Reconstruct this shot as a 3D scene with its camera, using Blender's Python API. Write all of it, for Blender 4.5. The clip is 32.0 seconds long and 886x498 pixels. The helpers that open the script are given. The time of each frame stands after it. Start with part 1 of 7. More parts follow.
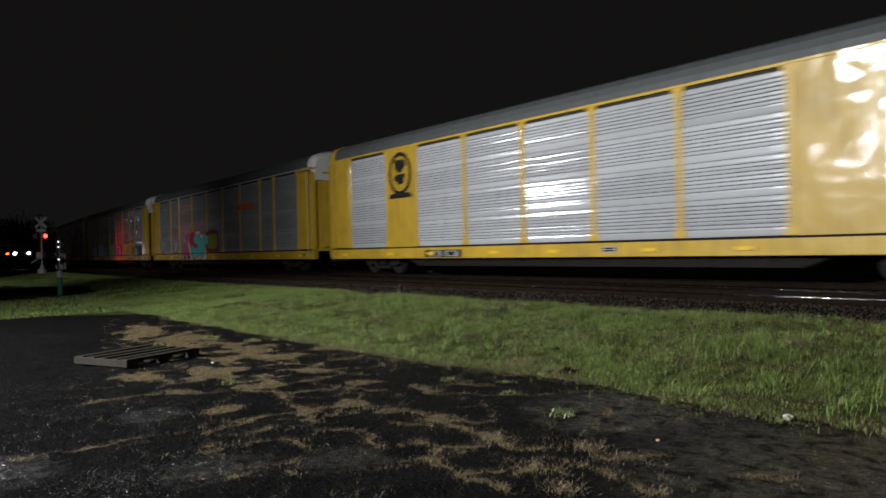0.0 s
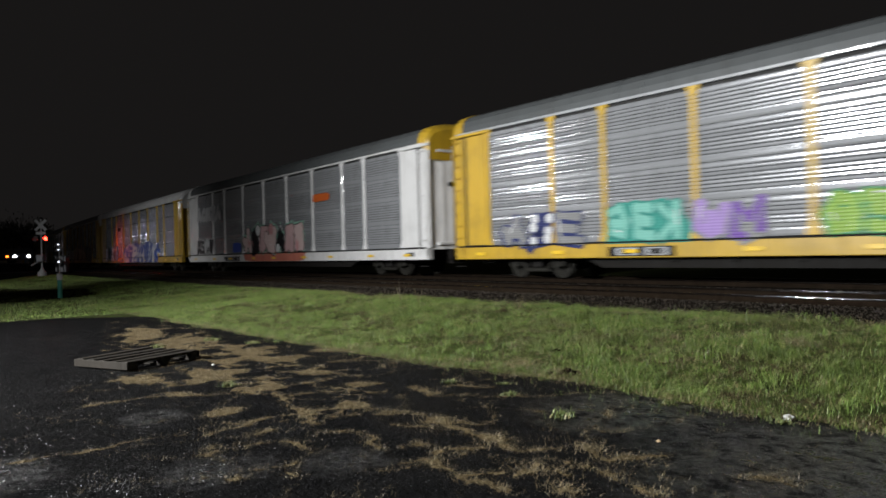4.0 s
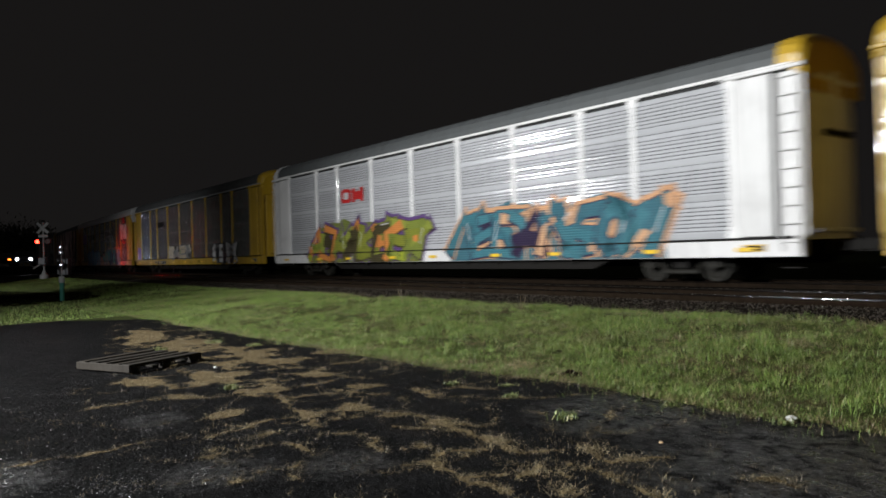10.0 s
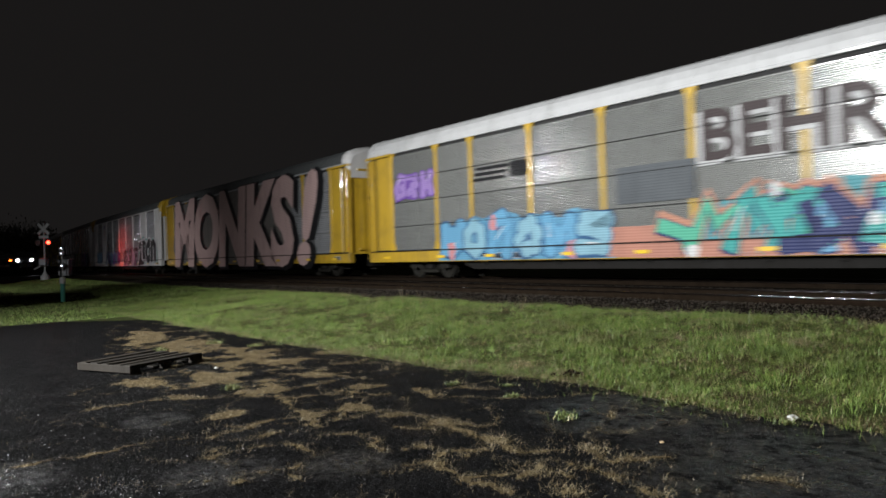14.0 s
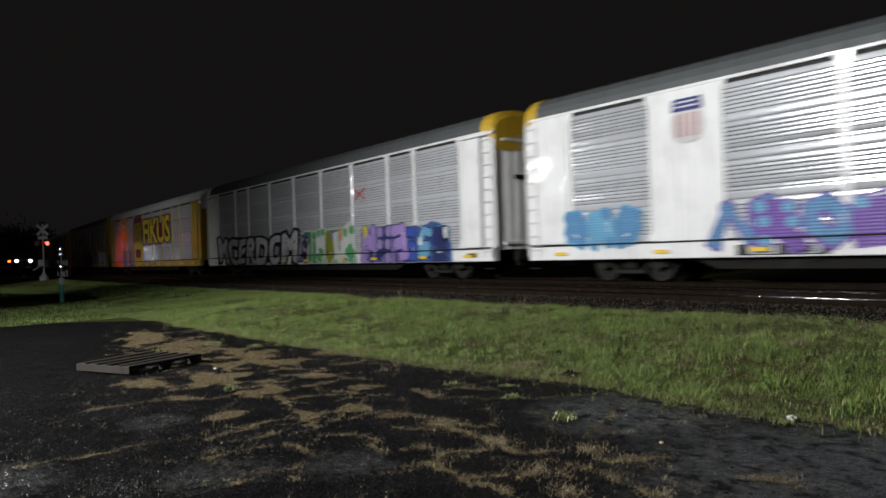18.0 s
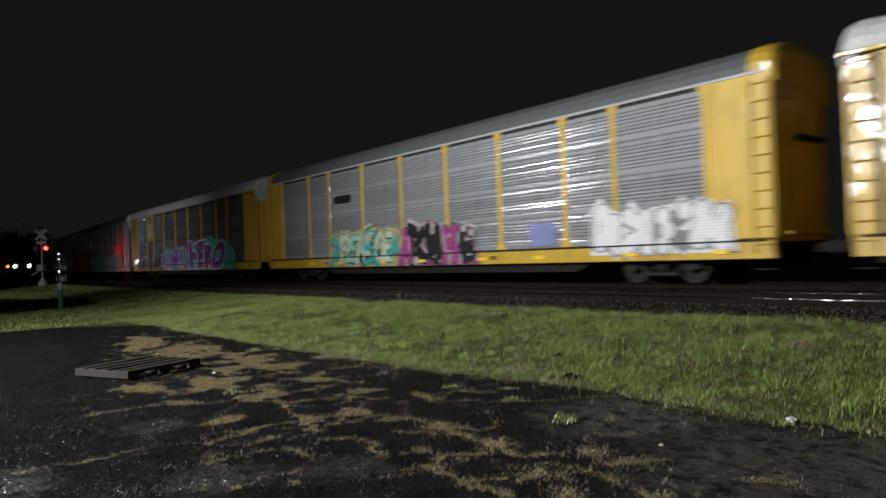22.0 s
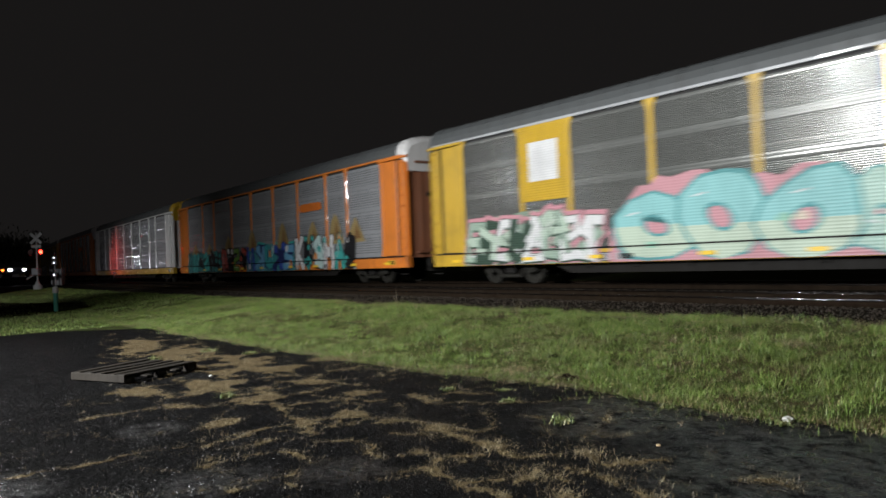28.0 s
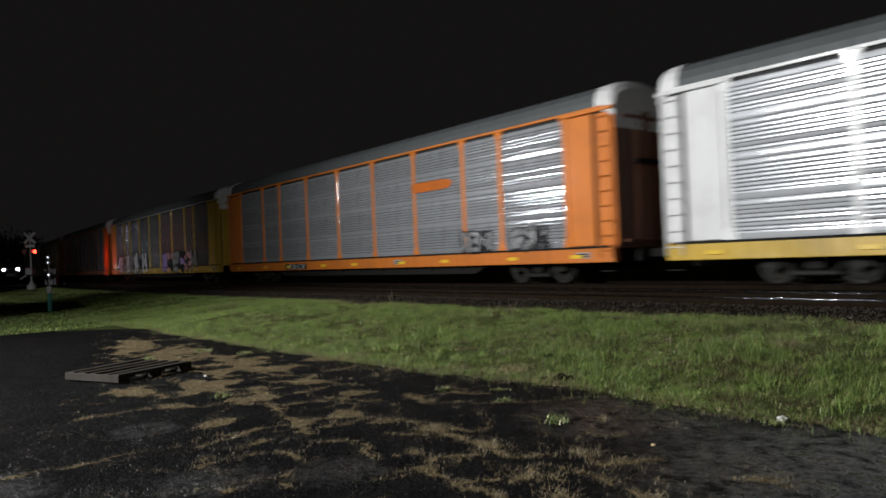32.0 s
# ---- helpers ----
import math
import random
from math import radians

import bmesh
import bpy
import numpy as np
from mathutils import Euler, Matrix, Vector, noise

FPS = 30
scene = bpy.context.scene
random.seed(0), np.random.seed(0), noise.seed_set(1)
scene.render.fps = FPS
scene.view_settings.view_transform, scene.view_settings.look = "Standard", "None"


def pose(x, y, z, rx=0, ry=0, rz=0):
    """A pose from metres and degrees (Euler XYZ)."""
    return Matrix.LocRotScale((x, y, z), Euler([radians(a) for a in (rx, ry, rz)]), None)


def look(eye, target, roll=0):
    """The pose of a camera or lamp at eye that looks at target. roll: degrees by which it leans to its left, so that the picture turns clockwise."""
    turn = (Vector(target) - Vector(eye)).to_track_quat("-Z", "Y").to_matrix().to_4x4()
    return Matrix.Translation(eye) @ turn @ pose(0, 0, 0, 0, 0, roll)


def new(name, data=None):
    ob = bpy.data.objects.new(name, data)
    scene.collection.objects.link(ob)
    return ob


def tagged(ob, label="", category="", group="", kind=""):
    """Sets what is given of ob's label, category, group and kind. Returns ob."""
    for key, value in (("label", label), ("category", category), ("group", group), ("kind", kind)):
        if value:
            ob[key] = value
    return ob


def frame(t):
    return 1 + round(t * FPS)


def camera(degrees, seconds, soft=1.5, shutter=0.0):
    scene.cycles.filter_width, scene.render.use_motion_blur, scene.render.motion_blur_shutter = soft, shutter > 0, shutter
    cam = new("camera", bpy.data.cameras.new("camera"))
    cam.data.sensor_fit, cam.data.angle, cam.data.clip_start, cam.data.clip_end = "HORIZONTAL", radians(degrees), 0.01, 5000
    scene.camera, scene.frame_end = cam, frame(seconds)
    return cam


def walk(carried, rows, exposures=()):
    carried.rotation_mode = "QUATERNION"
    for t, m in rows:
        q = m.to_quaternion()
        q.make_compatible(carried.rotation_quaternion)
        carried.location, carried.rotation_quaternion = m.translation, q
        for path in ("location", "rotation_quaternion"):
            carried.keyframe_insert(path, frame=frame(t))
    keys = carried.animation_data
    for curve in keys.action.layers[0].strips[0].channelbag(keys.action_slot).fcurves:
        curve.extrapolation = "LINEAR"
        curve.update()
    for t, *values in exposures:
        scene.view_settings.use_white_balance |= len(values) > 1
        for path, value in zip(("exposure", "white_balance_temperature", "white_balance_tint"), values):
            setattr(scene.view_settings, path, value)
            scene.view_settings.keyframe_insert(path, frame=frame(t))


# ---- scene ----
# Heights: the yard's asphalt is z = 0. The railway runs along x, and the train goes towards +x.
EYE = 1.50
BEND = 0.000449      # the line's gentle bend
FAR = 110.0          # beyond this the line runs straight on
SPEED = 16.377       # m/s at 13 s
PITCH = 28.2         # from coupling to coupling
GAP0 = -13.5         # where the coupling ahead of car 0 is at 13 s
RAIL = 0.568         # top of the rails
TRAIN_Y, NEAR_Y = 17.5, 13.1   # centre lines of the two tracks at x = 0

cam = camera(64, 32.0, soft=1.6, shutter=0.5)
walk(cam, [
    (0, pose(0, 0, EYE, 90.040, 1.300, 50.580)),
    (1, pose(0, 0, EYE, 90.062, 1.370, 50.563)),
    (2, pose(0, 0, EYE, 90.084, 1.390, 50.558)),
    (3, pose(0, 0, EYE, 90.113, 1.428, 50.559)),
    (6, pose(0, 0, EYE, 90.233, 1.577, 50.607)),
    (7, pose(0, 0, EYE, 90.250, 1.605, 50.618)),
    (8, pose(0, 0, EYE, 90.278, 1.595, 50.642)),
    (9, pose(0, 0, EYE, 90.289, 1.595, 50.673)),
    (10, pose(0, 0, EYE, 90.300, 1.640, 50.702)),
    (11, pose(0, 0, EYE, 90.300, 1.665, 50.723)),
    (12, pose(0, 0, EYE, 90.298, 1.725, 50.743)),
    (13, pose(0, 0, EYE, 90.304, 1.740, 50.752)),
    (14, pose(0, 0, EYE, 90.308, 1.764, 50.748)),
    (17, pose(0, 0, EYE, 90.333, 1.810, 50.687)),
    (18, pose(0, 0, EYE, 90.352, 1.800, 50.689)),
    (19, pose(0, 0, EYE, 90.400, 1.802, 50.705)),
    (20, pose(0, 0, EYE, 90.473, 1.830, 50.722)),
    (21, pose(0, 0, EYE, 90.549, 1.945, 50.670)),
    (22, pose(0, 0, EYE, 90.608, 2.050, 50.600)),
    (23, pose(0, 0, EYE, 90.676, 2.000, 50.548)),
    (24, pose(0, 0, EYE, 90.710, 2.030, 50.519)),
    (25, pose(0, 0, EYE, 90.735, 2.150, 50.485)),
    (28, pose(0, 0, EYE, 90.727, 2.350, 50.297)),
    (29, pose(0, 0, EYE, 90.714, 2.350, 50.193)),
    (30, pose(0, 0, EYE, 90.712, 2.335, 50.085)),
    (31, pose(0, 0, EYE, 90.695, 2.335, 49.990)),
    (32, pose(0, 0, EYE, 90.700, 2.330, 49.925)),
], exposures=[(0, -0.17), (1, -0.02), (2, 0.23), (3, 0.28), (6, 0.23), (7, 0.28), (8, 0.33), (9, 0.33), (10, 0.23), (11, 0.23), (12, 0.38), (13, 0.53), (14, 0.38), (17, 0.03),
              (18, -0.12), (19, -0.27), (20, -0.22), (21, 0.08), (22, 0.08), (23, 0.28), (24, 0.43), (25, 0.33), (28, 0.28), (29, 0.28), (30, 0.28), (31, -0.15), (32, -0.15)])


# ---------------------------------------------------------------- night sky and the yard's floodlights
world = bpy.data.worlds.new("night")
scene.world = world
world.use_nodes = True
world.node_tree.nodes["Background"].inputs["Color"].default_value = (1.0, 0.92, 0.90, 1)
world.node_tree.nodes["Background"].inputs["Strength"].default_value = 0.0073


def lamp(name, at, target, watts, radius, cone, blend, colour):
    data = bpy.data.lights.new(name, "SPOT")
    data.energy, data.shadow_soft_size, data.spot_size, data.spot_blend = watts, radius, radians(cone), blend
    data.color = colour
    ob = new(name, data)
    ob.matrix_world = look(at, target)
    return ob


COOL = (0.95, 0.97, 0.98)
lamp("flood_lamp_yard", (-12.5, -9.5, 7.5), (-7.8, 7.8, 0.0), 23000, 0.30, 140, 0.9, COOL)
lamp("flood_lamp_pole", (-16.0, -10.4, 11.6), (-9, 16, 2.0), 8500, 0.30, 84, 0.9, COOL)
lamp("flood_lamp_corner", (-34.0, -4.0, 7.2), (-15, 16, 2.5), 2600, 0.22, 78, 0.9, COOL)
# added fill with no known source: it brightens the far verge
lamp("fill_lamp_far_verge", (-42.0, -12.0, 8.0), (-50, 5, 0.0), 10500, 0.22, 64, 1.0, COOL)
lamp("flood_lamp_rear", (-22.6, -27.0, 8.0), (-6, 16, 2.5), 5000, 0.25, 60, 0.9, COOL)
# the waiting car's headlamps, and the light that the crossing's red lamps throw across the line
lamp("headlamp_light", (-84.15, 13.2, 2.08), (-40, 9.0, 0.6), 60, 0.10, 50, 0.6, (0.92, 0.90, 1.0))
lamp("crossing_lamp_light", (-68.4, 14.7, 2.9), (-67.2, 18.2, 2.0), 300, 0.12, 112, 1.0, (1.0, 0.035, 0.02))


# ---------------------------------------------------------------- helpers for shapes
def bend(x):
    a = min(abs(x), FAR)
    return BEND * a * (2 * abs(x) - a)


def heading(x):
    return math.atan(2 * BEND * max(-FAR, min(FAR, x)))


def box(bm, x0, x1, y0, y1, z0, z1):
    v = [bm.verts.new((x, y, z)) for x in (x0, x1) for y in (y0, y1) for z in (z0, z1)]
    for f in ((0, 1, 3, 2), (4, 6, 7, 5), (0, 4, 5, 1), (2, 3, 7, 6), (0, 2, 6, 4), (1, 5, 7, 3)):
        bm.faces.new([v[i] for i in f])
    return v


def rounded(bm, x0, x1, y0, y1, z0, z1, r=0.01, segments=1):
    b = bmesh.new()
    box(b, x0, x1, y0, y1, z0, z1)
    bmesh.ops.bevel(b, geom=b.edges[:], offset=r, segments=segments, affect="EDGES")
    m = bpy.data.meshes.new("tmp")
    b.to_mesh(m)
    b.free()
    bm.from_mesh(m)
    bpy.data.meshes.remove(m)


def extrude_x(bm, section, x0, x1, caps=True, closed=True):
    a = [bm.verts.new((x0, y, z)) for y, z in section]
    b = [bm.verts.new((x1, y, z)) for y, z in section]
    n = len(section)
    for i in range(n if closed else n - 1):
        j = (i + 1) % n
        bm.faces.new((a[i], a[j], b[j], b[i]))
    if caps and closed:
        bm.faces.new(a)
        bm.faces.new(b[::-1])


def tube(bm, p, q, r0, r1=None, n=10, caps=True):
    p, q = Vector(p), Vector(q)
    r1 = r0 if r1 is None else r1
    d = (q - p).normalized()
    s = d.orthogonal().normalized()
    t = d.cross(s)
    a, b = [], []
    for i in range(n):
        w = 2 * math.pi * i / n
        o = s * math.cos(w) + t * math.sin(w)
        a.append(bm.verts.new(p + o * r0))
        b.append(bm.verts.new(q + o * r1))
    for i in range(n):
        bm.faces.new((a[i], a[(i + 1) % n], b[(i + 1) % n], b[i]))
    if caps:
        bm.faces.new(a[::-1])
        bm.faces.new(b)


def turned(bm, profile, n=20, axis="Y", at=(0, 0, 0)):
    """A ring-shaped body: profile of (radius, along) turned about an axis."""
    rings = []
    for r, l in profile:
        ring = []
        for i in range(n):
            w = 2 * math.pi * i / n
            c, s = r * math.cos(w), r * math.sin(w)
            p = (c, l, s) if axis == "Y" else ((c, s, l) if axis == "Z" else (l, c, s))
            ring.append(bm.verts.new((p[0] + at[0], p[1] + at[1], p[2] + at[2])))
        rings.append(ring)
    for a, b in zip(rings, rings[1:]):
        for i in range(n):
            bm.faces.new((a[i], a[(i + 1) % n], b[(i + 1) % n], b[i]))
    bm.faces.new(rings[0][::-1])
    bm.faces.new(rings[-1])


def finish(bm, name="mesh"):
    bmesh.ops.recalc_face_normals(bm, faces=bm.faces[:])
    me = bpy.data.meshes.new(name)
    bm.to_mesh(me)
    bm.free()
    me.materials.append(None)
    return me


def shaped(name, fill, *args, **kw):
    bm = bmesh.new()
    fill(bm, *args, **kw)
    return finish(bm, name)


def part(name, mesh, material, parent=None, label="", at=None):
    """One mesh object; alike pieces share the mesh, and each object has its own material."""
    if not isinstance(mesh, bpy.types.Mesh):
        mesh = finish(mesh, name)
    if not len(mesh.materials):
        mesh.materials.append(None)
    ob = new(name, mesh)
    if material is not None:
        ob.material_slots[0].link = "OBJECT"
        ob.material_slots[0].material = material
    if parent is not None:
        ob.parent = parent
    if at is not None:
        ob.matrix_basis = at if isinstance(at, Matrix) else Matrix.Translation(at)
    if label:
        ob["label"] = label
    return ob


def thing(name, label, category, group="", kind="", at=None):
    ob = tagged(new(name), label, category, group, kind)
    ob.empty_display_size = 0.3
    if at is not None:
        ob.matrix_basis = at if isinstance(at, Matrix) else Matrix.Translation(at)
    return ob


def from_lists(name, verts, faces):
    me = bpy.data.meshes.new(name)
    me.from_pydata(verts, [], faces)
    me.materials.append(None)
    me.update()
    return me


# ---------------------------------------------------------------- materials
def start(name):
    m = bpy.data.materials.new(name)
    m.use_nodes = True
    t = m.node_tree
    return m, t, t.nodes["Principled BSDF"]


def node(t, kind, **values):
    n = t.nodes.new(kind)
    for k, v in values.items():
        n.inputs[k].default_value = v
    return n


def mixed(t, factor, a, b, blend="MIX"):
    n = t.nodes.new("ShaderNodeMix")
    n.data_type, n.blend_type = "RGBA", blend
    for i, v in ((0, factor), (6, a), (7, b)):
        if isinstance(v, bpy.types.NodeSocket):
            t.links.new(v, n.inputs[i])
        else:
            n.inputs[i].default_value = v if i == 0 else (*v[:3], 1)
    return n.outputs[2]


def ranged(t, value, a, b, c=0.0, d=1.0):
    n = t.nodes.new("ShaderNodeMapRange")
    t.links.new(value, n.inputs[0])
    for i, v in enumerate((a, b, c, d)):
        n.inputs[i + 1].default_value = v
    return n.outputs[0]


def scaled(t, x, y, z, generated="Object"):
    c = t.nodes.new("ShaderNodeTexCoord")
    m = t.nodes.new("ShaderNodeMapping")
    m.inputs["Scale"].default_value = (x, y, z)
    t.links.new(c.outputs[generated], m.inputs[0])
    return m.outputs[0]


def noise_of(t, vector, scale, detail=4.0, rough=0.6, distort=0.0):
    n = node(t, "ShaderNodeTexNoise", Scale=scale, Detail=detail, Roughness=rough, Distortion=distort)
    t.links.new(vector, n.inputs["Vector"])
    return n.outputs["Fac"]


def bumped(t, b, height, strength, distance=0.01):
    n = node(t, "ShaderNodeBump", Strength=strength, Distance=distance)
    t.links.new(height, n.inputs["Height"])
    t.links.new(n.outputs[0], b.inputs["Normal"])
    t.links.new(n.outputs[0], b.inputs["Coat Normal"])


def paint(name, base, rough=0.45, metal=0.0, dirt=0.35, grime=(0.055, 0.047, 0.038), coat=0.45, vary=0.12, bump=0.36, ribs=0.0, spec=0.5):
    """Weathered painted or bare steel, wet with rain: stains, vertical streaks, fine grain."""
    m, t, b = start(name)
    o = scaled(t, 1, 1, 1)
    big = noise_of(t, o, 0.9, 5)
    streak = noise_of(t, scaled(t, 5.0, 5.0, 0.35), 1.6, 4)
    grain = noise_of(t, o, 26.0, 4)
    rnd = t.nodes.new("ShaderNodeObjectInfo").outputs["Random"]
    tone = ranged(t, rnd, 0, 1, 1 - vary, 1 + vary * 0.6)
    c = mixed(t, 1.0, base, base)
    mul = t.nodes.new("ShaderNodeVectorMath")
    mul.operation = "SCALE"
    t.links.new(c, mul.inputs[0])
    t.links.new(tone, mul.inputs["Scale"])
    c = mixed(t, ranged(t, streak, 0.50, 0.78, 0, dirt), mul.outputs[0], grime)
    c = mixed(t, ranged(t, big, 0.50, 0.75, 0, dirt * 0.9), c, tuple(0.5 * g + 0.25 * s for g, s in zip(grime, base)))
    c = mixed(t, ranged(t, grain, 0.60, 0.85, 0, dirt * 0.6), c, grime)
    t.links.new(c, b.inputs["Base Color"])
    t.links.new(ranged(t, streak, 0.3, 0.75, rough * 0.8, min(1, rough * 1.35)), b.inputs["Roughness"])
    b.inputs["Metallic"].default_value = metal
    b.inputs["Coat Weight"].default_value = coat
    b.inputs["Specular IOR Level"].default_value = spec
    b.inputs["Coat Roughness"].default_value = 0.10
    if ribs:
        w = node(t, "ShaderNodeTexWave", Scale=1.0)
        w.wave_type, w.bands_direction, w.wave_profile = "BANDS", "Z", "SIN"
        t.links.new(scaled(t, 1, 1, math.pi * 2 / 20 / 0.075), w.inputs["Vector"])
        bumped(t, b, w.outputs["Fac"], ribs, 0.02)
    else:
        bumped(t, b, noise_of(t, o, 1.7, 0.8), bump, 0.07)
    return m


def plain(name, base, rough=0.6, metal=0.0, scale=8.0, vary=0.35, coat=0.0, bump=0.2, island=False, spec=0.5):
    """An everyday rough surface with two scales of mottling."""
    m, t, b = start(name)
    o = scaled(t, 1, 1, 1)
    c = mixed(t, ranged(t, noise_of(t, o, scale), 0.3, 0.7), tuple(v * (1 - vary) for v in base), tuple(min(1, v * (1 + vary)) for v in base))
    c = mixed(t, ranged(t, noise_of(t, o, scale * 9), 0.35, 0.8, 0, 0.6), c, tuple(v * 0.55 for v in base))
    if island:
        g = t.nodes.new("ShaderNodeNewGeometry")
        c = mixed(t, ranged(t, g.outputs["Random Per Island"], 0, 1, 0, 0.75), c, tuple(v * 1.9 for v in base))
    t.links.new(c, b.inputs["Base Color"])
    b.inputs["Roughness"].default_value, b.inputs["Metallic"].default_value = rough, metal
    b.inputs["Coat Weight"].default_value, b.inputs["Coat Roughness"].default_value = coat, 0.15
    b.inputs["Specular IOR Level"].default_value = spec
    bumped(t, b, noise_of(t, o, scale * 4), bump, 0.02)
    return m


def glowing(name, colour, strength):
    m, t, b = start(name)
    b.inputs["Base Color"].default_value = (*colour, 1)
    b.inputs["Emission Color"].default_value = (*colour, 1)
    b.inputs["Emission Strength"].default_value = strength
    return m


def blades(name, low, high, dry, dryness):
    m, t, b = start(name)
    g = t.nodes.new("ShaderNodeNewGeometry")
    r = g.outputs["Random Per Island"]
    c = mixed(t, ranged(t, r, 0, 1 - dryness), low, high)
    patch = noise_of(t, scaled(t, 1, 1, 1), 0.8, 4)
    c = mixed(t, ranged(t, r, 1 - dryness, 1 - dryness + 0.02), c, dry)
    c = mixed(t, ranged(t, patch, 0.50, 0.68, 0, 0.75), c, tuple(0.55 * a + 0.35 * d for a, d in zip(low, dry)))
    c = mixed(t, ranged(t, noise_of(t, scaled(t, 1, 1, 1), 2.7, 4), 0.42, 0.66, 0, 0.6), c, tuple(0.8 * a for a in low))
    t.links.new(c, b.inputs["Base Color"])
    b.inputs["Roughness"].default_value = 0.5
    return m


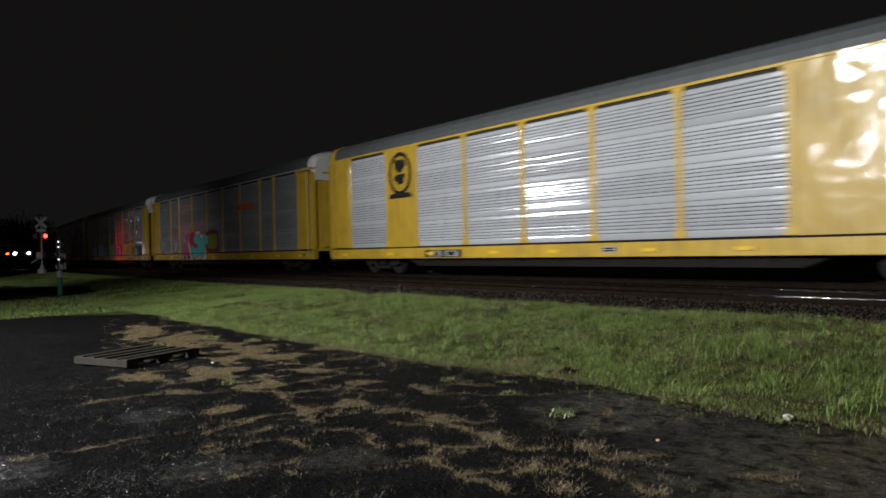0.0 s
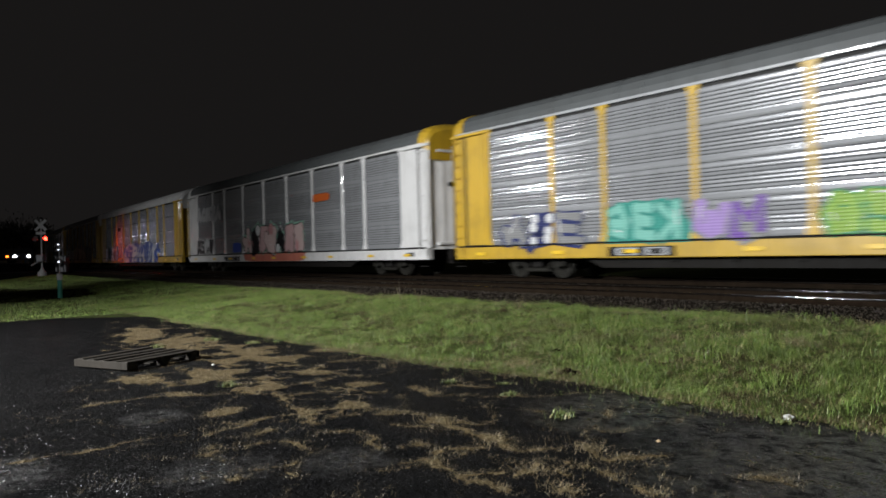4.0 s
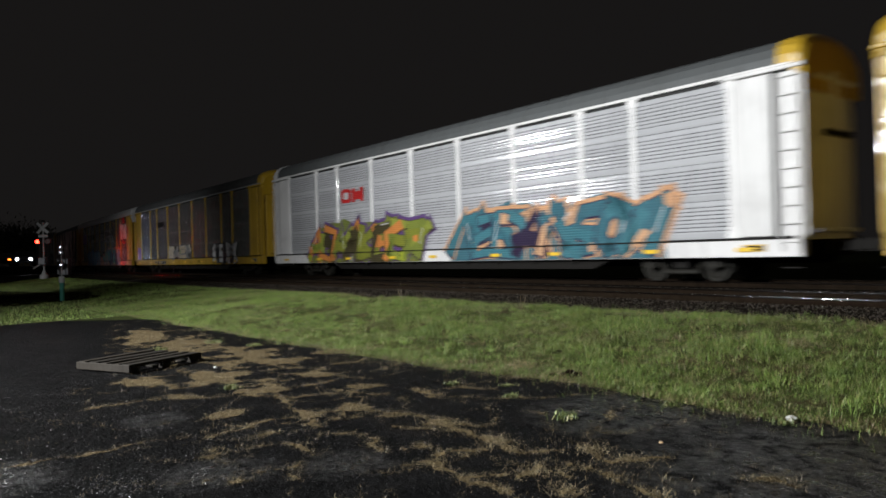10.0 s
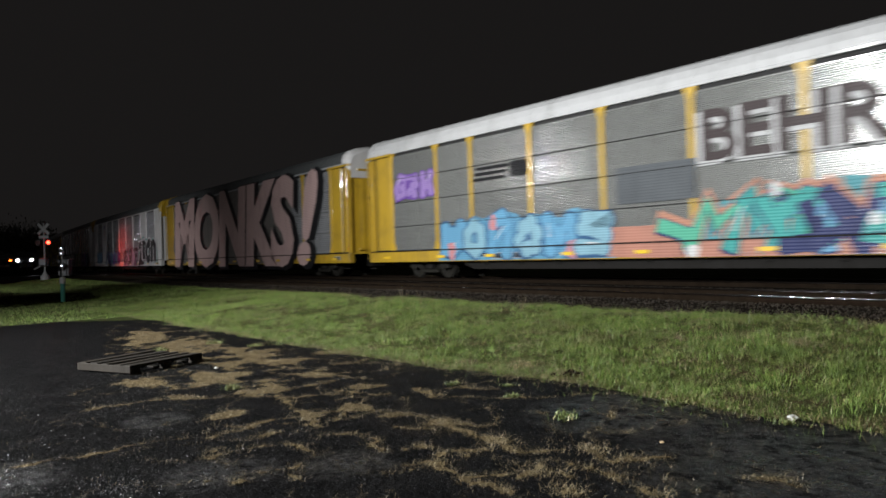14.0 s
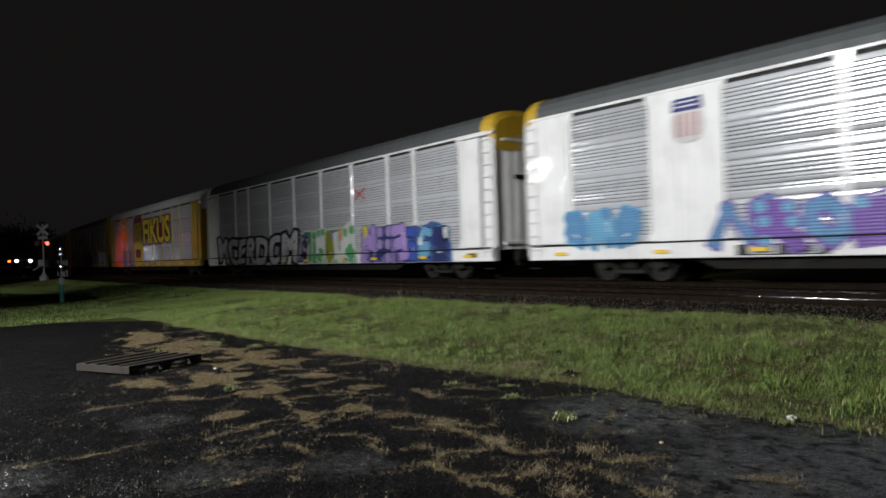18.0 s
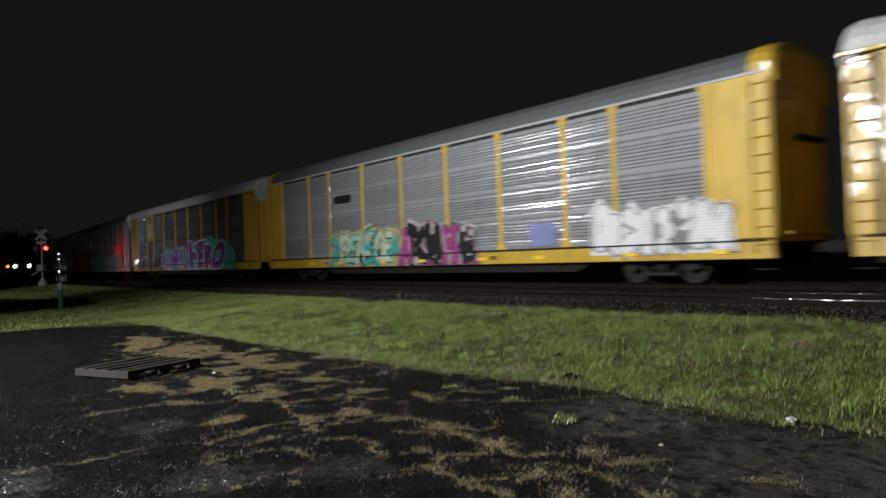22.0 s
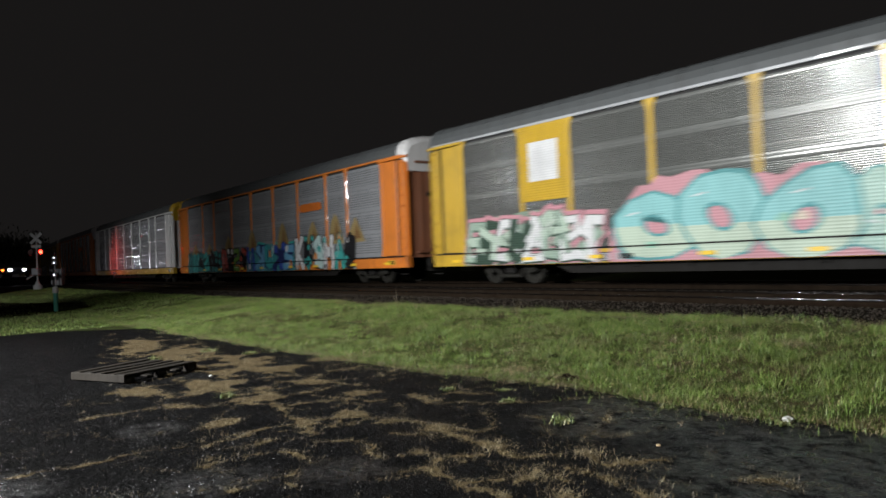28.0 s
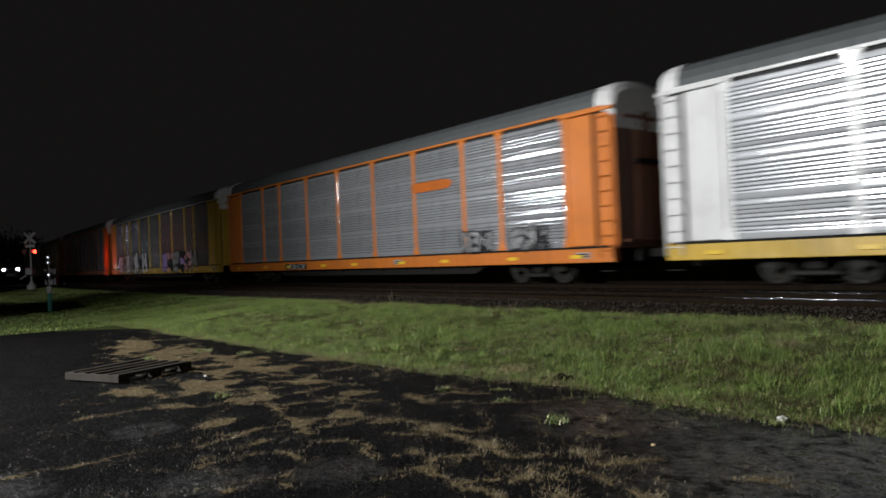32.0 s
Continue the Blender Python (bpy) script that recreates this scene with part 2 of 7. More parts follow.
YELLOW, WHITE, ORANGE = (0.52, 0.325, 0.022), (0.74, 0.73, 0.72), (0.60, 0.17, 0.018)
M = {
    "yellow": paint("yellow_paint", YELLOW, dirt=0.5), "white": paint("white_paint", WHITE, dirt=0.3), "orange": paint("orange_paint", ORANGE),
    "galvanised": paint("galvanised_steel", (0.50, 0.51, 0.53), bump=0.06, rough=0.18, metal=0.55, dirt=0.35, coat=0.3),
    "mid_steel": paint("grey_galvanised_steel", (0.36, 0.365, 0.35), bump=0.05, rough=0.22, metal=0.55, dirt=0.4, coat=0.3),
    "dark_steel": paint("dull_galvanised_steel", (0.225, 0.23, 0.222), bump=0.05, rough=0.22, metal=0.6, dirt=0.4, coat=0.3),
    "grey_steel": paint("weathered_galvanised_steel", (0.225, 0.23, 0.217), bump=0.05, rough=0.22, metal=0.6, dirt=0.4, coat=0.3),
    "bright_steel": paint("bright_galvanised_steel", (0.76, 0.77, 0.80), bump=0.10, rough=0.16, metal=0.45, dirt=0.2, coat=0.3),
    "roof_grey": paint("dull_roof_steel", (0.074, 0.080, 0.082), rough=0.6, metal=0.1, coat=0.1),
    "roof_white": paint("pale_roof_steel", (0.47, 0.47, 0.47), rough=0.5, coat=0.15),
    "silver": paint("silver_grey_paint", (0.36, 0.37, 0.385), rough=0.4),
    "brown": paint("brown_primer", (0.16, 0.06, 0.03), rough=0.6),
    "under": paint("black_underframe", (0.014, 0.013, 0.012), grime=(0.010, 0.009, 0.008), rough=0.7, coat=0.0, spec=0.1),
    "beam": paint("grimy_grey_beam", (0.013, 0.012, 0.011), grime=(0.016, 0.014, 0.011), rough=0.7, coat=0.0, spec=0.1),
    "wheel": paint("dirty_wheel_steel", (0.018, 0.017, 0.014), grime=(0.010, 0.009, 0.008), rough=0.55, coat=0.0, spec=0.15),
    # near-black: shade inside the wagons put into colour; also the sheet seams
    "dark": paint("inside_shade_and_seam", (0.012, 0.012, 0.012), rough=0.8, coat=0.0),
    "grit": plain("wet_stone_grit", (0.050, 0.049, 0.050), 0.34, 0, 30.0, 0.4, coat=0.0, bump=0.0, island=True, spec=0.8),
    "rail": plain("wet_rail_steel", (0.014, 0.010, 0.007), 0.6, 0.0, 6.0, spec=0.0),
    "railhead": plain("polished_railhead", (0.20, 0.20, 0.21), 0.07, 1.0, 3.0, 0.15),
    "tie": plain("creosoted_timber", (0.014, 0.011, 0.008), 0.8, 0, 6.0, spec=0.0),
    "ballast": plain("dark_ballast", (0.015, 0.0125, 0.010), 0.85, 0, 9.0, 0.5, coat=0.0, bump=0.9, spec=0.0),
    "stone": plain("ballast_stone", (0.030, 0.024, 0.019), 0.5, 0, 5.0, 0.5, coat=0.15, island=True, spec=0.15),
    "wood": paint("weathered_wood", (0.019, 0.0145, 0.0095), rough=0.7, dirt=0.6, grime=(0.008, 0.007, 0.005), coat=0.05, vary=0.55, bump=0.5, spec=0.3),
    "post_green": plain("green_plastic", (0.02, 0.16, 0.12), 0.45, 0, 4.0, 0.2),
    "pole": plain("galvanised_pole", (0.35, 0.35, 0.35), 0.5, 0.4, 4.0),
    "black": plain("black_enamel", (0.012, 0.012, 0.012), 0.5, 0, 4.0),
    "signwhite": plain("weathered_white_enamel", (0.55, 0.55, 0.55), 0.5, 0, 4.0, 0.1),
    "cabinet": plain("aluminium_cabinet", (0.16, 0.16, 0.17), 0.4, 0.5, 3.0, 0.15),
    "carpaint": plain("dark_car_paint", (0.03, 0.032, 0.036), 0.3, 0.2, 3.0, 0.1, coat=0.8, bump=0.02),
    "glass": plain("tinted_glass", (0.01, 0.012, 0.013), 0.06, 0, 3.0, 0.1, bump=0.0),
    "rubber": plain("tyre_rubber", (0.015, 0.015, 0.015), 0.8, 0, 10.0),
    "redlamp": glowing("lit_red_lens", (1.0, 0.010, 0.005), 45.0),
    "hidingdisc": plain("lamp_hiding_dark_red", (0.10, 0.004, 0.004), 0.2, 0, 3.0, 0.1, coat=0.5),
    "headlamp": glowing("lit_headlamp", (0.92, 0.90, 1.0), 30.0),
    "taillamp": glowing("lit_amber_lamp", (1.0, 0.16, 0.02), 5.0),
    "farlamp": glowing("lit_bluish_lamp", (0.80, 0.84, 1.0), 3.0),
    "reflector": plain("yellow_reflective_strip", (0.80, 0.52, 0.03), 0.35, 0, 3.0, 0.1),
    "grass": blades("grass_blades", (0.062, 0.112, 0.018), (0.205, 0.300, 0.055), (0.34, 0.27, 0.12), 0.12),
    "tussock": blades("tussock_blades", (0.105, 0.175, 0.030), (0.235, 0.340, 0.070), (0.36, 0.31, 0.15), 0.12),
    "pale_straw": blades("pale_dead_grass", (0.17, 0.125, 0.065), (0.36, 0.285, 0.155), (0.46, 0.39, 0.25), 0.3),
    "straw": blades("dead_grass", (0.080, 0.058, 0.028), (0.21, 0.155, 0.074), (0.36, 0.30, 0.17), 0.25),
    "leaves": blades("dark_leaves", (0.04, 0.05, 0.03), (0.06, 0.075, 0.04), (0.08, 0.07, 0.05), 0.1),
    "weed": blades("weed_leaves", (0.09, 0.13, 0.035), (0.22, 0.26, 0.09), (0.28, 0.24, 0.11), 0.2),
    "thatch": plain("dead_grass_mat", (0.108, 0.080, 0.041), 0.85, 0, 9.0, 0.6, bump=1.0, spec=0.1),
    "soil": plain("dark_soil_and_shade", (0.014, 0.011, 0.007), 0.9, 0, 10.0, 0.4, bump=1.0, spec=0.0),
    "leaf": plain("curled_leaf", (0.42, 0.30, 0.17), 0.6, 0, 30.0, 0.3),
    "paper": plain("white_litter", (0.50, 0.50, 0.48), 0.6, 0, 10.0, 0.1),
}
SPRAY = {}


def spray(colour):
    """Matt spray paint over the ribbed sheets."""
    if colour not in SPRAY:
        SPRAY[colour] = paint("spray_paint", tuple(0.86 * v for v in colour), rough=0.5, dirt=0.45, grime=tuple(0.4 * v + 0.008 for v in colour), coat=0.06, vary=0.0, ribs=0.35, spec=0.3)
    return SPRAY[colour]


def ground_material():
    m, t, b = start("grassy_ground")
    o = scaled(t, 1, 1, 1)
    c = mixed(t, ranged(t, noise_of(t, o, 0.7, 5), 0.35, 0.65), (0.036, 0.052, 0.011), (0.062, 0.084, 0.018))
    c = mixed(t, ranged(t, noise_of(t, o, 1.9, 5), 0.46, 0.66, 0, 0.85), c, (0.058, 0.038, 0.020))
    c = mixed(t, ranged(t, noise_of(t, o, 24.0, 4), 0.40, 0.75, 0, 0.75), c, (0.014, 0.016, 0.006))
    t.links.new(c, b.inputs["Base Color"])
    b.inputs["Roughness"].default_value = 0.85
    b.inputs["Specular IOR Level"].default_value = 0.1
    bumped(t, b, noise_of(t, o, 30.0, 5), 0.9, 0.05)
    return m


def asphalt_material():
    m, t, b = start("wet_old_asphalt")
    o = scaled(t, 1, 1, 1)
    large, mid, fine = noise_of(t, o, 0.45, 5), noise_of(t, o, 3.0, 6), noise_of(t, o, 70.0, 3, 0.7)
    c = mixed(t, ranged(t, mid, 0.3, 0.7), (0.0055, 0.0055, 0.0058), (0.012, 0.0115, 0.0115))
    c = mixed(t, ranged(t, fine, 0.58, 0.85, 0, 0.6), c, (0.030, 0.029, 0.028))
    c = mixed(t, ranged(t, large, 0.60, 0.78, 0, 0.5), c, (0.022, 0.018, 0.014))
    pos = t.nodes.new("ShaderNodeTexCoord").outputs["Object"]
    wet = None
    for x, y, r in ((-1.7, 4.7, 1.7), (-0.7, 4.0, 1.8), (-3.9, 5.3, 1.0), (-5.8, 0.62, 0.55), (-6.9, 2.1, 0.35), (-4.85, 1.9, 0.45), (-4.4, 2.65, 0.4)):     # hollows that hold a film of water
        d = t.nodes.new("ShaderNodeVectorMath")
        d.operation = "DISTANCE"
        t.links.new(pos, d.inputs[0])
        d.inputs[1].default_value = (x, y, 0)
        v = ranged(t, d.outputs["Value"], r, r * 0.35)
        if wet is None:
            wet = v
        else:
            m2 = t.nodes.new("ShaderNodeMath")
            m2.operation = "MAXIMUM"
            t.links.new(wet, m2.inputs[0])
            t.links.new(v, m2.inputs[1])
            wet = m2.outputs[0]
    film = t.nodes.new("ShaderNodeMath")
    film.operation = "MULTIPLY"
    t.links.new(wet, film.inputs[0])
    cells = node(t, "ShaderNodeTexVoronoi", Scale=6.5, Randomness=1.0)     # fine cracks part the wet surface
    cells.feature = "DISTANCE_TO_EDGE"
    wobble = t.nodes.new("ShaderNodeVectorMath")
    wobble.operation = "ADD"
    shake = node(t, "ShaderNodeTexNoise", Scale=9.0, Detail=3.0)
    small = t.nodes.new("ShaderNodeVectorMath")
    small.operation = "SCALE"
    small.inputs["Scale"].default_value = 0.10
    t.links.new(o, shake.inputs["Vector"])
    t.links.new(shake.outputs["Color"], small.inputs[0])
    t.links.new(o, wobble.inputs[0])
    t.links.new(small.outputs[0], wobble.inputs[1])
    t.links.new(wobble.outputs[0], cells.inputs["Vector"])
    broken = t.nodes.new("ShaderNodeMath")
    broken.operation = "MULTIPLY"
    t.links.new(ranged(t, cells.outputs["Distance"], 0.01, 0.12, 0.5, 1.0), broken.inputs[0])
    t.links.new(ranged(t, noise_of(t, o, 5.0, 6, 0.7), 0.40, 0.60), broken.inputs[1])
    t.links.new(broken.outputs[0], film.inputs[1])
    worn = t.nodes.new("ShaderNodeMath")      # where the binder has gone, pale stones show, with wet glints painted in
    worn.operation = "ADD"
    t.links.new(ranged(t, noise_of(t, o, 1.1, 5), 0.42, 0.70, 0.10, 1.0), worn.inputs[0])
    t.links.new(film.outputs[0], worn.inputs[1])
    glint_speck = t.nodes.new("ShaderNodeMath")
    glint_speck.operation = "MULTIPLY"
    t.links.new(ranged(t, noise_of(t, o, 95.0, 2.5, 0.7), 0.63, 0.72), glint_speck.inputs[0])
    t.links.new(worn.outputs[0], glint_speck.inputs[1])
    # pale stones and their wet glints, both put into the base colour
    c = mixed(t, glint_speck.outputs[0], c, (0.150, 0.147, 0.148))
    t.links.new(c, b.inputs["Base Color"])
    t.links.new(ranged(t, film.outputs[0], 0, 1, 0.50, 0.16), b.inputs["Roughness"])
    t.links.new(ranged(t, film.outputs[0], 0, 1, 0.004, 0.40), b.inputs["Specular IOR Level"])
    add = t.nodes.new("ShaderNodeMath")
    add.operation = "MULTIPLY_ADD"
    t.links.new(noise_of(t, o, 14.0, 4, 0.6), add.inputs[0])
    add.inputs[1].default_value = 2.2
    t.links.new(fine, add.inputs[2])
    bumped(t, b, add.outputs[0], 1.0, 0.022)
    return m


M["ground"], M["asphalt"] = ground_material(), asphalt_material()


# ---------------------------------------------------------------- ground, asphalt, embankment
def smooth(a, b, v):
    v = max(0.0, min(1.0, (v - a) / (b - a))) if a != b else 0.0
    return v * v * (3 - 2 * v)


def ground_z(x, y):
    q = y - bend(x)
    z = 0.32 * smooth(5.75, 10.6, q) - 0.25 * smooth(20.5, 24, q)
    z += 0.05 * noise.noise((x * 0.8, y * 0.8, 0)) * smooth(6.1, 7.2, q)
    return z


def spread(points):
    out = [points[0][0]]
    for (a, n), (b, _) in zip(points, points[1:]):
        out += [a + (b - a) * (i + 1) / n for i in range(n)]
    return out


def ground_sheet():
    xs = spread([(-2400, 6), (-400, 12), (-120, 24), (-36, 72), (4, 10), (40, 10), (400, 5), (2400, 1)])
    ys = spread([(-1500, 5), (-120, 8), (-10, 20), (7, 34), (12, 24), (24, 20), (60, 10), (300, 6), (3000, 1)])
    verts = [(x, y, ground_z(x, y)) for y in ys for x in xs]
    n = len(xs)
    faces = [(j * n + i, j * n + i + 1, (j + 1) * n + i + 1, (j + 1) * n + i) for j in range(len(ys) - 1) for i in range(n - 1)]
    ob = part("ground", from_lists("ground", verts, faces), M["ground"])
    tagged(ob, "rough grassy ground rising to the railway", "ground", kind="structure")


def edge(x):
    """How far the asphalt reaches towards the railway."""
    e = 5.68 + 0.36 * smooth(-7.9, -6.2, x) + 0.12 * noise.noise((x * 0.7, 3.1, 0)) + 0.10 * noise.noise((x * 2.6, 7.7, 0))
    return e - 1.8 * (1 - smooth(-20.9, -18.6, x)) if x < -18.6 else e


def asphalt_sheet():
    xs = spread([(-20.6, 30), (-11, 70), (0, 12), (40, 1)])
    rows = 26
    verts, faces = [], []
    for x in xs:
        e = edge(x)
        for j in range(rows):
            f = j / (rows - 1)
            y = -45 + (e + 45) * (1 - (1 - f) ** 2.2)
            verts.append((x + (0.25 * noise.noise((y, 1.0, 0)) if x < -20.3 else 0), y, 0.012 + 0.006 * noise.noise((x * 0.9, y * 0.9, 4)) - (0.03 if j == rows - 1 else 0)))
    for i in range(len(xs) - 1):
        for j in range(rows - 1):
            a = i * rows + j
            faces.append((a, a + rows, a + rows + 1, a + 1))
    ob = part("pavement", from_lists("pavement", verts, faces), M["asphalt"])
    tagged(ob, "old wet black asphalt, cracked and weathered", "pavement", kind="structure")


# outline of a soft shadow on the verge, put in as dark colour
SHADE_OUTLINE = [(-52, 5.2), (-47, 6.3), (-37.6, 8.3), (-31.8, 7.75), (-30.4, 5.6), (-29.0, 3.6), (-45, 1.0)]


def in_verge_shade(x, y):
    """Whether a spot lies in the shadow painted on the verge."""
    x, y = x + 0.5 * noise.noise((x * 0.8, y * 0.8, 1)), y + 0.25 * noise.noise((x * 0.8, y * 0.8, 7))
    inside = False
    for (ax, ay), (bx, by) in zip(SHADE_OUTLINE, SHADE_OUTLINE[1:] + SHADE_OUTLINE[:1]):
        if (ay > y) != (by > y) and x < ax + (y - ay) / (by - ay) * (bx - ax):
            inside = not inside
    return inside


# the verge's shadow, laid as a sheet of dark soil colour
def shade_patch():
    verts, faces, keep, step = [], [], {}, 0.2
    for i in range(125):
        for j in range(42):
            x, y = -53 + i * step, 0.6 + j * step
            if in_verge_shade(x, y):
                keep[i, j] = len(verts)
                verts.append((x, y, ground_z(x, y) + 0.02))
    for i, j in keep:
        quad = [keep.get(p) for p in ((i, j), (i + 1, j), (i + 1, j + 1), (i, j + 1))]
        if None not in quad:
            faces.append(tuple(quad))
    ob = part("bare_earth", from_lists("bare_earth", verts, faces), M["soil"])
    tagged(ob, "dark patch standing for a soft shadow on the grass verge", "soil", kind="structure")


def strip_along(section, x0, x1, step, centre):
    """A body with one cross-section along the line."""
    n = max(1, int(round((x1 - x0) / step)))
    verts, faces, k = [], [], len(section)
    for i in range(n + 1):
        x = x0 + (x1 - x0) * i / n
        h = heading(x)
        c = Vector((x, bend(x) + centre, 0))
        for y, z in section:
            verts.append((c.x - math.sin(h) * y, c.y + math.cos(h) * y, z))
    for i in range(n):
        for j in range(k):
            a, b = i * k + j, i * k + (j + 1) % k
            faces.append((a, b, b + k, a + k))
    faces += [tuple(range(k))[::-1], tuple(n * k + j for j in range(k))]
    return verts, faces


def railway():
    bed = [(-6.1, 0.12), (-5.6, 0.33), (-5.2, 0.39), (-4.8, 0.43), (3.4, 0.43), (5.2, 0.15), (5.2, -0.15), (-6.1, -0.15)]
    ob = part("ballast_bed", from_lists("ballast_bed", *strip_along(bed, -740, 560, 4.0, 16.6)), M["ballast"])
    tagged(ob, "dark wet stone ballast bed under both tracks", "ballast", kind="structure")
    web = [(-0.07, 0), (-0.07, 0.012), (-0.012, 0.03), (-0.012, 0.135), (-0.034, 0.145), (-0.034, 0.165), (0.034, 0.165), (0.034, 0.145),
           (0.012, 0.135), (0.012, 0.03), (0.07, 0.012), (0.07, 0)]
    head = [(-0.037, 0.150), (-0.030, 0.172), (0.030, 0.172), (0.037, 0.150)]
    tie = shaped("tie", rounded, -0.11, 0.11, -1.3, 1.3, -0.16, 0.0, 0.012)
    for label, centre in (("empty near railway track with wet shining rails", NEAR_Y), ("railway track under the moving train", TRAIN_Y)):
        track = thing("railway_track", label, "railway track", "double track line", "structure")
        for side in (-0.755, 0.755):
            sec = [(y + side, z + RAIL - 0.172) for y, z in web]
            rail = part("rail", from_lists("rail", *strip_along(sec, -740, 560, 4.0, centre)), M["rail"], track)
            sec = [(y + side, z + RAIL - 0.172) for y, z in head]
            part("railhead", from_lists("railhead", *strip_along(sec, -740, 560, 4.0, centre)), M["railhead"], rail, "worn bright running surface")
        for i in range(130):
            x = 6 - 0.53 * i
            part("tie", tie, M["tie"], track, at=pose(x, bend(x) + centre, RAIL - 0.168, 0, 0, math.degrees(heading(x)) + random.uniform(-1, 1)))
        verts, faces = [], []
        for i in range(130, 420):
            x = 6 - 0.53 * i
            k, y = len(verts), bend(x) + centre
            verts += [(x + a, y + b, RAIL - 0.168 + c) for a in (-0.11, 0.11) for b in (-1.3, 1.3) for c in (-0.1, 0.0)]
            faces += [tuple(k + v for v in f) for f in ((0, 1, 3, 2), (4, 6, 7, 5), (0, 4, 5, 1), (2, 3, 7, 6), (1, 5, 7, 3))]
        tagged(part("far_ties", from_lists("far_ties", verts, faces), M["tie"], track), kind="stuff")


def scatter_stones():
    rng = np.random.default_rng(5)
    verts, faces = [], []
    for i in range(52000):
        x = -46 * rng.random() ** 1.6 + 1.5
        q = 10.75 + 5.4 * rng.random() ** 1.4 + 0.25 * noise.noise((x * 0.8, 2.0, 5.0))
        y = q + bend(x)
        d = q - 16.6
        z = float(np.interp(d, [-6.1, -5.6, -5.2, -4.8, 3.4], [0.31, 0.34, 0.39, 0.43, 0.43]))
        r = 0.007 + 0.017 * rng.random() ** 2
        k = len(verts)
        for v in ((1, 0, 0), (-1, 0, 0), (0, 1, 0), (0, -1, 0), (0, 0, 1), (0, 0, -1)):
            j = r * (0.65 + 0.7 * rng.random(3))
            verts.append((x + v[0] * j[0] + 0.3 * r * (rng.random() - 0.5), y + v[1] * j[1], z + 0.3 * r + v[2] * j[2] * 0.8))
        for a, b, c in ((0, 2, 4), (2, 1, 4), (1, 3, 4), (3, 0, 4), (2, 0, 5), (1, 2, 5), (3, 1, 5), (0, 3, 5)):
            faces.append((k + a, k + b, k + c))
    tagged(part("ballast_stones", from_lists("ballast_stones", verts, faces), M["stone"]), "loose angular ballast stones, wet, brownish grey", "stones", kind="stuff")


def blade_mesh(name, spots, rng, height, width, lean):
    """Tapered bent blades at given spots (x, y, z, size)."""
    p = np.array(spots)
    n = len(p)
    a = rng.random(n) * 6.283
    h = height * p[:, 3] * (0.55 + 0.9 * rng.random(n))
    w = width * (0.6 + 0.8 * rng.random(n))
    l = lean * h * (0.2 + rng.random(n))
    d = np.stack([np.cos(a), np.sin(a)], 1)
    side = np.stack([-d[:, 1], d[:, 0]], 1) * w[:, None]
    v = np.zeros((n, 5, 3))
    v[:, 0, :2], v[:, 1, :2] = p[:, :2] + side, p[:, :2] - side
    mid = p[:, :2] + d * (0.4 * l)[:, None]
    v[:, 2, :2], v[:, 3, :2] = mid - 0.7 * side, mid + 0.7 * side
    v[:, 4, :2] = p[:, :2] + d * l[:, None]
    v[:, 0, 2] = v[:, 1, 2] = p[:, 2] - 0.01
    v[:, 2, 2] = v[:, 3, 2] = p[:, 2] + 0.62 * h
    v[:, 4, 2] = p[:, 2] + h
    faces = []
    for k in range(0, 5 * n, 5):
        faces += [(k, k + 1, k + 2, k + 3), (k + 3, k + 2, k + 4)]
    return from_lists(name, v.reshape(-1, 3).tolist(), faces)


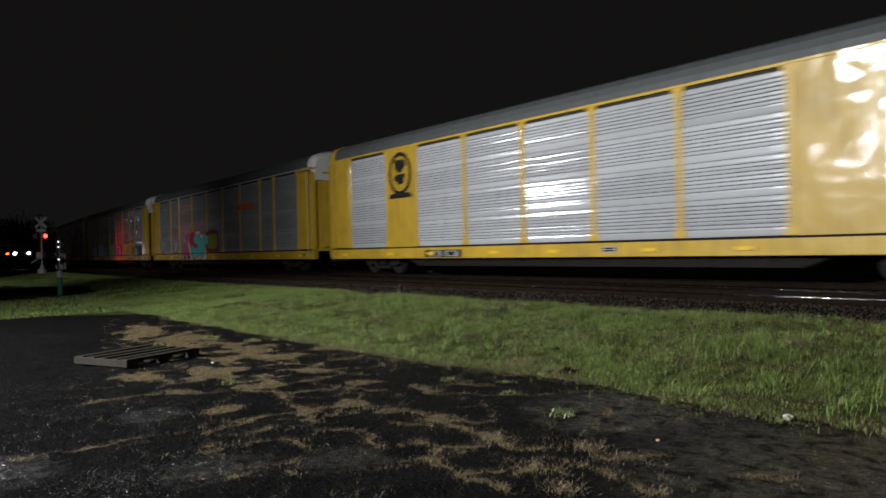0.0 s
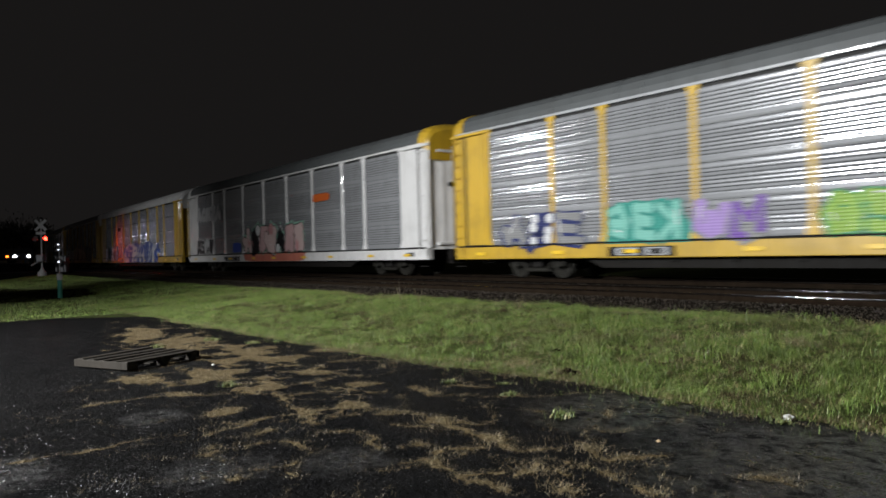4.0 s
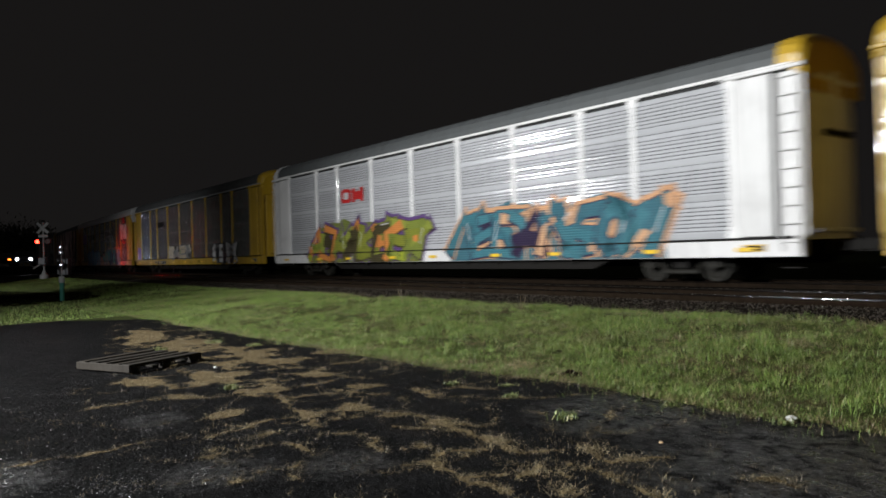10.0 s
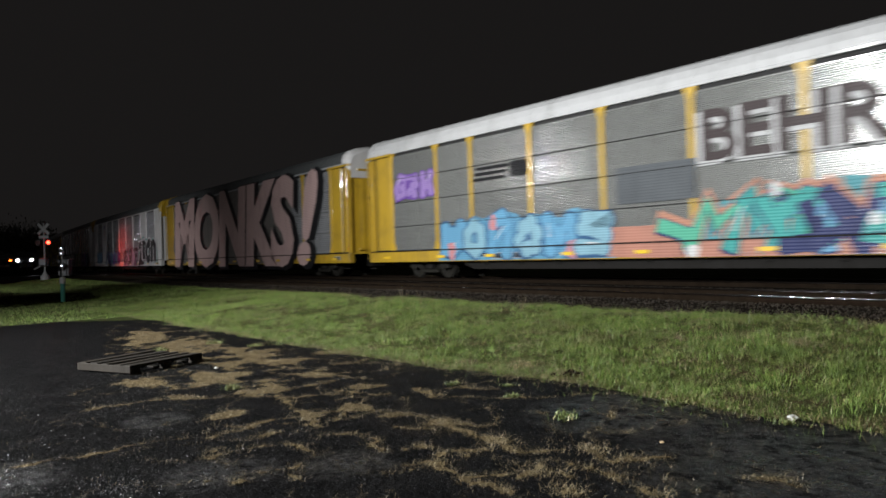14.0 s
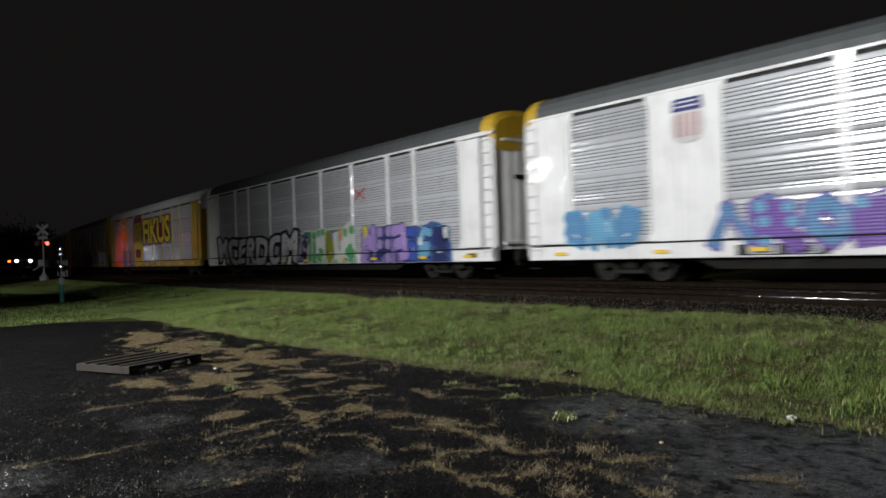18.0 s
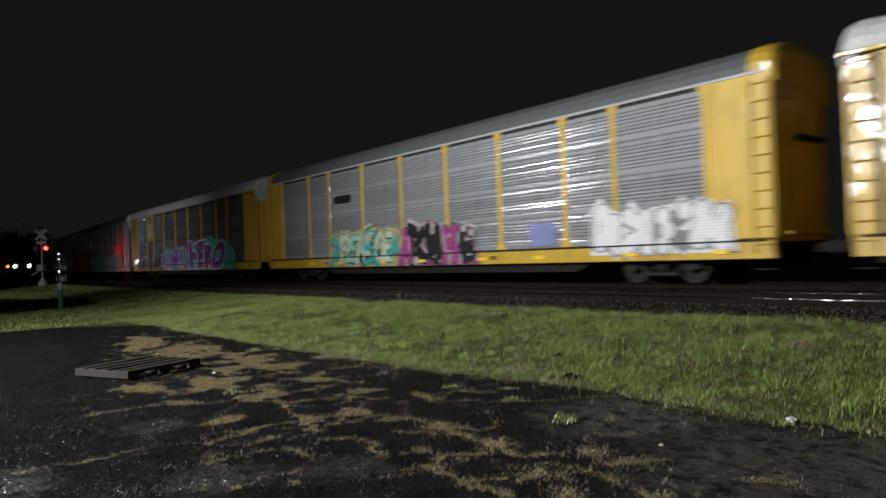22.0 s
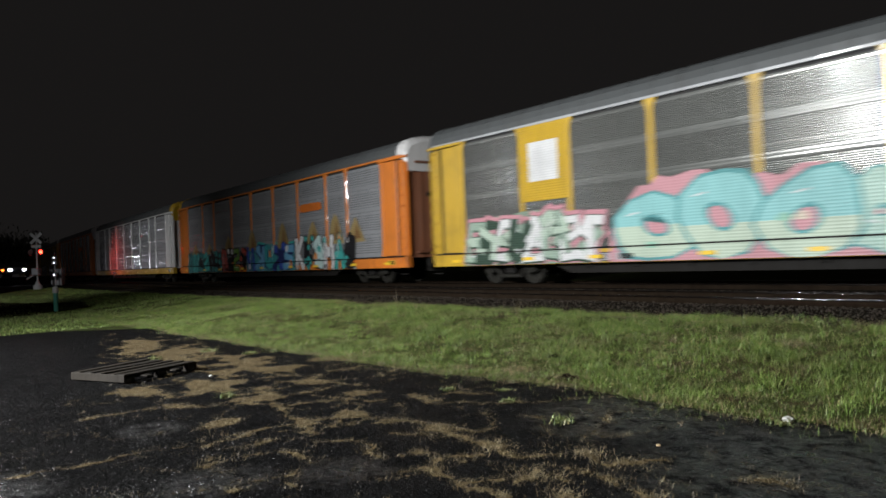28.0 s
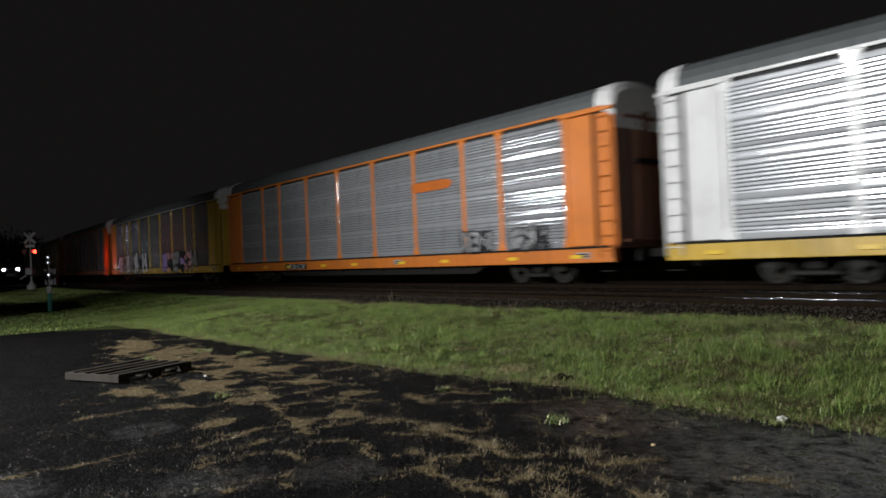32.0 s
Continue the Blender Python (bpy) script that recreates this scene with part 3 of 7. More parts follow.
def grass():
    rng = np.random.default_rng(11)
    near, far, dry, tuft = [], [], [], []
    while len(near) < 250000:
        x = 0.8 - 26.5 * rng.random() ** 1.45
        y = 5.4 + bend(x) + 5.75 * rng.random()
        q = y - bend(x)
        brim = edge(x) + 0.02 + 0.10 * noise.noise((x * 5.0, 2.5, 9))
        if y < brim and rng.random() > 0.05 or q > 10.95 + 0.25 * noise.noise((x * 1.6, 1.0, 4)) and rng.random() > 0.12:
            continue
        broad = noise.noise((x * 0.55, y * 0.8, 2.0)) + 0.5 * noise.noise((x * 1.9, y * 2.4, 4.0))
        clump = noise.noise((x * 5.5, y * 5.5, 6.0)) + 0.6 * noise.noise((x * 13, y * 13, 1.0))
        worn = 0.50 * smooth(7.0, 9.5, q) * smooth(-9, -4, x) + 0.25
        if clump < -0.16 and rng.random() < 0.78 or broad < -0.42 + worn * 0.5 and rng.random() < 0.55:
            continue
        fringe = smooth(brim + 0.5, brim, y)
        s = max(0.35, 0.85 + 0.5 * broad + 0.75 * clump) + 0.25 * fringe
        bare = broad < -0.10 + 0.35 * worn or fringe > 0.6 and noise.noise((x * 1.3, 3.3, 1)) > 0.0
        (dry if bare and rng.random() < 0.45 or rng.random() < 0.10 else near).append((x, y, ground_z(x, y), s))
    for k in range(11000):       # the ragged edge that creeps over the asphalt
        x = 0.5 - 18.5 * rng.random() ** 1.3
        reach = 0.05 + 0.30 * max(0.0, 0.3 + noise.noise((x * 1.1, 4.0, 2)) + 0.6 * noise.noise((x * 4.5, 4.0, 5)))
        y = edge(x) + 0.12 - (reach + 0.12) * rng.random() ** 1.6
        t = noise.noise((x * 5.0, y * 5.0, 3.0))
        (near if rng.random() < 0.25 + 0.6 * (t > 0.2) else dry).append((x, y, max(0.015, ground_z(x, y)), 0.55 + 0.5 * max(0, t) + 0.3 * rng.random()))
    for k in range(9000):        # brown stalks where the bank meets the ballast
        x = 1.0 - 24 * rng.random() ** 1.3
        y = bend(x) + 10.9 + 0.32 * rng.normal()
        if noise.noise((x * 2.2, y * 2.2, 7.0)) > -0.15:
            dry.append((x, y, ground_z(x, y), 1.2 + 1.2 * rng.random()))
    for k in range(420):         # taller single tussocks
        x = 0.6 - 19 * rng.random() ** 1.3
        y = edge(x) + 0.1 + 5.0 * rng.random()
        s = 0.9 + 0.9 * rng.random()
        for i in range(60):
            tuft.append((x + 0.05 * s * rng.normal(), y + 0.05 * s * rng.normal(), ground_z(x, y), s * (0.6 + 0.5 * rng.random())))
    while len(far) < 100000:
        x = -19 - 62 * rng.random() ** 1.3
        low = 5.9 if x > -20.7 else -2.0
        q = low + (10.9 - low) * rng.random()
        y = q + bend(x)
        # blades are thinned where the painted shadow lies
        if not (x < -28 and rng.random() < 0.72 and in_verge_shade(x + 0.8 * rng.normal(), y + 0.35 * rng.normal())):
            far.append((x, y, ground_z(x, y), 0.8 + 0.5 * noise.noise((x * 0.6, q * 0.6, 2.0))))
    tagged(part("grass", blade_mesh("grass", near, rng, 0.050, 0.0017, 1.5), M["grass"]), "short wet green grass on the railway bank", "grass", kind="stuff")
    tagged(part("grass_tussocks", blade_mesh("grass_tussocks", tuft, rng, 0.065, 0.0021, 1.3), M["tussock"]), "taller bright green tussocks on the bank", "grass", kind="stuff")
    tagged(part("far_grass", blade_mesh("far_grass", far, rng, 0.05, 0.0065, 1.2), M["tussock"]), "mown grass beyond the asphalt", "grass", kind="stuff")
    tagged(part("dry_grass", blade_mesh("dry_grass", dry, rng, 0.034, 0.0017, 2.8), M["straw"]), "dry tan grass among the green", "grass", kind="stuff")


# dead grass mats on the asphalt: centre, half width across the view from the yard, half depth along it
MATS = [(-14.5, 4.28, 0.55, 1.95), (-12.35, 4.32, 0.62, 1.9), (-10.33, 4.46, 0.60, 1.15), (-9.06, 2.71, 0.42, 0.50), (-8.72, 3.43, 0.50, 0.68), (-6.58, 2.63, 0.25, 0.25),
        (-7.87, 4.35, 0.26, 0.25), (-6.8, 4.33, 0.20, 0.20), (-5.93, 3.67, 0.19, 0.20), (-5.98, 3.21, 0.12, 0.20), (-4.82, 3.87, 0.14, 0.15), (-4.03, 3.80, 0.09, 0.13),
        (-7.48, 3.49, 0.34, 0.30), (-5.37, 3.78, 0.16, 0.12), (-4.53, 1.90, 0.09, 0.09), (-3.30, 3.44, 0.09, 0.12), (-2.91, 3.30, 0.09, 0.11), (-3.37, 4.13, 0.06, 0.14),
        (-9.52, 5.75, 0.46, 0.40), (-15.9, 3.71, 0.25, 0.50), (-3.02, 4.14, 0.14, 0.09), (-7.88, 2.68, 0.22, 0.24), (-9.3, 4.61, 0.45, 0.45)]

# the long cracks, in which it took root first
CRACKS = [[(-6.12, 0.75), (-6.02, 1.30), (-6.09, 1.79), (-6.00, 2.08)], [(-7.89, 1.72), (-7.94, 2.00), (-7.87, 2.37), (-7.60, 2.70)],
          [(-7.98, 2.59), (-7.54, 2.80), (-7.36, 3.17), (-6.85, 3.51), (-6.61, 4.06)], [(-5.84, 2.21), (-5.97, 2.61), (-6.08, 2.88), (-5.95, 3.19)],
          [(-7.13, 3.46), (-6.63, 3.27), (-5.95, 3.19), (-5.56, 3.01)], [(-8.20, 4.22), (-7.65, 4.54), (-7.23, 4.61)], 
          [(-9.70, 4.27), (-8.83, 4.37)], [(-7.94, 3.42), (-7.65, 3.78)], [(-6.85, 4.06), (-6.34, 4.11), (-6.24, 4.33)], [(-6.74, 4.29), (-6.72, 4.58)]]
BRANCHES = [[(-5.95, 3.19), (-5.96, 3.72), (-5.45, 3.71), (-5.31, 3.93), (-4.63, 3.84), (-4.01, 3.78), (-3.73, 3.68), (-3.52, 3.94)],
            [(-5.27, 2.90), (-4.99, 3.17), (-4.85, 3.18), (-4.48, 2.98)], [(-5.27, 2.30), (-5.29, 2.50)], [(-5.53, 2.52), (-5.63, 2.69)], [(-5.23, 2.57), (-4.86, 2.60), (-4.65, 2.56)],
            [(-4.61, 2.07), (-4.64, 2.45)], [(-4.07, 2.95), (-4.01, 3.05), (-4.08, 3.38), (-3.95, 3.60)], [(-4.01, 3.05), (-3.58, 3.03), (-3.09, 3.03)], [(-3.58, 3.03), (-3.40, 3.30)],
            [(-3.31, 3.26), (-3.40, 3.57), (-3.07, 3.48)], [(-3.41, 4.15), (-3.12, 3.95), (-2.94, 4.32)], [(-2.95, 3.76), (-2.44, 3.60)], [(-2.30, 4.26), (-2.17, 4.43), (-1.99, 4.35)],
            [(-5.02, 3.53), (-4.53, 3.75)]]


def crack_field():
    """How near a spot of the asphalt is to a crack: closed cracks at the cell edges of a jittered grid, and the long open ones."""
    rng = np.random.default_rng(4)
    size = 0.66
    seeds = {(i, j): (size * (i + 0.1 + 0.8 * rng.random()), size * (j + 0.1 + 0.8 * rng.random())) for i in range(-33, 4) for j in range(-4, 14)}
    ends = np.array([(*a, *b) for line in CRACKS + BRANCHES for a, b in zip(line, line[1:])])
    along = ends[:, 2:] - ends[:, :2]
    size2 = (along ** 2).sum(1)

    def near(x, y):
        wx = x + 0.34 * noise.noise((x * 1.2, y * 1.2, 3.0)) + 0.16 * noise.noise((x * 3.1, y * 3.1, 3.0)) + 0.06 * noise.noise((x * 9, y * 9, 3.0))
        wy = y + 0.34 * noise.noise((x * 1.2, y * 1.2, 8.0)) + 0.16 * noise.noise((x * 3.1, y * 3.1, 8.0)) + 0.06 * noise.noise((x * 9, y * 9, 8.0))
        i, j = math.floor(wx / size), math.floor(wy / size)
        d = sorted((math.hypot(wx - p[0], wy - p[1]), p[0]) for p in (seeds.get((i + a, j + b), (99, 99)) for a in (-1, 0, 1) for b in (-1, 0, 1)))
        share = math.sin(43.7 * (d[0][1] + d[1][1])) * 0.5 + 0.5           # some cracks are wide, others closed
        fine = (d[1][0] - d[0][0]) / (0.10 + 1.0 * share)
        spot = np.array((x + 0.07 * noise.noise((x * 5, y * 5, 1.0)), y + 0.07 * noise.noise((x * 5, y * 5, 9.0))))
        f = np.clip(((spot - ends[:, :2]) * along).sum(1) / size2, 0, 1)
        return fine, d[1][0] - d[0][0], float(np.hypot(*(spot - ends[:, :2] - f[:, None] * along).T).min())
    return near


def asphalt_growth():
    """Dead grass along the cracks of the asphalt, mats of it, tufts and weeds."""
    rng = np.random.default_rng(23)
    verts, faces, tufts, lying = [], [], [], []
    near = crack_field()
    axes = [(x, y, a, b, x / math.hypot(x, y), y / math.hypot(x, y)) for x, y, a, b in MATS]

    def growth(x, y):
        """How thickly the dead grass stands: 0 bare, 1 closed."""
        if x < -9.2 and y < 2.3 + 0.244 * (-9.5 - x) or y > edge(x) + 0.05:
            return 0.0
        mat = 0.0
        for mx, my, a, b, ux, uy in axes:
            dx, dy = x - mx, y - my
            mat = max(mat, math.exp(-(((dx * ux + dy * uy) / b) ** 2 + ((dx * uy - dy * ux) / a) ** 2)))
        fine, cell, crack = near(x, y)
        some = 0.5 + 0.9 * noise.noise((x * 0.7, y * 0.7, 12.0)) + 0.5 * noise.noise((x * 2.4, y * 2.4, 5.0))
        rough = 1 + 0.9 * noise.noise((x * 7.0, y * 7.0, 2.0))
        root = math.exp(-((x + 9.5) / 4.0) ** 2 - ((y - 4.2) / 1.3) ** 2)
        wide = (0.038 + 0.020 * max(0.0, some)) * rough * smooth(0.2, 0.9, y)
        thin = (0.012 + 0.040 * max(0.0, some) + 0.10 * root) * rough * smooth(0.2, 2.0, y) * (0.5 + 0.5 * smooth(-1.5, -4.0, x))
        streak = 0.40 * noise.noise((x * 2.2, y * 2.2, 4.0)) + 0.38 * noise.noise((x * 6.0, y * 6.0, 6.0)) - 0.75 * max(0.0, cell - 0.08)
        return max(smooth(wide, wide * 0.3, crack), 0.85 * smooth(thin, thin * 0.25, fine), smooth(0.30, 0.66, mat + streak) if mat > 0.12 else 0.0)

    step = 0.035
    nx, ny, keep = 520, 170, {}
    for i in range(nx):
        for j in range(ny):
            x, y = -0.4 - i * step + 0.02 * (rng.random() - 0.5), 0.0 + j * step + 0.02 * (rng.random() - 0.5)
            g = growth(x, y)
            if g > 0.38 + 0.6 * (rng.random() - 0.5):
                keep[i, j] = len(verts)
                verts.append((x, y, 0.014 + 0.007 * rng.random()))
            if g > 0.08:
                for k in range(3 + 3 * (x > -9) + 5 * (x > -6)):
                    if rng.random() < 0.15 + 0.75 * g:
                        lying.append((x + 0.03 * rng.normal(), y + 0.03 * rng.normal(), 0.018, 0.6 + 0.8 * rng.random()))
                if rng.random() < 0.03 * g:
                    for k in range(14):
                        tufts.append((x + 0.025 * rng.normal(), y + 0.025 * rng.normal(), 0.015, 0.4 + 0.5 * rng.random()))
    for (i, j), k in keep.items():
        quad = [keep.get(p) for p in ((i, j), (i, j + 1), (i + 1, j + 1), (i + 1, j))]
        if None not in quad:
            faces.append(tuple(quad))
        elif sum(q is not None for q in quad) == 3:
            faces.append(tuple(q for q in quad if q is not None))
    tagged(part("dead_grass_mats", from_lists("dead_grass_mats", verts, faces), M["thatch"]), "tan dead grass grown over cracks in the asphalt", "dead grass", kind="stuff")
    tagged(part("lying_grass", blade_mesh("lying_grass", lying, rng, 0.012, 0.0010, 4.2), M["straw"]), "flattened tan dead grass blades along the cracks", "dead grass", kind="stuff")
    for x, y, s, n in ((-4.25, 5.15, 1.0, 70), (-4.6, 5.0, 0.7, 50), (-3.54, 4.6, 0.8, 60), (-2.63, 5.5, 0.8, 60), (-4.2, 4.35, 0.6, 40), (-5.7, 4.5, 0.7, 50),
                       (-6.2, 7.45, 1.2, 110), (-6.6, 7.5, 1.0, 80), (-7.4, 7.2, 0.9, 90), (-7.9, 7.1, 0.9, 80), (-11.6, 7.6, 1.0, 120), (-5.1, 8.3, 1.1, 50), (-7.6, 8.6, 1.0, 70), (-4.9, 8.9, 0.8, 50), (-6.70, 7.72, 2.3, 170), (-6.95, 7.66, 1.6, 140), (-7.9, 7.95, 1.9, 200), (-10.2, 7.3, 1.4, 160), (-11.6, 7.2, 1.5, 200), (-7.0, 10.8, 1.5, 150), (-4.85, 10.9, 1.6, 120), (-8.9, 7.75, 0.9, 140)):
        for g in range(n):
            yy = 0.811 * y + 0.08 * rng.normal()
            xx = 0.811 * x + 0.11 * rng.normal()
            tufts.append((xx, yy, ground_z(xx, yy) + 0.01, s * (0.7 + 0.6 * rng.random())))
    clumps = []
    for x, y, spread_, s, n in ((-5.42, 6.26, 0.07, 1.0, 260), (-5.62, 6.16, 0.08, 0.8, 200), (-6.35, 6.50, 0.16, 0.75, 420), (-6.9, 6.15, 0.20, 0.45, 300), (-9.3, 5.85, 0.40, 0.40, 700), (-8.3, 5.80, 0.35, 0.35, 500), (-7.5, 5.85, 0.3, 0.35, 300),
                                (-4.6, 6.15, 0.25, 0.40, 260), (-3.7, 6.05, 0.22, 0.45, 220), (-5.75, 8.75, 0.22, 0.6, 260), (-5.0, 9.3, 0.25, 0.55, 240), (-7.4, 7.4, 0.16, 0.6, 220), (-3.92, 8.85, 0.10, 0.7, 130), (-3.37, 4.13, 0.07, 0.75, 170), (-3.30, 3.46, 0.08, 0.7, 170),
                                (-2.91, 3.30, 0.07, 0.7, 170), (-4.03, 3.80, 0.08, 0.6, 150), (-4.82, 3.88, 0.10, 0.6, 190), (-3.02, 4.12, 0.14, 0.45, 150), (-2.5, 3.66, 0.06, 0.6, 90), (-2.1, 4.38, 0.09, 0.5, 110), (-5.98, 3.2, 0.12, 0.4, 120), (-8.1, 4.5, 0.2, 0.4, 160)):
        for g in range(n):
            xx, yy = x + spread_ * rng.normal(), y + spread_ * rng.normal()
            clumps.append((xx, yy, ground_z(xx, yy) + 0.01, s * (0.5 + 0.7 * rng.random())))
    tagged(part("dead_tussocks", blade_mesh("dead_tussocks", clumps, rng, 0.045, 0.0014, 3.2), M["pale_straw"]), "pale dry tussocks at the grass edge and on the asphalt", "dead grass", kind="stuff")
    tagged(part("dead_grass", blade_mesh("dead_grass", tufts, rng, 0.045, 0.0012, 1.6), M["straw"]), "short dead grass stalks on the asphalt", "dead grass", kind="stuff")
    for x, y, s in ((-5.14, 5.85, 1.0), (-7.59, 6.29, 0.75), (-6.39, 6.26, 0.6), (-6.95, 6.75, 0.55), (-9.72, 4.0, 0.9), (-15.2, 5.9, 1.2), (-4.7, 7.2, 0.8), (-15.0, 4.7, 1.0), (-14.0, 6.3, 0.9), (-3.4, 7.2, 0.7)):
        x, y, spots = 0.811 * x, 0.811 * y, []
        for g in range(110):
            spots.append((x + 0.06 * s * rng.normal(), y + 0.06 * s * rng.normal(), 0.012, s * (0.5 + 0.6 * rng.random())))
        tagged(part("weed", blade_mesh("weed", spots, rng, 0.05, 0.005, 1.9), M["weed"]), "low pale green weed growing through the asphalt", "weed", "weeds in the asphalt")
    for x, y, r in ((-5.42, 6.30, 0.13), (-5.60, 6.20, 0.08), (-6.5, 7.3, 0.06)):
        bm = bmesh.new()
        bmesh.ops.create_icosphere(bm, subdivisions=4, radius=r)
        for v in bm.verts:
            v.co *= 1 + 0.5 * noise.noise(v.co * 7 + Vector((x, y, 0))) + 0.35 * noise.noise(v.co * 22 + Vector((y, x, 0)))
            v.co.z *= 0.6
        tagged(part("soil_clod", bm, M["soil"], at=(x, y, ground_z(x, y) + 0.02 * r)), "dark clod of earth at the grass edge", "soil", "clods at the grass edge")


def grit():
    """Angular stones worn out of the asphalt's surface, each wet and glinting."""
    rng = np.random.default_rng(77)
    verts, faces = [], []
    zones = ((-5.75, 0.70, 0.35), (-6.9, 2.12, 0.26), (-6.45, 2.0, 0.22), (-4.83, 1.94, 0.40), (-4.38, 2.68, 0.32), (-5.49, 2.81, 0.20), (-4.94, 1.2, 0.5), (-1.8, 4.6, 0.6), (-2.9, 5.2, 0.5))
    while len(verts) < 6 * 30000:
        x, y = 1.5 - 12.0 * rng.random(), 5.7 - 7.0 * rng.random()
        thick = max(math.exp(-((x - a) ** 2 + (y - b) ** 2) / r ** 2) for a, b, r in zones)
        thick = thick * (0.6 + 0.9 * noise.noise((x * 5, y * 5, 3.0))) + 0.10 + 0.16 * noise.noise((x * 2.2, y * 2.2, 31.0))
        if rng.random() > thick:
            continue
        r = 0.0022 + 0.0030 * rng.random() ** 2
        k = len(verts)
        for v in ((1, 0, 0), (-1, 0, 0), (0, 1, 0), (0, -1, 0), (0, 0, 1), (0, 0, -1)):
            j = r * (0.7 + 0.7 * rng.random(3))
            verts.append((x + v[0] * j[0] + 0.5 * r * (rng.random() - 0.5), y + v[1] * j[1] + 0.5 * r * (rng.random() - 0.5), 0.0135 + 0.2 * r + v[2] * j[2] * 0.7))
        faces += [(k + a, k + b, k + c) for a, b, c in ((0, 2, 4), (2, 1, 4), (1, 3, 4), (3, 0, 4))]
    tagged(part("asphalt_grit", from_lists("asphalt_grit", verts, faces), M["grit"]), "small wet stones glinting in the asphalt", "grit", kind="stuff")


def litter():
    for name, label, x, y, s in (("litter", "crumpled white scrap of paper on the asphalt edge", -2.78, 6.0, 0.042), ("leaf", "pale curled dead leaf on the asphalt", -3.13, 4.64, 0.017),
                                 ("litter", "small white scrap of paper on the asphalt", -9.5, 3.7, 0.026)):
        bm = bmesh.new()
        bmesh.ops.create_icosphere(bm, subdivisions=2, radius=s)
        for v in bm.verts:
            v.co *= 1 + 0.6 * noise.noise(v.co * 40 + Vector((x, y, 0)))
            v.co.z *= 0.6
        tagged(part(name, bm, M["leaf" if name == "leaf" else "paper"], at=(x, y, 0.012 + 0.4 * s)), label, "litter")
    for x, h in ((-13.9, 0.5), (-13.2, 0.42), (-9.9, 0.4)):
        bm = bmesh.new()
        rng = random.Random(int(h * 100))
        for i in range(5):
            a = rng.uniform(0, 6.28)
            tube(bm, (0, 0, 0), (0.12 * math.cos(a), 0.12 * math.sin(a), h * rng.uniform(0.6, 1)), 0.004, 0.0015, 5)
        y = 10.0 + bend(x)
        tagged(part("weed_stalks", bm, M["straw"], at=(x, y, ground_z(x, y) - 0.01)), "thin dry weed stalks beside the ballast", "weed", "stalks beside the track")


def pallet():
    """A wooden pallet: three bearers with end boards, bottom boards and spaced top boards."""
    p = thing("pallet", "weathered grey wooden pallet lying on the asphalt", "pallet", at=pose(-10.62, 3.05, 0.014, 0, 0, 113))
    long, wide = 1.20, 1.08
    block = shaped("block", rounded, -0.07, 0.07, -0.045, 0.045, 0.018, 0.090, 0.006)
    bearer = shaped("bearer", rounded, -long / 2, long / 2, -0.045, 0.045, 0.090, 0.108, 0.004)
    for y in (-wide / 2 + 0.05, 0, wide / 2 - 0.05):
        part("bearer", bearer, M["wood"], p, at=pose(0, y, 0, 0, 0, random.uniform(-0.6, 0.6)))
        for x in (-0.52, 0.0, 0.52):
            part("block", block, M["wood"], p, at=pose(x, y, 0, 0, 0, random.uniform(-4, 4)))
    for x in (-0.50, 0.0, 0.50):
        part("bottom_board", shaped("bottom_board", rounded, -0.055, 0.055, -wide / 2, wide / 2, 0, 0.018, 0.004), M["wood"], p, at=pose(x, 0, 0, 0, 0, random.uniform(-1, 1)))
    for y in (-0.48, -0.27, -0.03, 0.21, 0.48):
        w = random.uniform(0.050, 0.075)
        part("top_board", shaped("top_board", rounded, -long / 2, long / 2, -w, w, 0, 0.018, 0.004), M["wood"], p, at=pose(random.uniform(-0.04, 0.04), y, 0.109, random.uniform(-1, 1), random.uniform(-0.5, 0.0), random.uniform(-2.5, 2.5)))
    for x, y0, y1 in ((-long / 2 - 0.013, -wide / 2, wide / 2), (long / 2 + 0.013, -wide / 2, -0.3)):
        part("end_board", shaped("end_board", rounded, -0.011, 0.011, y0, y1, 0.02, 0.118, 0.004), M["wood"], p, at=(x, 0, 0))


def marker_post():
    x, y = -31.5, 6.12
    z = ground_z(x, y)
    p = thing("marker_post", "slim green plastic utility marker post in the grass", "post", at=(x, y, z))
    part("shaft", shaped("shaft", turned, [(0.001, -0.2), (0.085, -0.2), (0.085, 0.72), (0.075, 0.74), (0.001, 0.74)], 14, "Z"), M["post_green"], p)
    part("cap", shaped("cap", turned, [(0.001, 0.74), (0.11, 0.74), (0.11, 0.93), (0.095, 0.99), (0.001, 1.01)], 14, "Z"), M["pole"], p, "pale domed cap")


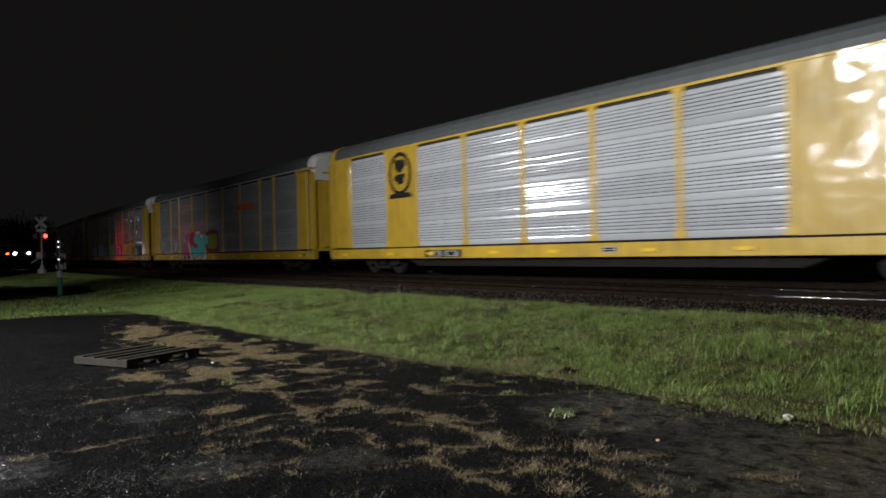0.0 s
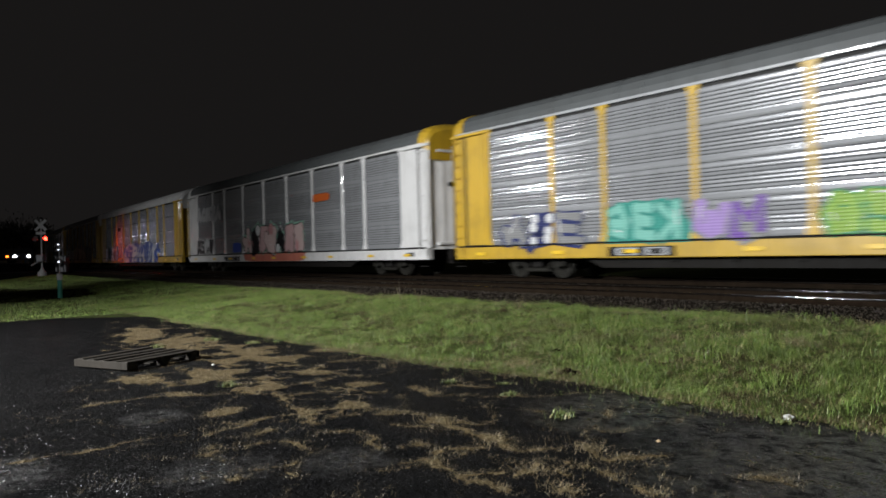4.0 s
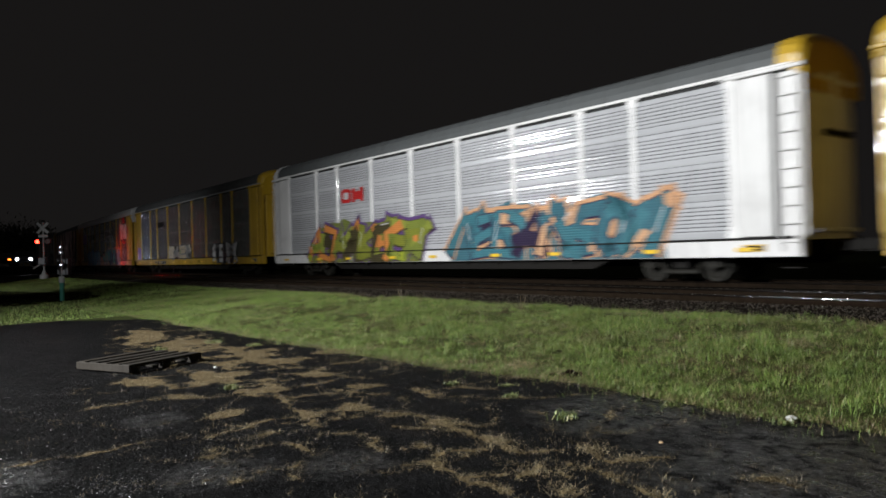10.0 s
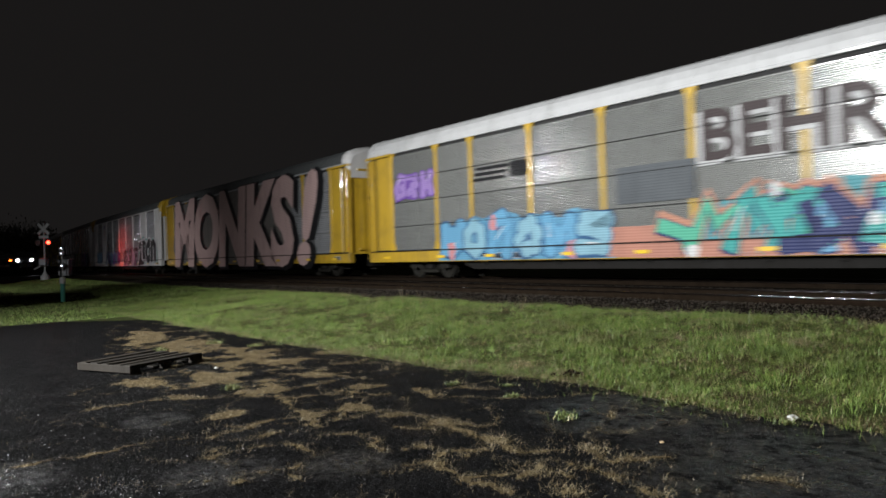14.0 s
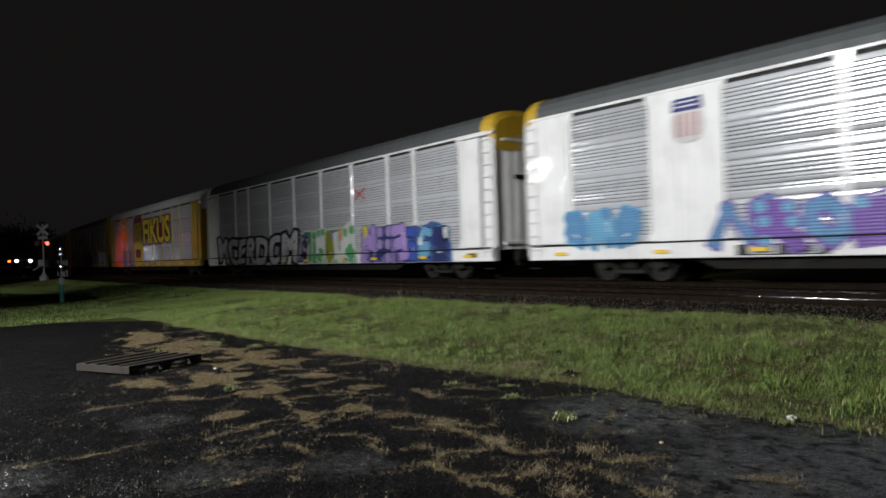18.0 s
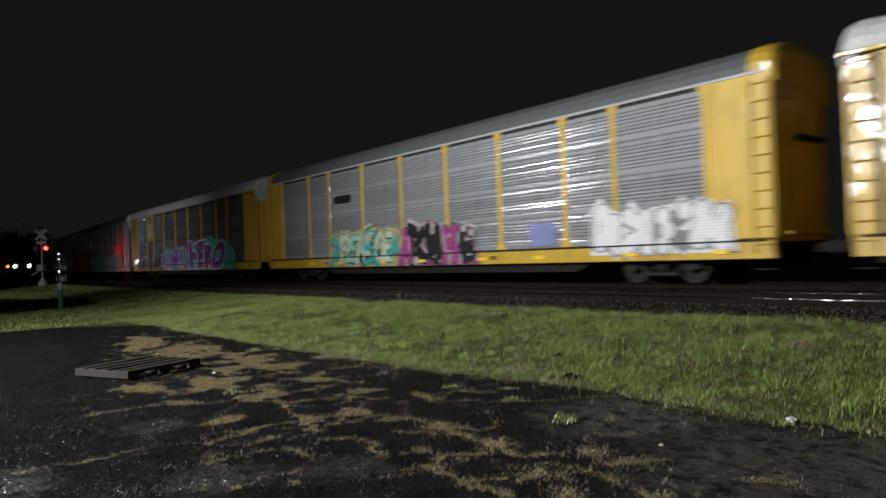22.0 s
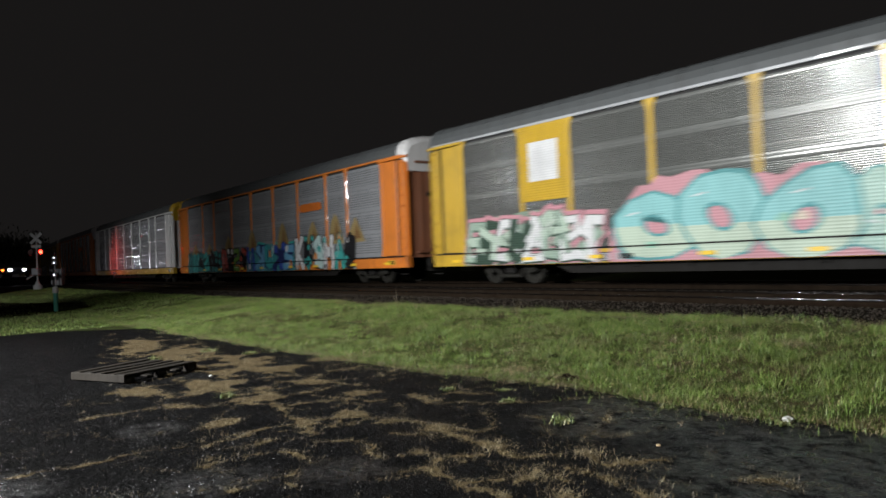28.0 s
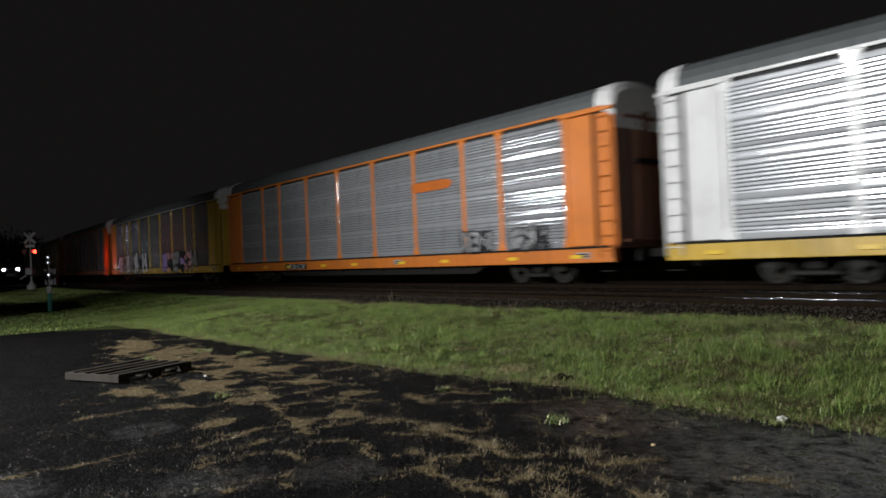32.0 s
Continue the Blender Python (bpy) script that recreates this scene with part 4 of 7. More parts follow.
def crossing_road():
    sec = []
    for x in (-73.5, -66.8):
        sec.append(x)
    verts, faces = [], []
    ys = spread([(-60, 10), (0, 10), (11, 6), (30, 4), (70, 1)])
    for y in ys:
        z = 0.575 * smooth(-6, 11, y) - 0.5 * smooth(24, 36, y) + 0.03
        verts += [(sec[0] - 0.14 * y, y, z), (sec[1] - 0.14 * y, y, z), (sec[1] - 0.14 * y, y, z - 1.3), (sec[0] - 0.14 * y, y, z - 1.3)]
    for i in range(len(ys) - 1):
        for j in range(4):
            a, b = 4 * i + j, 4 * i + (j + 1) % 4
            faces.append((a, b, b + 4, a + 4))
    bank = [(-118, 8.6), (-78.5, 8.6), (-78.5, 15.6), (-118, 15.6)]
    wide = [(-124, 5.5), (-75.5, 5.5), (-75.5, 17.2), (-124, 17.2)]
    k = len(verts)
    verts += [(x, y, 1.33) for x, y in bank] + [(x, y, -0.2) for x, y in wide]
    faces += [(k, k + 1, k + 2, k + 3)] + [(k + i, k + (i + 1) % 4, k + 4 + (i + 1) % 4, k + 4 + i) for i in range(4)]
    ob = part("road", from_lists("road", verts, faces), M["asphalt"])
    tagged(ob, "wet road over the level crossing", "road", kind="structure")


FLASHERS = []


def crossing_signal():
    at = (-67.0, 11.72, 0.60)
    s = thing("crossing_signal", "railway crossing signal with crossbuck and flashing red lamps", "signal", at=pose(*at, 0, 0, 58))
    part("base", shaped("base", turned, [(0.001, -0.5), (0.34, -0.5), (0.34, 0.0), (0.22, 0.05), (0.10, 0.35), (0.001, 0.36)], 14, "Z"), M["signwhite"], s)
    part("mast", shaped("mast", tube, (0, 0, 0.3), (0, 0, 4.4), 0.065, 0.06, 12), M["signwhite"], s)
    for a in (45, -45):
        part("crossbuck_blade", shaped("crossbuck_blade", rounded, -0.61, 0.61, -0.012, 0.012, -0.115, 0.115, 0.005), M["signwhite"], s,
             at=pose(0, -0.09 - (0.03 if a > 0 else 0), 3.92, 0, a, 0))
    part("sign_plate", shaped("sign_plate", rounded, -0.38, 0.38, -0.012, 0.012, -0.12, 0.12, 0.005), M["signwhite"], s, at=(0, -0.09, 3.25))
    part("cross_arm", shaped("cross_arm", tube, (-0.5, 0, 2.78), (0.5, 0, 2.78), 0.045, 0.045, 10), M["black"], s)
    for x in (-0.40, 0.40):
        unit = part("lamp_unit", shaped("lamp_unit", turned, [(0.001, 0.10), (0.12, 0.10), (0.19, -0.08), (0.17, -0.08), (0.001, -0.05)], 18, "Y", (x, -0.1, 2.78)), M["black"], s)
        part("lens", shaped("lens", turned, [(0.001, -0.11), (0.09, -0.105), (0.155, -0.085), (0.155, -0.07), (0.001, -0.07)], 18, "Y", (x, -0.1, 2.78)), M["redlamp"], unit, "lit red lens")
        part("background_disc", shaped("background_disc", turned, [(0.001, 0.02), (0.25, 0.02), (0.25, 0.0), (0.001, 0.0)], 24, "Y", (x, -0.1, 2.78)), M["black"], unit)
        bm = bmesh.new()
        extrude_hood(bm, x)
        part("hood", bm, M["black"], unit)
        # the lens always glows; an added dark disc stands for its unlit look
        FLASHERS.append(part("shutter", shaped("shutter", turned, [(0.001, -0.004), (0.19, -0.004), (0.19, 0.004), (0.001, 0.004)], 20, "Y"), M["hidingdisc"], unit, "added dark red disc that hides the lit lens between flashes", at=(x + 0.055, -0.38, 2.78)))
    part("bell", shaped("bell", turned, [(0.001, 4.40), (0.17, 4.42), (0.15, 4.52), (0.06, 4.58), (0.001, 4.58)], 14, "Z"), M["black"], s)
    part("gate_mechanism", shaped("gate_mechanism", rounded, -0.28, 0.28, -0.5, 0.1, 0.85, 1.45, 0.04), M["cabinet"], s)
    part("counterweight_arm", shaped("counterweight_arm", tube, (0.2, -0.25, 1.1), (-0.75, -0.25, 0.55), 0.05, 0.05, 8), M["signwhite"], s)
    c = thing("relay_cabinet", "pale aluminium signal relay cabinet on a footing", "cabinet", at=pose(-68.8, 13.6, 0.40, 0, 0, 58))
    part("body", shaped("body", rounded, -0.45, 0.45, -0.4, 0.4, 0.1, 1.45, 0.03), M["cabinet"], c)
    part("roof", shaped("roof", rounded, -0.52, 0.52, -0.47, 0.47, 1.45, 1.53, 0.02), M["cabinet"], c)
    part("door", shaped("door", rounded, -0.4, 0.4, -0.425, -0.4, 0.2, 1.38, 0.01), M["cabinet"], c)
    part("footing", shaped("footing", rounded, -0.6, 0.6, -0.45, 0.45, -0.3, 0.1, 0.02), M["ballast"], c)


def crossing_light():
    s = thing("lamp_post", "low post with three small white lamps beside the crossing", "lamp post", at=pose(-67.9, 13.2, 0.35, 0, 0, 58))
    part("post", shaped("post", tube, (0, 0, -0.2), (0, 0, 3.0), 0.05, 0.045, 10), M["pole"], s)
    for z, w in ((2.55, 0.06), (2.1, 0.05), (1.05, 0.07)):
        unit = part("lamp_housing", shaped("lamp_housing", rounded, -0.2, 0.2, -0.16, 0.02, z - 0.16, z + 0.16, 0.03), M["cabinet"], s)
        part("lens", shaped("lens", turned, [(0.001, -0.20), (w * 0.6, -0.195), (w, -0.165), (w, -0.15), (0.001, -0.15)], 16, "Y", (0, 0, z)), M["farlamp"], unit, "lit bluish white lens")


def far_trees():
    rng = np.random.default_rng(31)
    for x, y, h in ((-150, 17, 7.5), (-162, 22.5, 9.0), (-171, 12, 8.0), (-158, 27.5, 6.5), (-180, 30, 9.5)):
        t = thing("tree", "dark bare-edged tree far beyond the crossing", "tree", "trees beyond the crossing", at=(x, y, ground_z(x, y)))
        bm = bmesh.new()
        tube(bm, (0, 0, -0.3), (0.1, 0, h * 0.5), 0.26, 0.14, 8)
        for i in range(7):
            a = rng.random() * 6.28
            tube(bm, (0.05, 0, h * (0.28 + 0.04 * i)), (h * 0.22 * math.cos(a), h * 0.22 * math.sin(a), h * (0.5 + 0.05 * i)), 0.09, 0.03, 5)
        part("trunk", bm, M["soil"], t)
        spots = []
        while len(spots) < 2600:
            p = rng.normal(size=3) * np.array((0.20, 0.20, 0.17)) * h + np.array((0, 0, 0.64 * h))
            if noise.noise(Vector(p) * 0.9 + Vector((x, y, 0))) > -0.12 and p[2] > 0.25 * h:
                spots.append((p[0], p[1], p[2], 1.0))
        part("crown", blade_mesh("crown", spots, rng, 0.45, 0.11, 1.0), M["leaves"], t)


def extrude_hood(bm, x):
    n, out = 12, []
    for y in (-0.16, -0.42):
        for r in (0.175, 0.185):
            out.append([bm.verts.new((x + r * math.cos(w), y + (0.12 if r > 0.18 else 0.12), 2.78 + r * math.sin(w))) for w in [math.pi * (-0.15 + 1.3 * i / n) for i in range(n + 1)]])
    for a, b in ((0, 2), (1, 3), (0, 1), (2, 3)):
        for i in range(n):
            bm.faces.new((out[a][i], out[a][i + 1], out[b][i + 1], out[b][i]))


def vehicle(name, label, at, turn, front, rear):
    """A saloon or van body in parts; the lamps glow by their material."""
    v = thing(name, label, "car", "vehicles waiting at the crossing", at=pose(*at, 0, 0, turn))
    bm = bmesh.new()
    outline = [(-2.2, 0.35), (-2.25, 0.75), (-2.1, 1.0), (-1.5, 1.08), (-1.0, 1.52), (0.6, 1.56), (1.25, 1.08), (2.0, 0.96), (2.2, 0.75), (2.2, 0.35)]
    a = [bm.verts.new((x, -0.88 + (0.13 if z > 1.2 else 0), z)) for x, z in outline]
    b = [bm.verts.new((x, 0.88 - (0.13 if z > 1.2 else 0), z)) for x, z in outline]
    bm.faces.new(a)
    bm.faces.new(b[::-1])
    for i in range(len(a)):
        j = (i + 1) % len(a)
        bm.faces.new((a[i], b[i], b[j], a[j]))
    bmesh.ops.bevel(bm, geom=bm.edges[:], offset=0.05, segments=2, affect="EDGES")
    body = part("body", bm, M["carpaint"], v)
    for s in (-1, 1):
        part("side_window", shaped("side_window", rounded, -0.95, 0.75, -0.012, 0.012, 1.1, 1.45, 0.01), M["glass"], v, at=pose(0, s * 0.84, 0, s * 14, 0, 0) @ Matrix.Translation((0, s * 0.28, 0.0)))
        part("headlight", shaped("headlight", rounded, 2.17, 2.26, s * 0.62 - 0.16, s * 0.62 + 0.16, 0.62, 0.88, 0.07, 2), M[front], v, "lit white headlamp" if front == "headlamp" else "headlamp")
        part("tail_light", shaped("tail_light", rounded, -2.27, -2.2, s * 0.68 - 0.14, s * 0.68 + 0.14, 0.70, 0.92, 0.02), M[rear], v, "lit red tail lamp")
    part("windscreen", shaped("windscreen", rounded, -0.42, 0.42, -0.68, 0.68, -0.01, 0.01, 0.008), M["glass"], v, at=pose(0.97, 0, 1.345, 0, 37, 0))
    for x in (-1.35, 1.4):
        for s in (-1, 1):
            w = part("wheel", shaped("tyre", turned, [(0.2, -0.1), (0.30, -0.11), (0.335, -0.07), (0.335, 0.07), (0.30, 0.11), (0.2, 0.1)], 18, "Y"), M["rubber"], v, at=(x, s * 0.80, 0.335))
            part("rim", shaped("rim", turned, [(0.001, -0.07), (0.2, -0.09), (0.2, 0.09), (0.001, 0.07)], 14, "Y"), M["cabinet"], w)


# ---------------------------------------------------------------- the train: covered car-carrying wagons
# Wagon space: x along the wagon (+ leads), y = -1.5 is the side seen, z = 0 the top of the rails.
POSTS = (-11.60, -8.80, -6.88, -4.08, -1.26, 1.53, 4.30, 7.10, 8.92, 11.70)
END, SIDE, SILL0, SILL1, EAVE, TOP = 13.45, 1.50, 0.62, 1.06, 4.90, 5.72
ROWS = 4
SHEET = (EAVE - 0.13 - SILL1) / ROWS
ROOF = [(-1.50, 4.94), (-1.49, 5.12), (-1.42, 5.32), (-1.26, 5.48), (-0.95, 5.60), (-0.5, 5.68), (0, 5.72), (0.5, 5.68), (0.95, 5.60), (1.26, 5.48), (1.42, 5.32), (1.49, 5.12), (1.50, 4.94)]


def ribbed(bm, width, height, flat=0.10, ribs=8, seed=0):
    """One steel side sheet: bowed ribs between deep pressed grooves; its face looks to -y."""
    prof = [(0.0, 0.04), (0.0, 0.002), (0.5 * flat, -0.003), (flat, 0.002)]
    pitch = (height - 2 * flat) / ribs
    deep = min(0.030, 0.42 * pitch)
    rng = random.Random(seed)
    for i in range(ribs):
        z = flat + i * pitch
        d = rng.gauss(0, 0.035) * pitch          # no two ribs stand quite alike
        prof += [(z + 0.06 * pitch, deep), (z + 0.24 * pitch, deep), (z + 0.30 * pitch, 0.003 + d), (z + 0.48 * pitch, 0.5 * d - 0.28 * deep), (z + 0.65 * pitch, -0.40 * deep), (z + 0.82 * pitch, -0.5 * d - 0.28 * deep), (z + pitch, 0.002 - d)]
    prof += [(height - 0.5 * flat, -0.003), (height, 0.002), (height, 0.04)]
    a = [bm.verts.new((-width / 2, y, z)) for z, y in prof]
    b = [bm.verts.new((width / 2, y, z)) for z, y in prof]
    for i in range(len(prof) - 1):
        bm.faces.new((a[i], b[i], b[i + 1], a[i + 1]))


def slotted(bm, width, height, slots=6, seed=0):
    """One side sheet with a group of open slots between smooth bands; its face looks to -y."""
    lo, hi, gap = 0.20 * height, 0.84 * height, 0.015
    pitch = (hi - lo) / slots
    last, rng = None, random.Random(seed)
    bands = [(0.0, lo)] + [(lo + i * pitch + gap, lo + (i + 1) * pitch) for i in range(slots)] + [(hi + gap, height)]
    for z0, z1 in bands:
        m = z1 - z0
        d = rng.gauss(0, 0.035) * m
        prof = [(z0, 0.045), (z0, 0.005 + d), (z0 + 0.25 * m, 0.5 * d - 0.004), (z0 + 0.75 * m, -0.5 * d - 0.004), (z1, 0.005 - d), (z1, 0.045)]
        a = [bm.verts.new((-width / 2, y, z)) for z, y in prof]
        b = [bm.verts.new((width / 2, y, z)) for z, y in prof]
        for i in range(len(prof) - 1):
            bm.faces.new((a[i], b[i], b[i + 1], a[i + 1]))
        for edge, inset in ((a, 0.02), (b, -0.02)):      # the sheet is whole beside the slots
            if last:
                p = last[0 if inset > 0 else 1]
                bm.faces.new((p, edge[0], bm.verts.new(edge[0].co + Vector((inset, 0, 0))), bm.verts.new(p.co + Vector((inset, 0, 0)))))
        last = a[-1], b[-1]


def post_shape(bm, width):
    w = width / 2
    rounded(bm, -w, w, -SIDE - 0.025, -SIDE + 0.09, SILL1 + 0.02, EAVE - 0.02, 0.012)
    for z, s in ((SILL1 + 0.02, 1), (EAVE - 0.02, -1)):      # flared foot and head
        v = [bm.verts.new((x, y, zz)) for y in (-SIDE - 0.022, -SIDE + 0.03) for x, zz in ((-w - 0.1, z), (w + 0.1, z), (w, z + s * 0.3), (-w, z + s * 0.3))]
        for f in ((0, 1, 2, 3), (4, 5, 6, 7), (0, 1, 5, 4), (1, 2, 6, 5), (2, 3, 7, 6), (3, 0, 4, 7)):
            bm.faces.new([v[i] for i in f])


def sill_shape(bm):
    rounded(bm, -END + 0.15, END - 0.15, -SIDE - 0.015, -SIDE + 0.22, SILL0, SILL1, 0.015)


def roof_shape(bm):
    extrude_x(bm, ROOF + [(1.44, 4.94), (-1.44, 4.94)], -END + 0.55, END - 0.55)
    for i in range(-15, 16):     # lapped seams
        x = i * 0.8
        sec = [(y * 1.004, z + 0.012) for y, z in ROOF]
        extrude_x(bm, sec + [(y, z - 0.02) for y, z in ROOF[::-1]], x - 0.03, x + 0.03)


def cap_shape(bm):
    """The hood that closes the roof at the wagon's end, falling away towards the end door."""
    rings = []
    for x, k, dz in ((0.0, 1.012, 0.02), (0.45, 1.012, 0.02), (0.68, 1.0, -0.06), (0.80, 0.96, -0.22)):
        rings.append([bm.verts.new((x, y * k, max(4.62 + (0.35 - x * 0.42), z + dz) if z > 4.95 else 4.94 - 0.4 * x)) for y, z in ROOF])
    for a, b in zip(rings, rings[1:]):
        for i in range(len(a) - 1):
            bm.faces.new((a[i], a[i + 1], b[i + 1], b[i]))
    last = [bm.verts.new((0.80, v.co.y, 4.30)) for v in rings[-1]]
    for i in range(len(last) - 1):
        bm.faces.new((rings[-1][i], rings[-1][i + 1], last[i + 1], last[i]))
    first = [bm.verts.new((0.0, v.co.y, 4.80)) for v in rings[0]]
    for i in range(len(first) - 1):
        bm.faces.new((first[i], first[i + 1], rings[0][i + 1], rings[0][i]))


def pocket_shape(bm, full):
    """The plain side panel at a wagon's end, into which the end door slides."""
    rounded(bm, 11.72, 12.68 if not full else END - 0.1, -SIDE - 0.005, -SIDE + 0.1, SILL1 + 0.03, EAVE - (0.12 if not full else 0.0), 0.02)
    if not full:
        rounded(bm, 12.76, END - 0.06, -SIDE + 0.03, -SIDE + 0.16, SILL1 - 0.02, EAVE - 0.1, 0.05, 2)
        rounded(bm, 11.50, END - 0.02, -SIDE - 0.06, -SIDE + 0.12, EAVE - 0.10, EAVE + 0.0, 0.02)


def ladder_rail_shape(bm):
    for x in (12.85, 13.29):
        tube(bm, (x, -SIDE - 0.06, 0.75), (x, -SIDE - 0.06, 4.75), 0.016, n=6)


def door_shape(bm):
    """The end door: two curved leaves with pressed bars."""
    n = 14
    prev = None
    for i in range(n + 1):
        y = -1.4 + 2.8 * i / n
        x = END - 0.02 - 0.10 * abs(y) ** 2 + (0.02 if i % 2 else 0)
        cur = (bm.verts.new((x, y, 1.0)), bm.verts.new((x, y, 4.85)))
        if prev:
            bm.faces.new((prev[0], cur[0], cur[1], prev[1]))
        prev = cur
    for z in (1.15, 4.6):
        rounded(bm, END - 0.10, END + 0.03, -1.1, 1.1, z, z + 0.10, 0.015)


# a solid core fills the wagon; its dark colour stands for the unlit inside
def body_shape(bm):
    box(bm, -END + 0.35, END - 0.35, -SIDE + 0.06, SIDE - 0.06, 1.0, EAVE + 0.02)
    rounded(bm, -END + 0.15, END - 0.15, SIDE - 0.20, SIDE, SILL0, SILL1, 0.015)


def far_side_shape(bm):
    sec = [(SIDE - 0.07, SILL1), (SIDE - 0.07, EAVE)]
    for i in range(40):
        z = EAVE - i * (EAVE - SILL1) / 40
        sec += [(SIDE, z), (SIDE - 0.02 * (i % 2), z - 0.05)]
    extrude_x(bm, sec, -END + 0.2, END - 0.2)


def frame_shape(bm):
    side = [(-7.9, 0.62), (-7.2, 0.34), (7.2, 0.34), (7.9, 0.62)]
    for y0, y1 in ((-1.22, -1.05), (1.05, 1.22)):
        a = [bm.verts.new((x, y0, z)) for x, z in side]
        b = [bm.verts.new((x, y1, z)) for x, z in side]
        bm.faces.new(a)
        bm.faces.new(b[::-1])
        for i in range(4):
            bm.faces.new((a[i], b[i], b[(i + 1) % 4], a[(i + 1) % 4]))
    box(bm, -END + 0.2, END - 0.2, -0.32, 0.32, 0.45, 0.98)
    for x in np.linspace(-6.5, 6.5, 9):
        box(bm, x - 0.05, x + 0.05, -1.3, 1.3, 0.5, 0.9)


def coupler_shape(bm):
    rounded(bm, END - 0.1, END + 0.42, -0.10, 0.10, 0.72, 0.96, 0.02)
    rounded(bm, END + 0.40, END + 0.66, -0.17, 0.13, 0.70, 1.0, 0.05, 2)
    rounded(bm, END - 0.2, END + 0.02, -0.55, 0.55, 0.62, 0.98, 0.02)


def side_frame_shape(bm):
    """Cast truck side frame with its window and bearing ends."""
    for x0, x1, z0, z1 in ((-1.15, 1.15, 0.60, 0.74), (-0.55, 0.55, 0.20, 0.32), (-1.18, -0.72, 0.36, 0.62), (0.72, 1.18, 0.36, 0.62)):
        rounded(bm, x0, x1, -1.06, -0.90, z0, z1, 0.03)
    for s in (-1, 1):
        tube(bm, (s * 0.72, -0.98, 0.60), (s * 0.42, -0.98, 0.26), 0.07, n=6)
        tube(bm, (s * 0.89, -1.10, 0.42), (s * 0.89, -0.9, 0.42), 0.12, n=12)
        for k in (-0.16, 0, 0.16):
            tube(bm, (k, -0.98, 0.3), (k, -0.98, 0.58), 0.055, n=8)


def wheel_shape(bm):
    turned(bm, [(0.001, -0.09), (0.10, -0.09), (0.12, -0.03), (0.30, -0.01), (0.34, -0.05), (0.415, -0.05), (0.42, 0.05), (0.445, 0.06), (0.445, 0.085), (0.34, 0.085), (0.30, 0.03), (0.12, 0.05), (0.001, 0.05)], 28, "Y")
    for i in range(5):
        w = i * 2 * math.pi / 5
        tube(bm, (0.22 * math.cos(w), -0.035, 0.22 * math.sin(w)), (0.22 * math.cos(w), -0.005, 0.22 * math.sin(w)), 0.035, n=7)


BAYS = [(round((a + b) / 2, 3), round(b - a - 0.10, 3)) for a, b in zip(POSTS, POSTS[1:])]
KINDS = 4
SHEETS = {(w, k): shaped("side_sheet", ribbed, w, SHEET - 0.026, 0.10, 8, k) for _, w in BAYS for k in range(KINDS)}
SEAMS = {w: shaped("seam", rounded, -w / 2, w / 2, -SIDE - 0.050, -SIDE + 0.02, -0.008, 0.008, 0.003) for _, w in BAYS}
BANDED = {(w, k): shaped("side_sheet", ribbed, w, SHEET - 0.001, 0.09, 15, k + 40) for _, w in BAYS for k in range(KINDS)}
FINE = {(w, k): shaped("side_sheet", ribbed, w, SHEET - 0.034, 0.03, 17, k + 9) for _, w in BAYS for k in range(KINDS)}
SLOTTED = {(w, k): shaped("side_sheet", slotted, w, SHEET - 0.012, 6, k + 20) for _, w in BAYS for k in range(KINDS)}
SHAPES = {
    "post": shaped("post", post_shape, 0.17), "sill": shaped("side_sill", sill_shape), "roof": shaped("roof", roof_shape), "cap": shaped("roof_hood", cap_shape),
    "pocket": shaped("end_panel", pocket_shape, False), "full": shaped("end_panel", pocket_shape, True), "ladder": shaped("ladder", ladder_rail_shape),
    "rung": shaped("rung", tube, (12.85, -SIDE - 0.06, 0), (13.29, -SIDE - 0.06, 0), 0.014, None, 6), "door": shaped("end_door", door_shape), "body": shaped("body", body_shape),
    "far": shaped("far_side", far_side_shape), "frame": shaped("underframe", frame_shape), "coupler": shaped("coupler", coupler_shape),
    "truck": shaped("side_frame", side_frame_shape), "wheel": shaped("wheel", wheel_shape), "axle": shaped("axle", tube, (0, -0.72, 0), (0, 0.72, 0), 0.085, None, 10),
    "bolster": shaped("bolster", rounded, -0.22, 0.22, -1.05, 1.05, 0.34, 0.62, 0.03), "chord": shaped("eave_rail", rounded, -END + 0.3, END - 0.3, -SIDE - 0.03, -SIDE + 0.08, EAVE - 0.03, EAVE + 0.05, 0.012),
    "plate": shaped("data_plate", rounded, -0.26, 0.26, -0.006, 0.004, -0.085, 0.085, 0.003), "bar": shaped("stencil_bar", rounded, -0.21, 0.21, -0.003, 0.003, -0.022, 0.022, 0.001),
    "panel": shaped("stencil_panel", rounded, -1.05, 1.05, -0.005, 0.004, -0.13, 0.13, 0.003), "field": shaped("stencil_field", rounded, -0.36, 0.36, -0.004, 0.003, -0.10, 0.10, 0.002),
    "reflector": shaped("reflector", rounded, -0.22, 0.22, -0.004, 0.004, -0.05, 0.05, 0.003), "seam_shade": shaped("sill_lip", rounded, -END + 0.3, END - 0.3, -SIDE - 0.062, -SIDE - 0.01, SILL1 - 0.035, SILL1 + 0.005, 0.004),
    "gusset": shaped("door_bar", rounded, END - 0.02, END + 0.05, -0.6, 0.75, 3.35, 3.50, 0.01), "step": shaped("stirrup_step", rounded, 12.85, 13.30, -SIDE - 0.03, -SIDE + 0.02, 0.36, 0.40, 0.01),
}
FLIP = pose(0, 0, 0, 0, 0, 180)
MIRROR = Matrix.Diagonal((-1, 1, 1, 1))
WHEELS = []
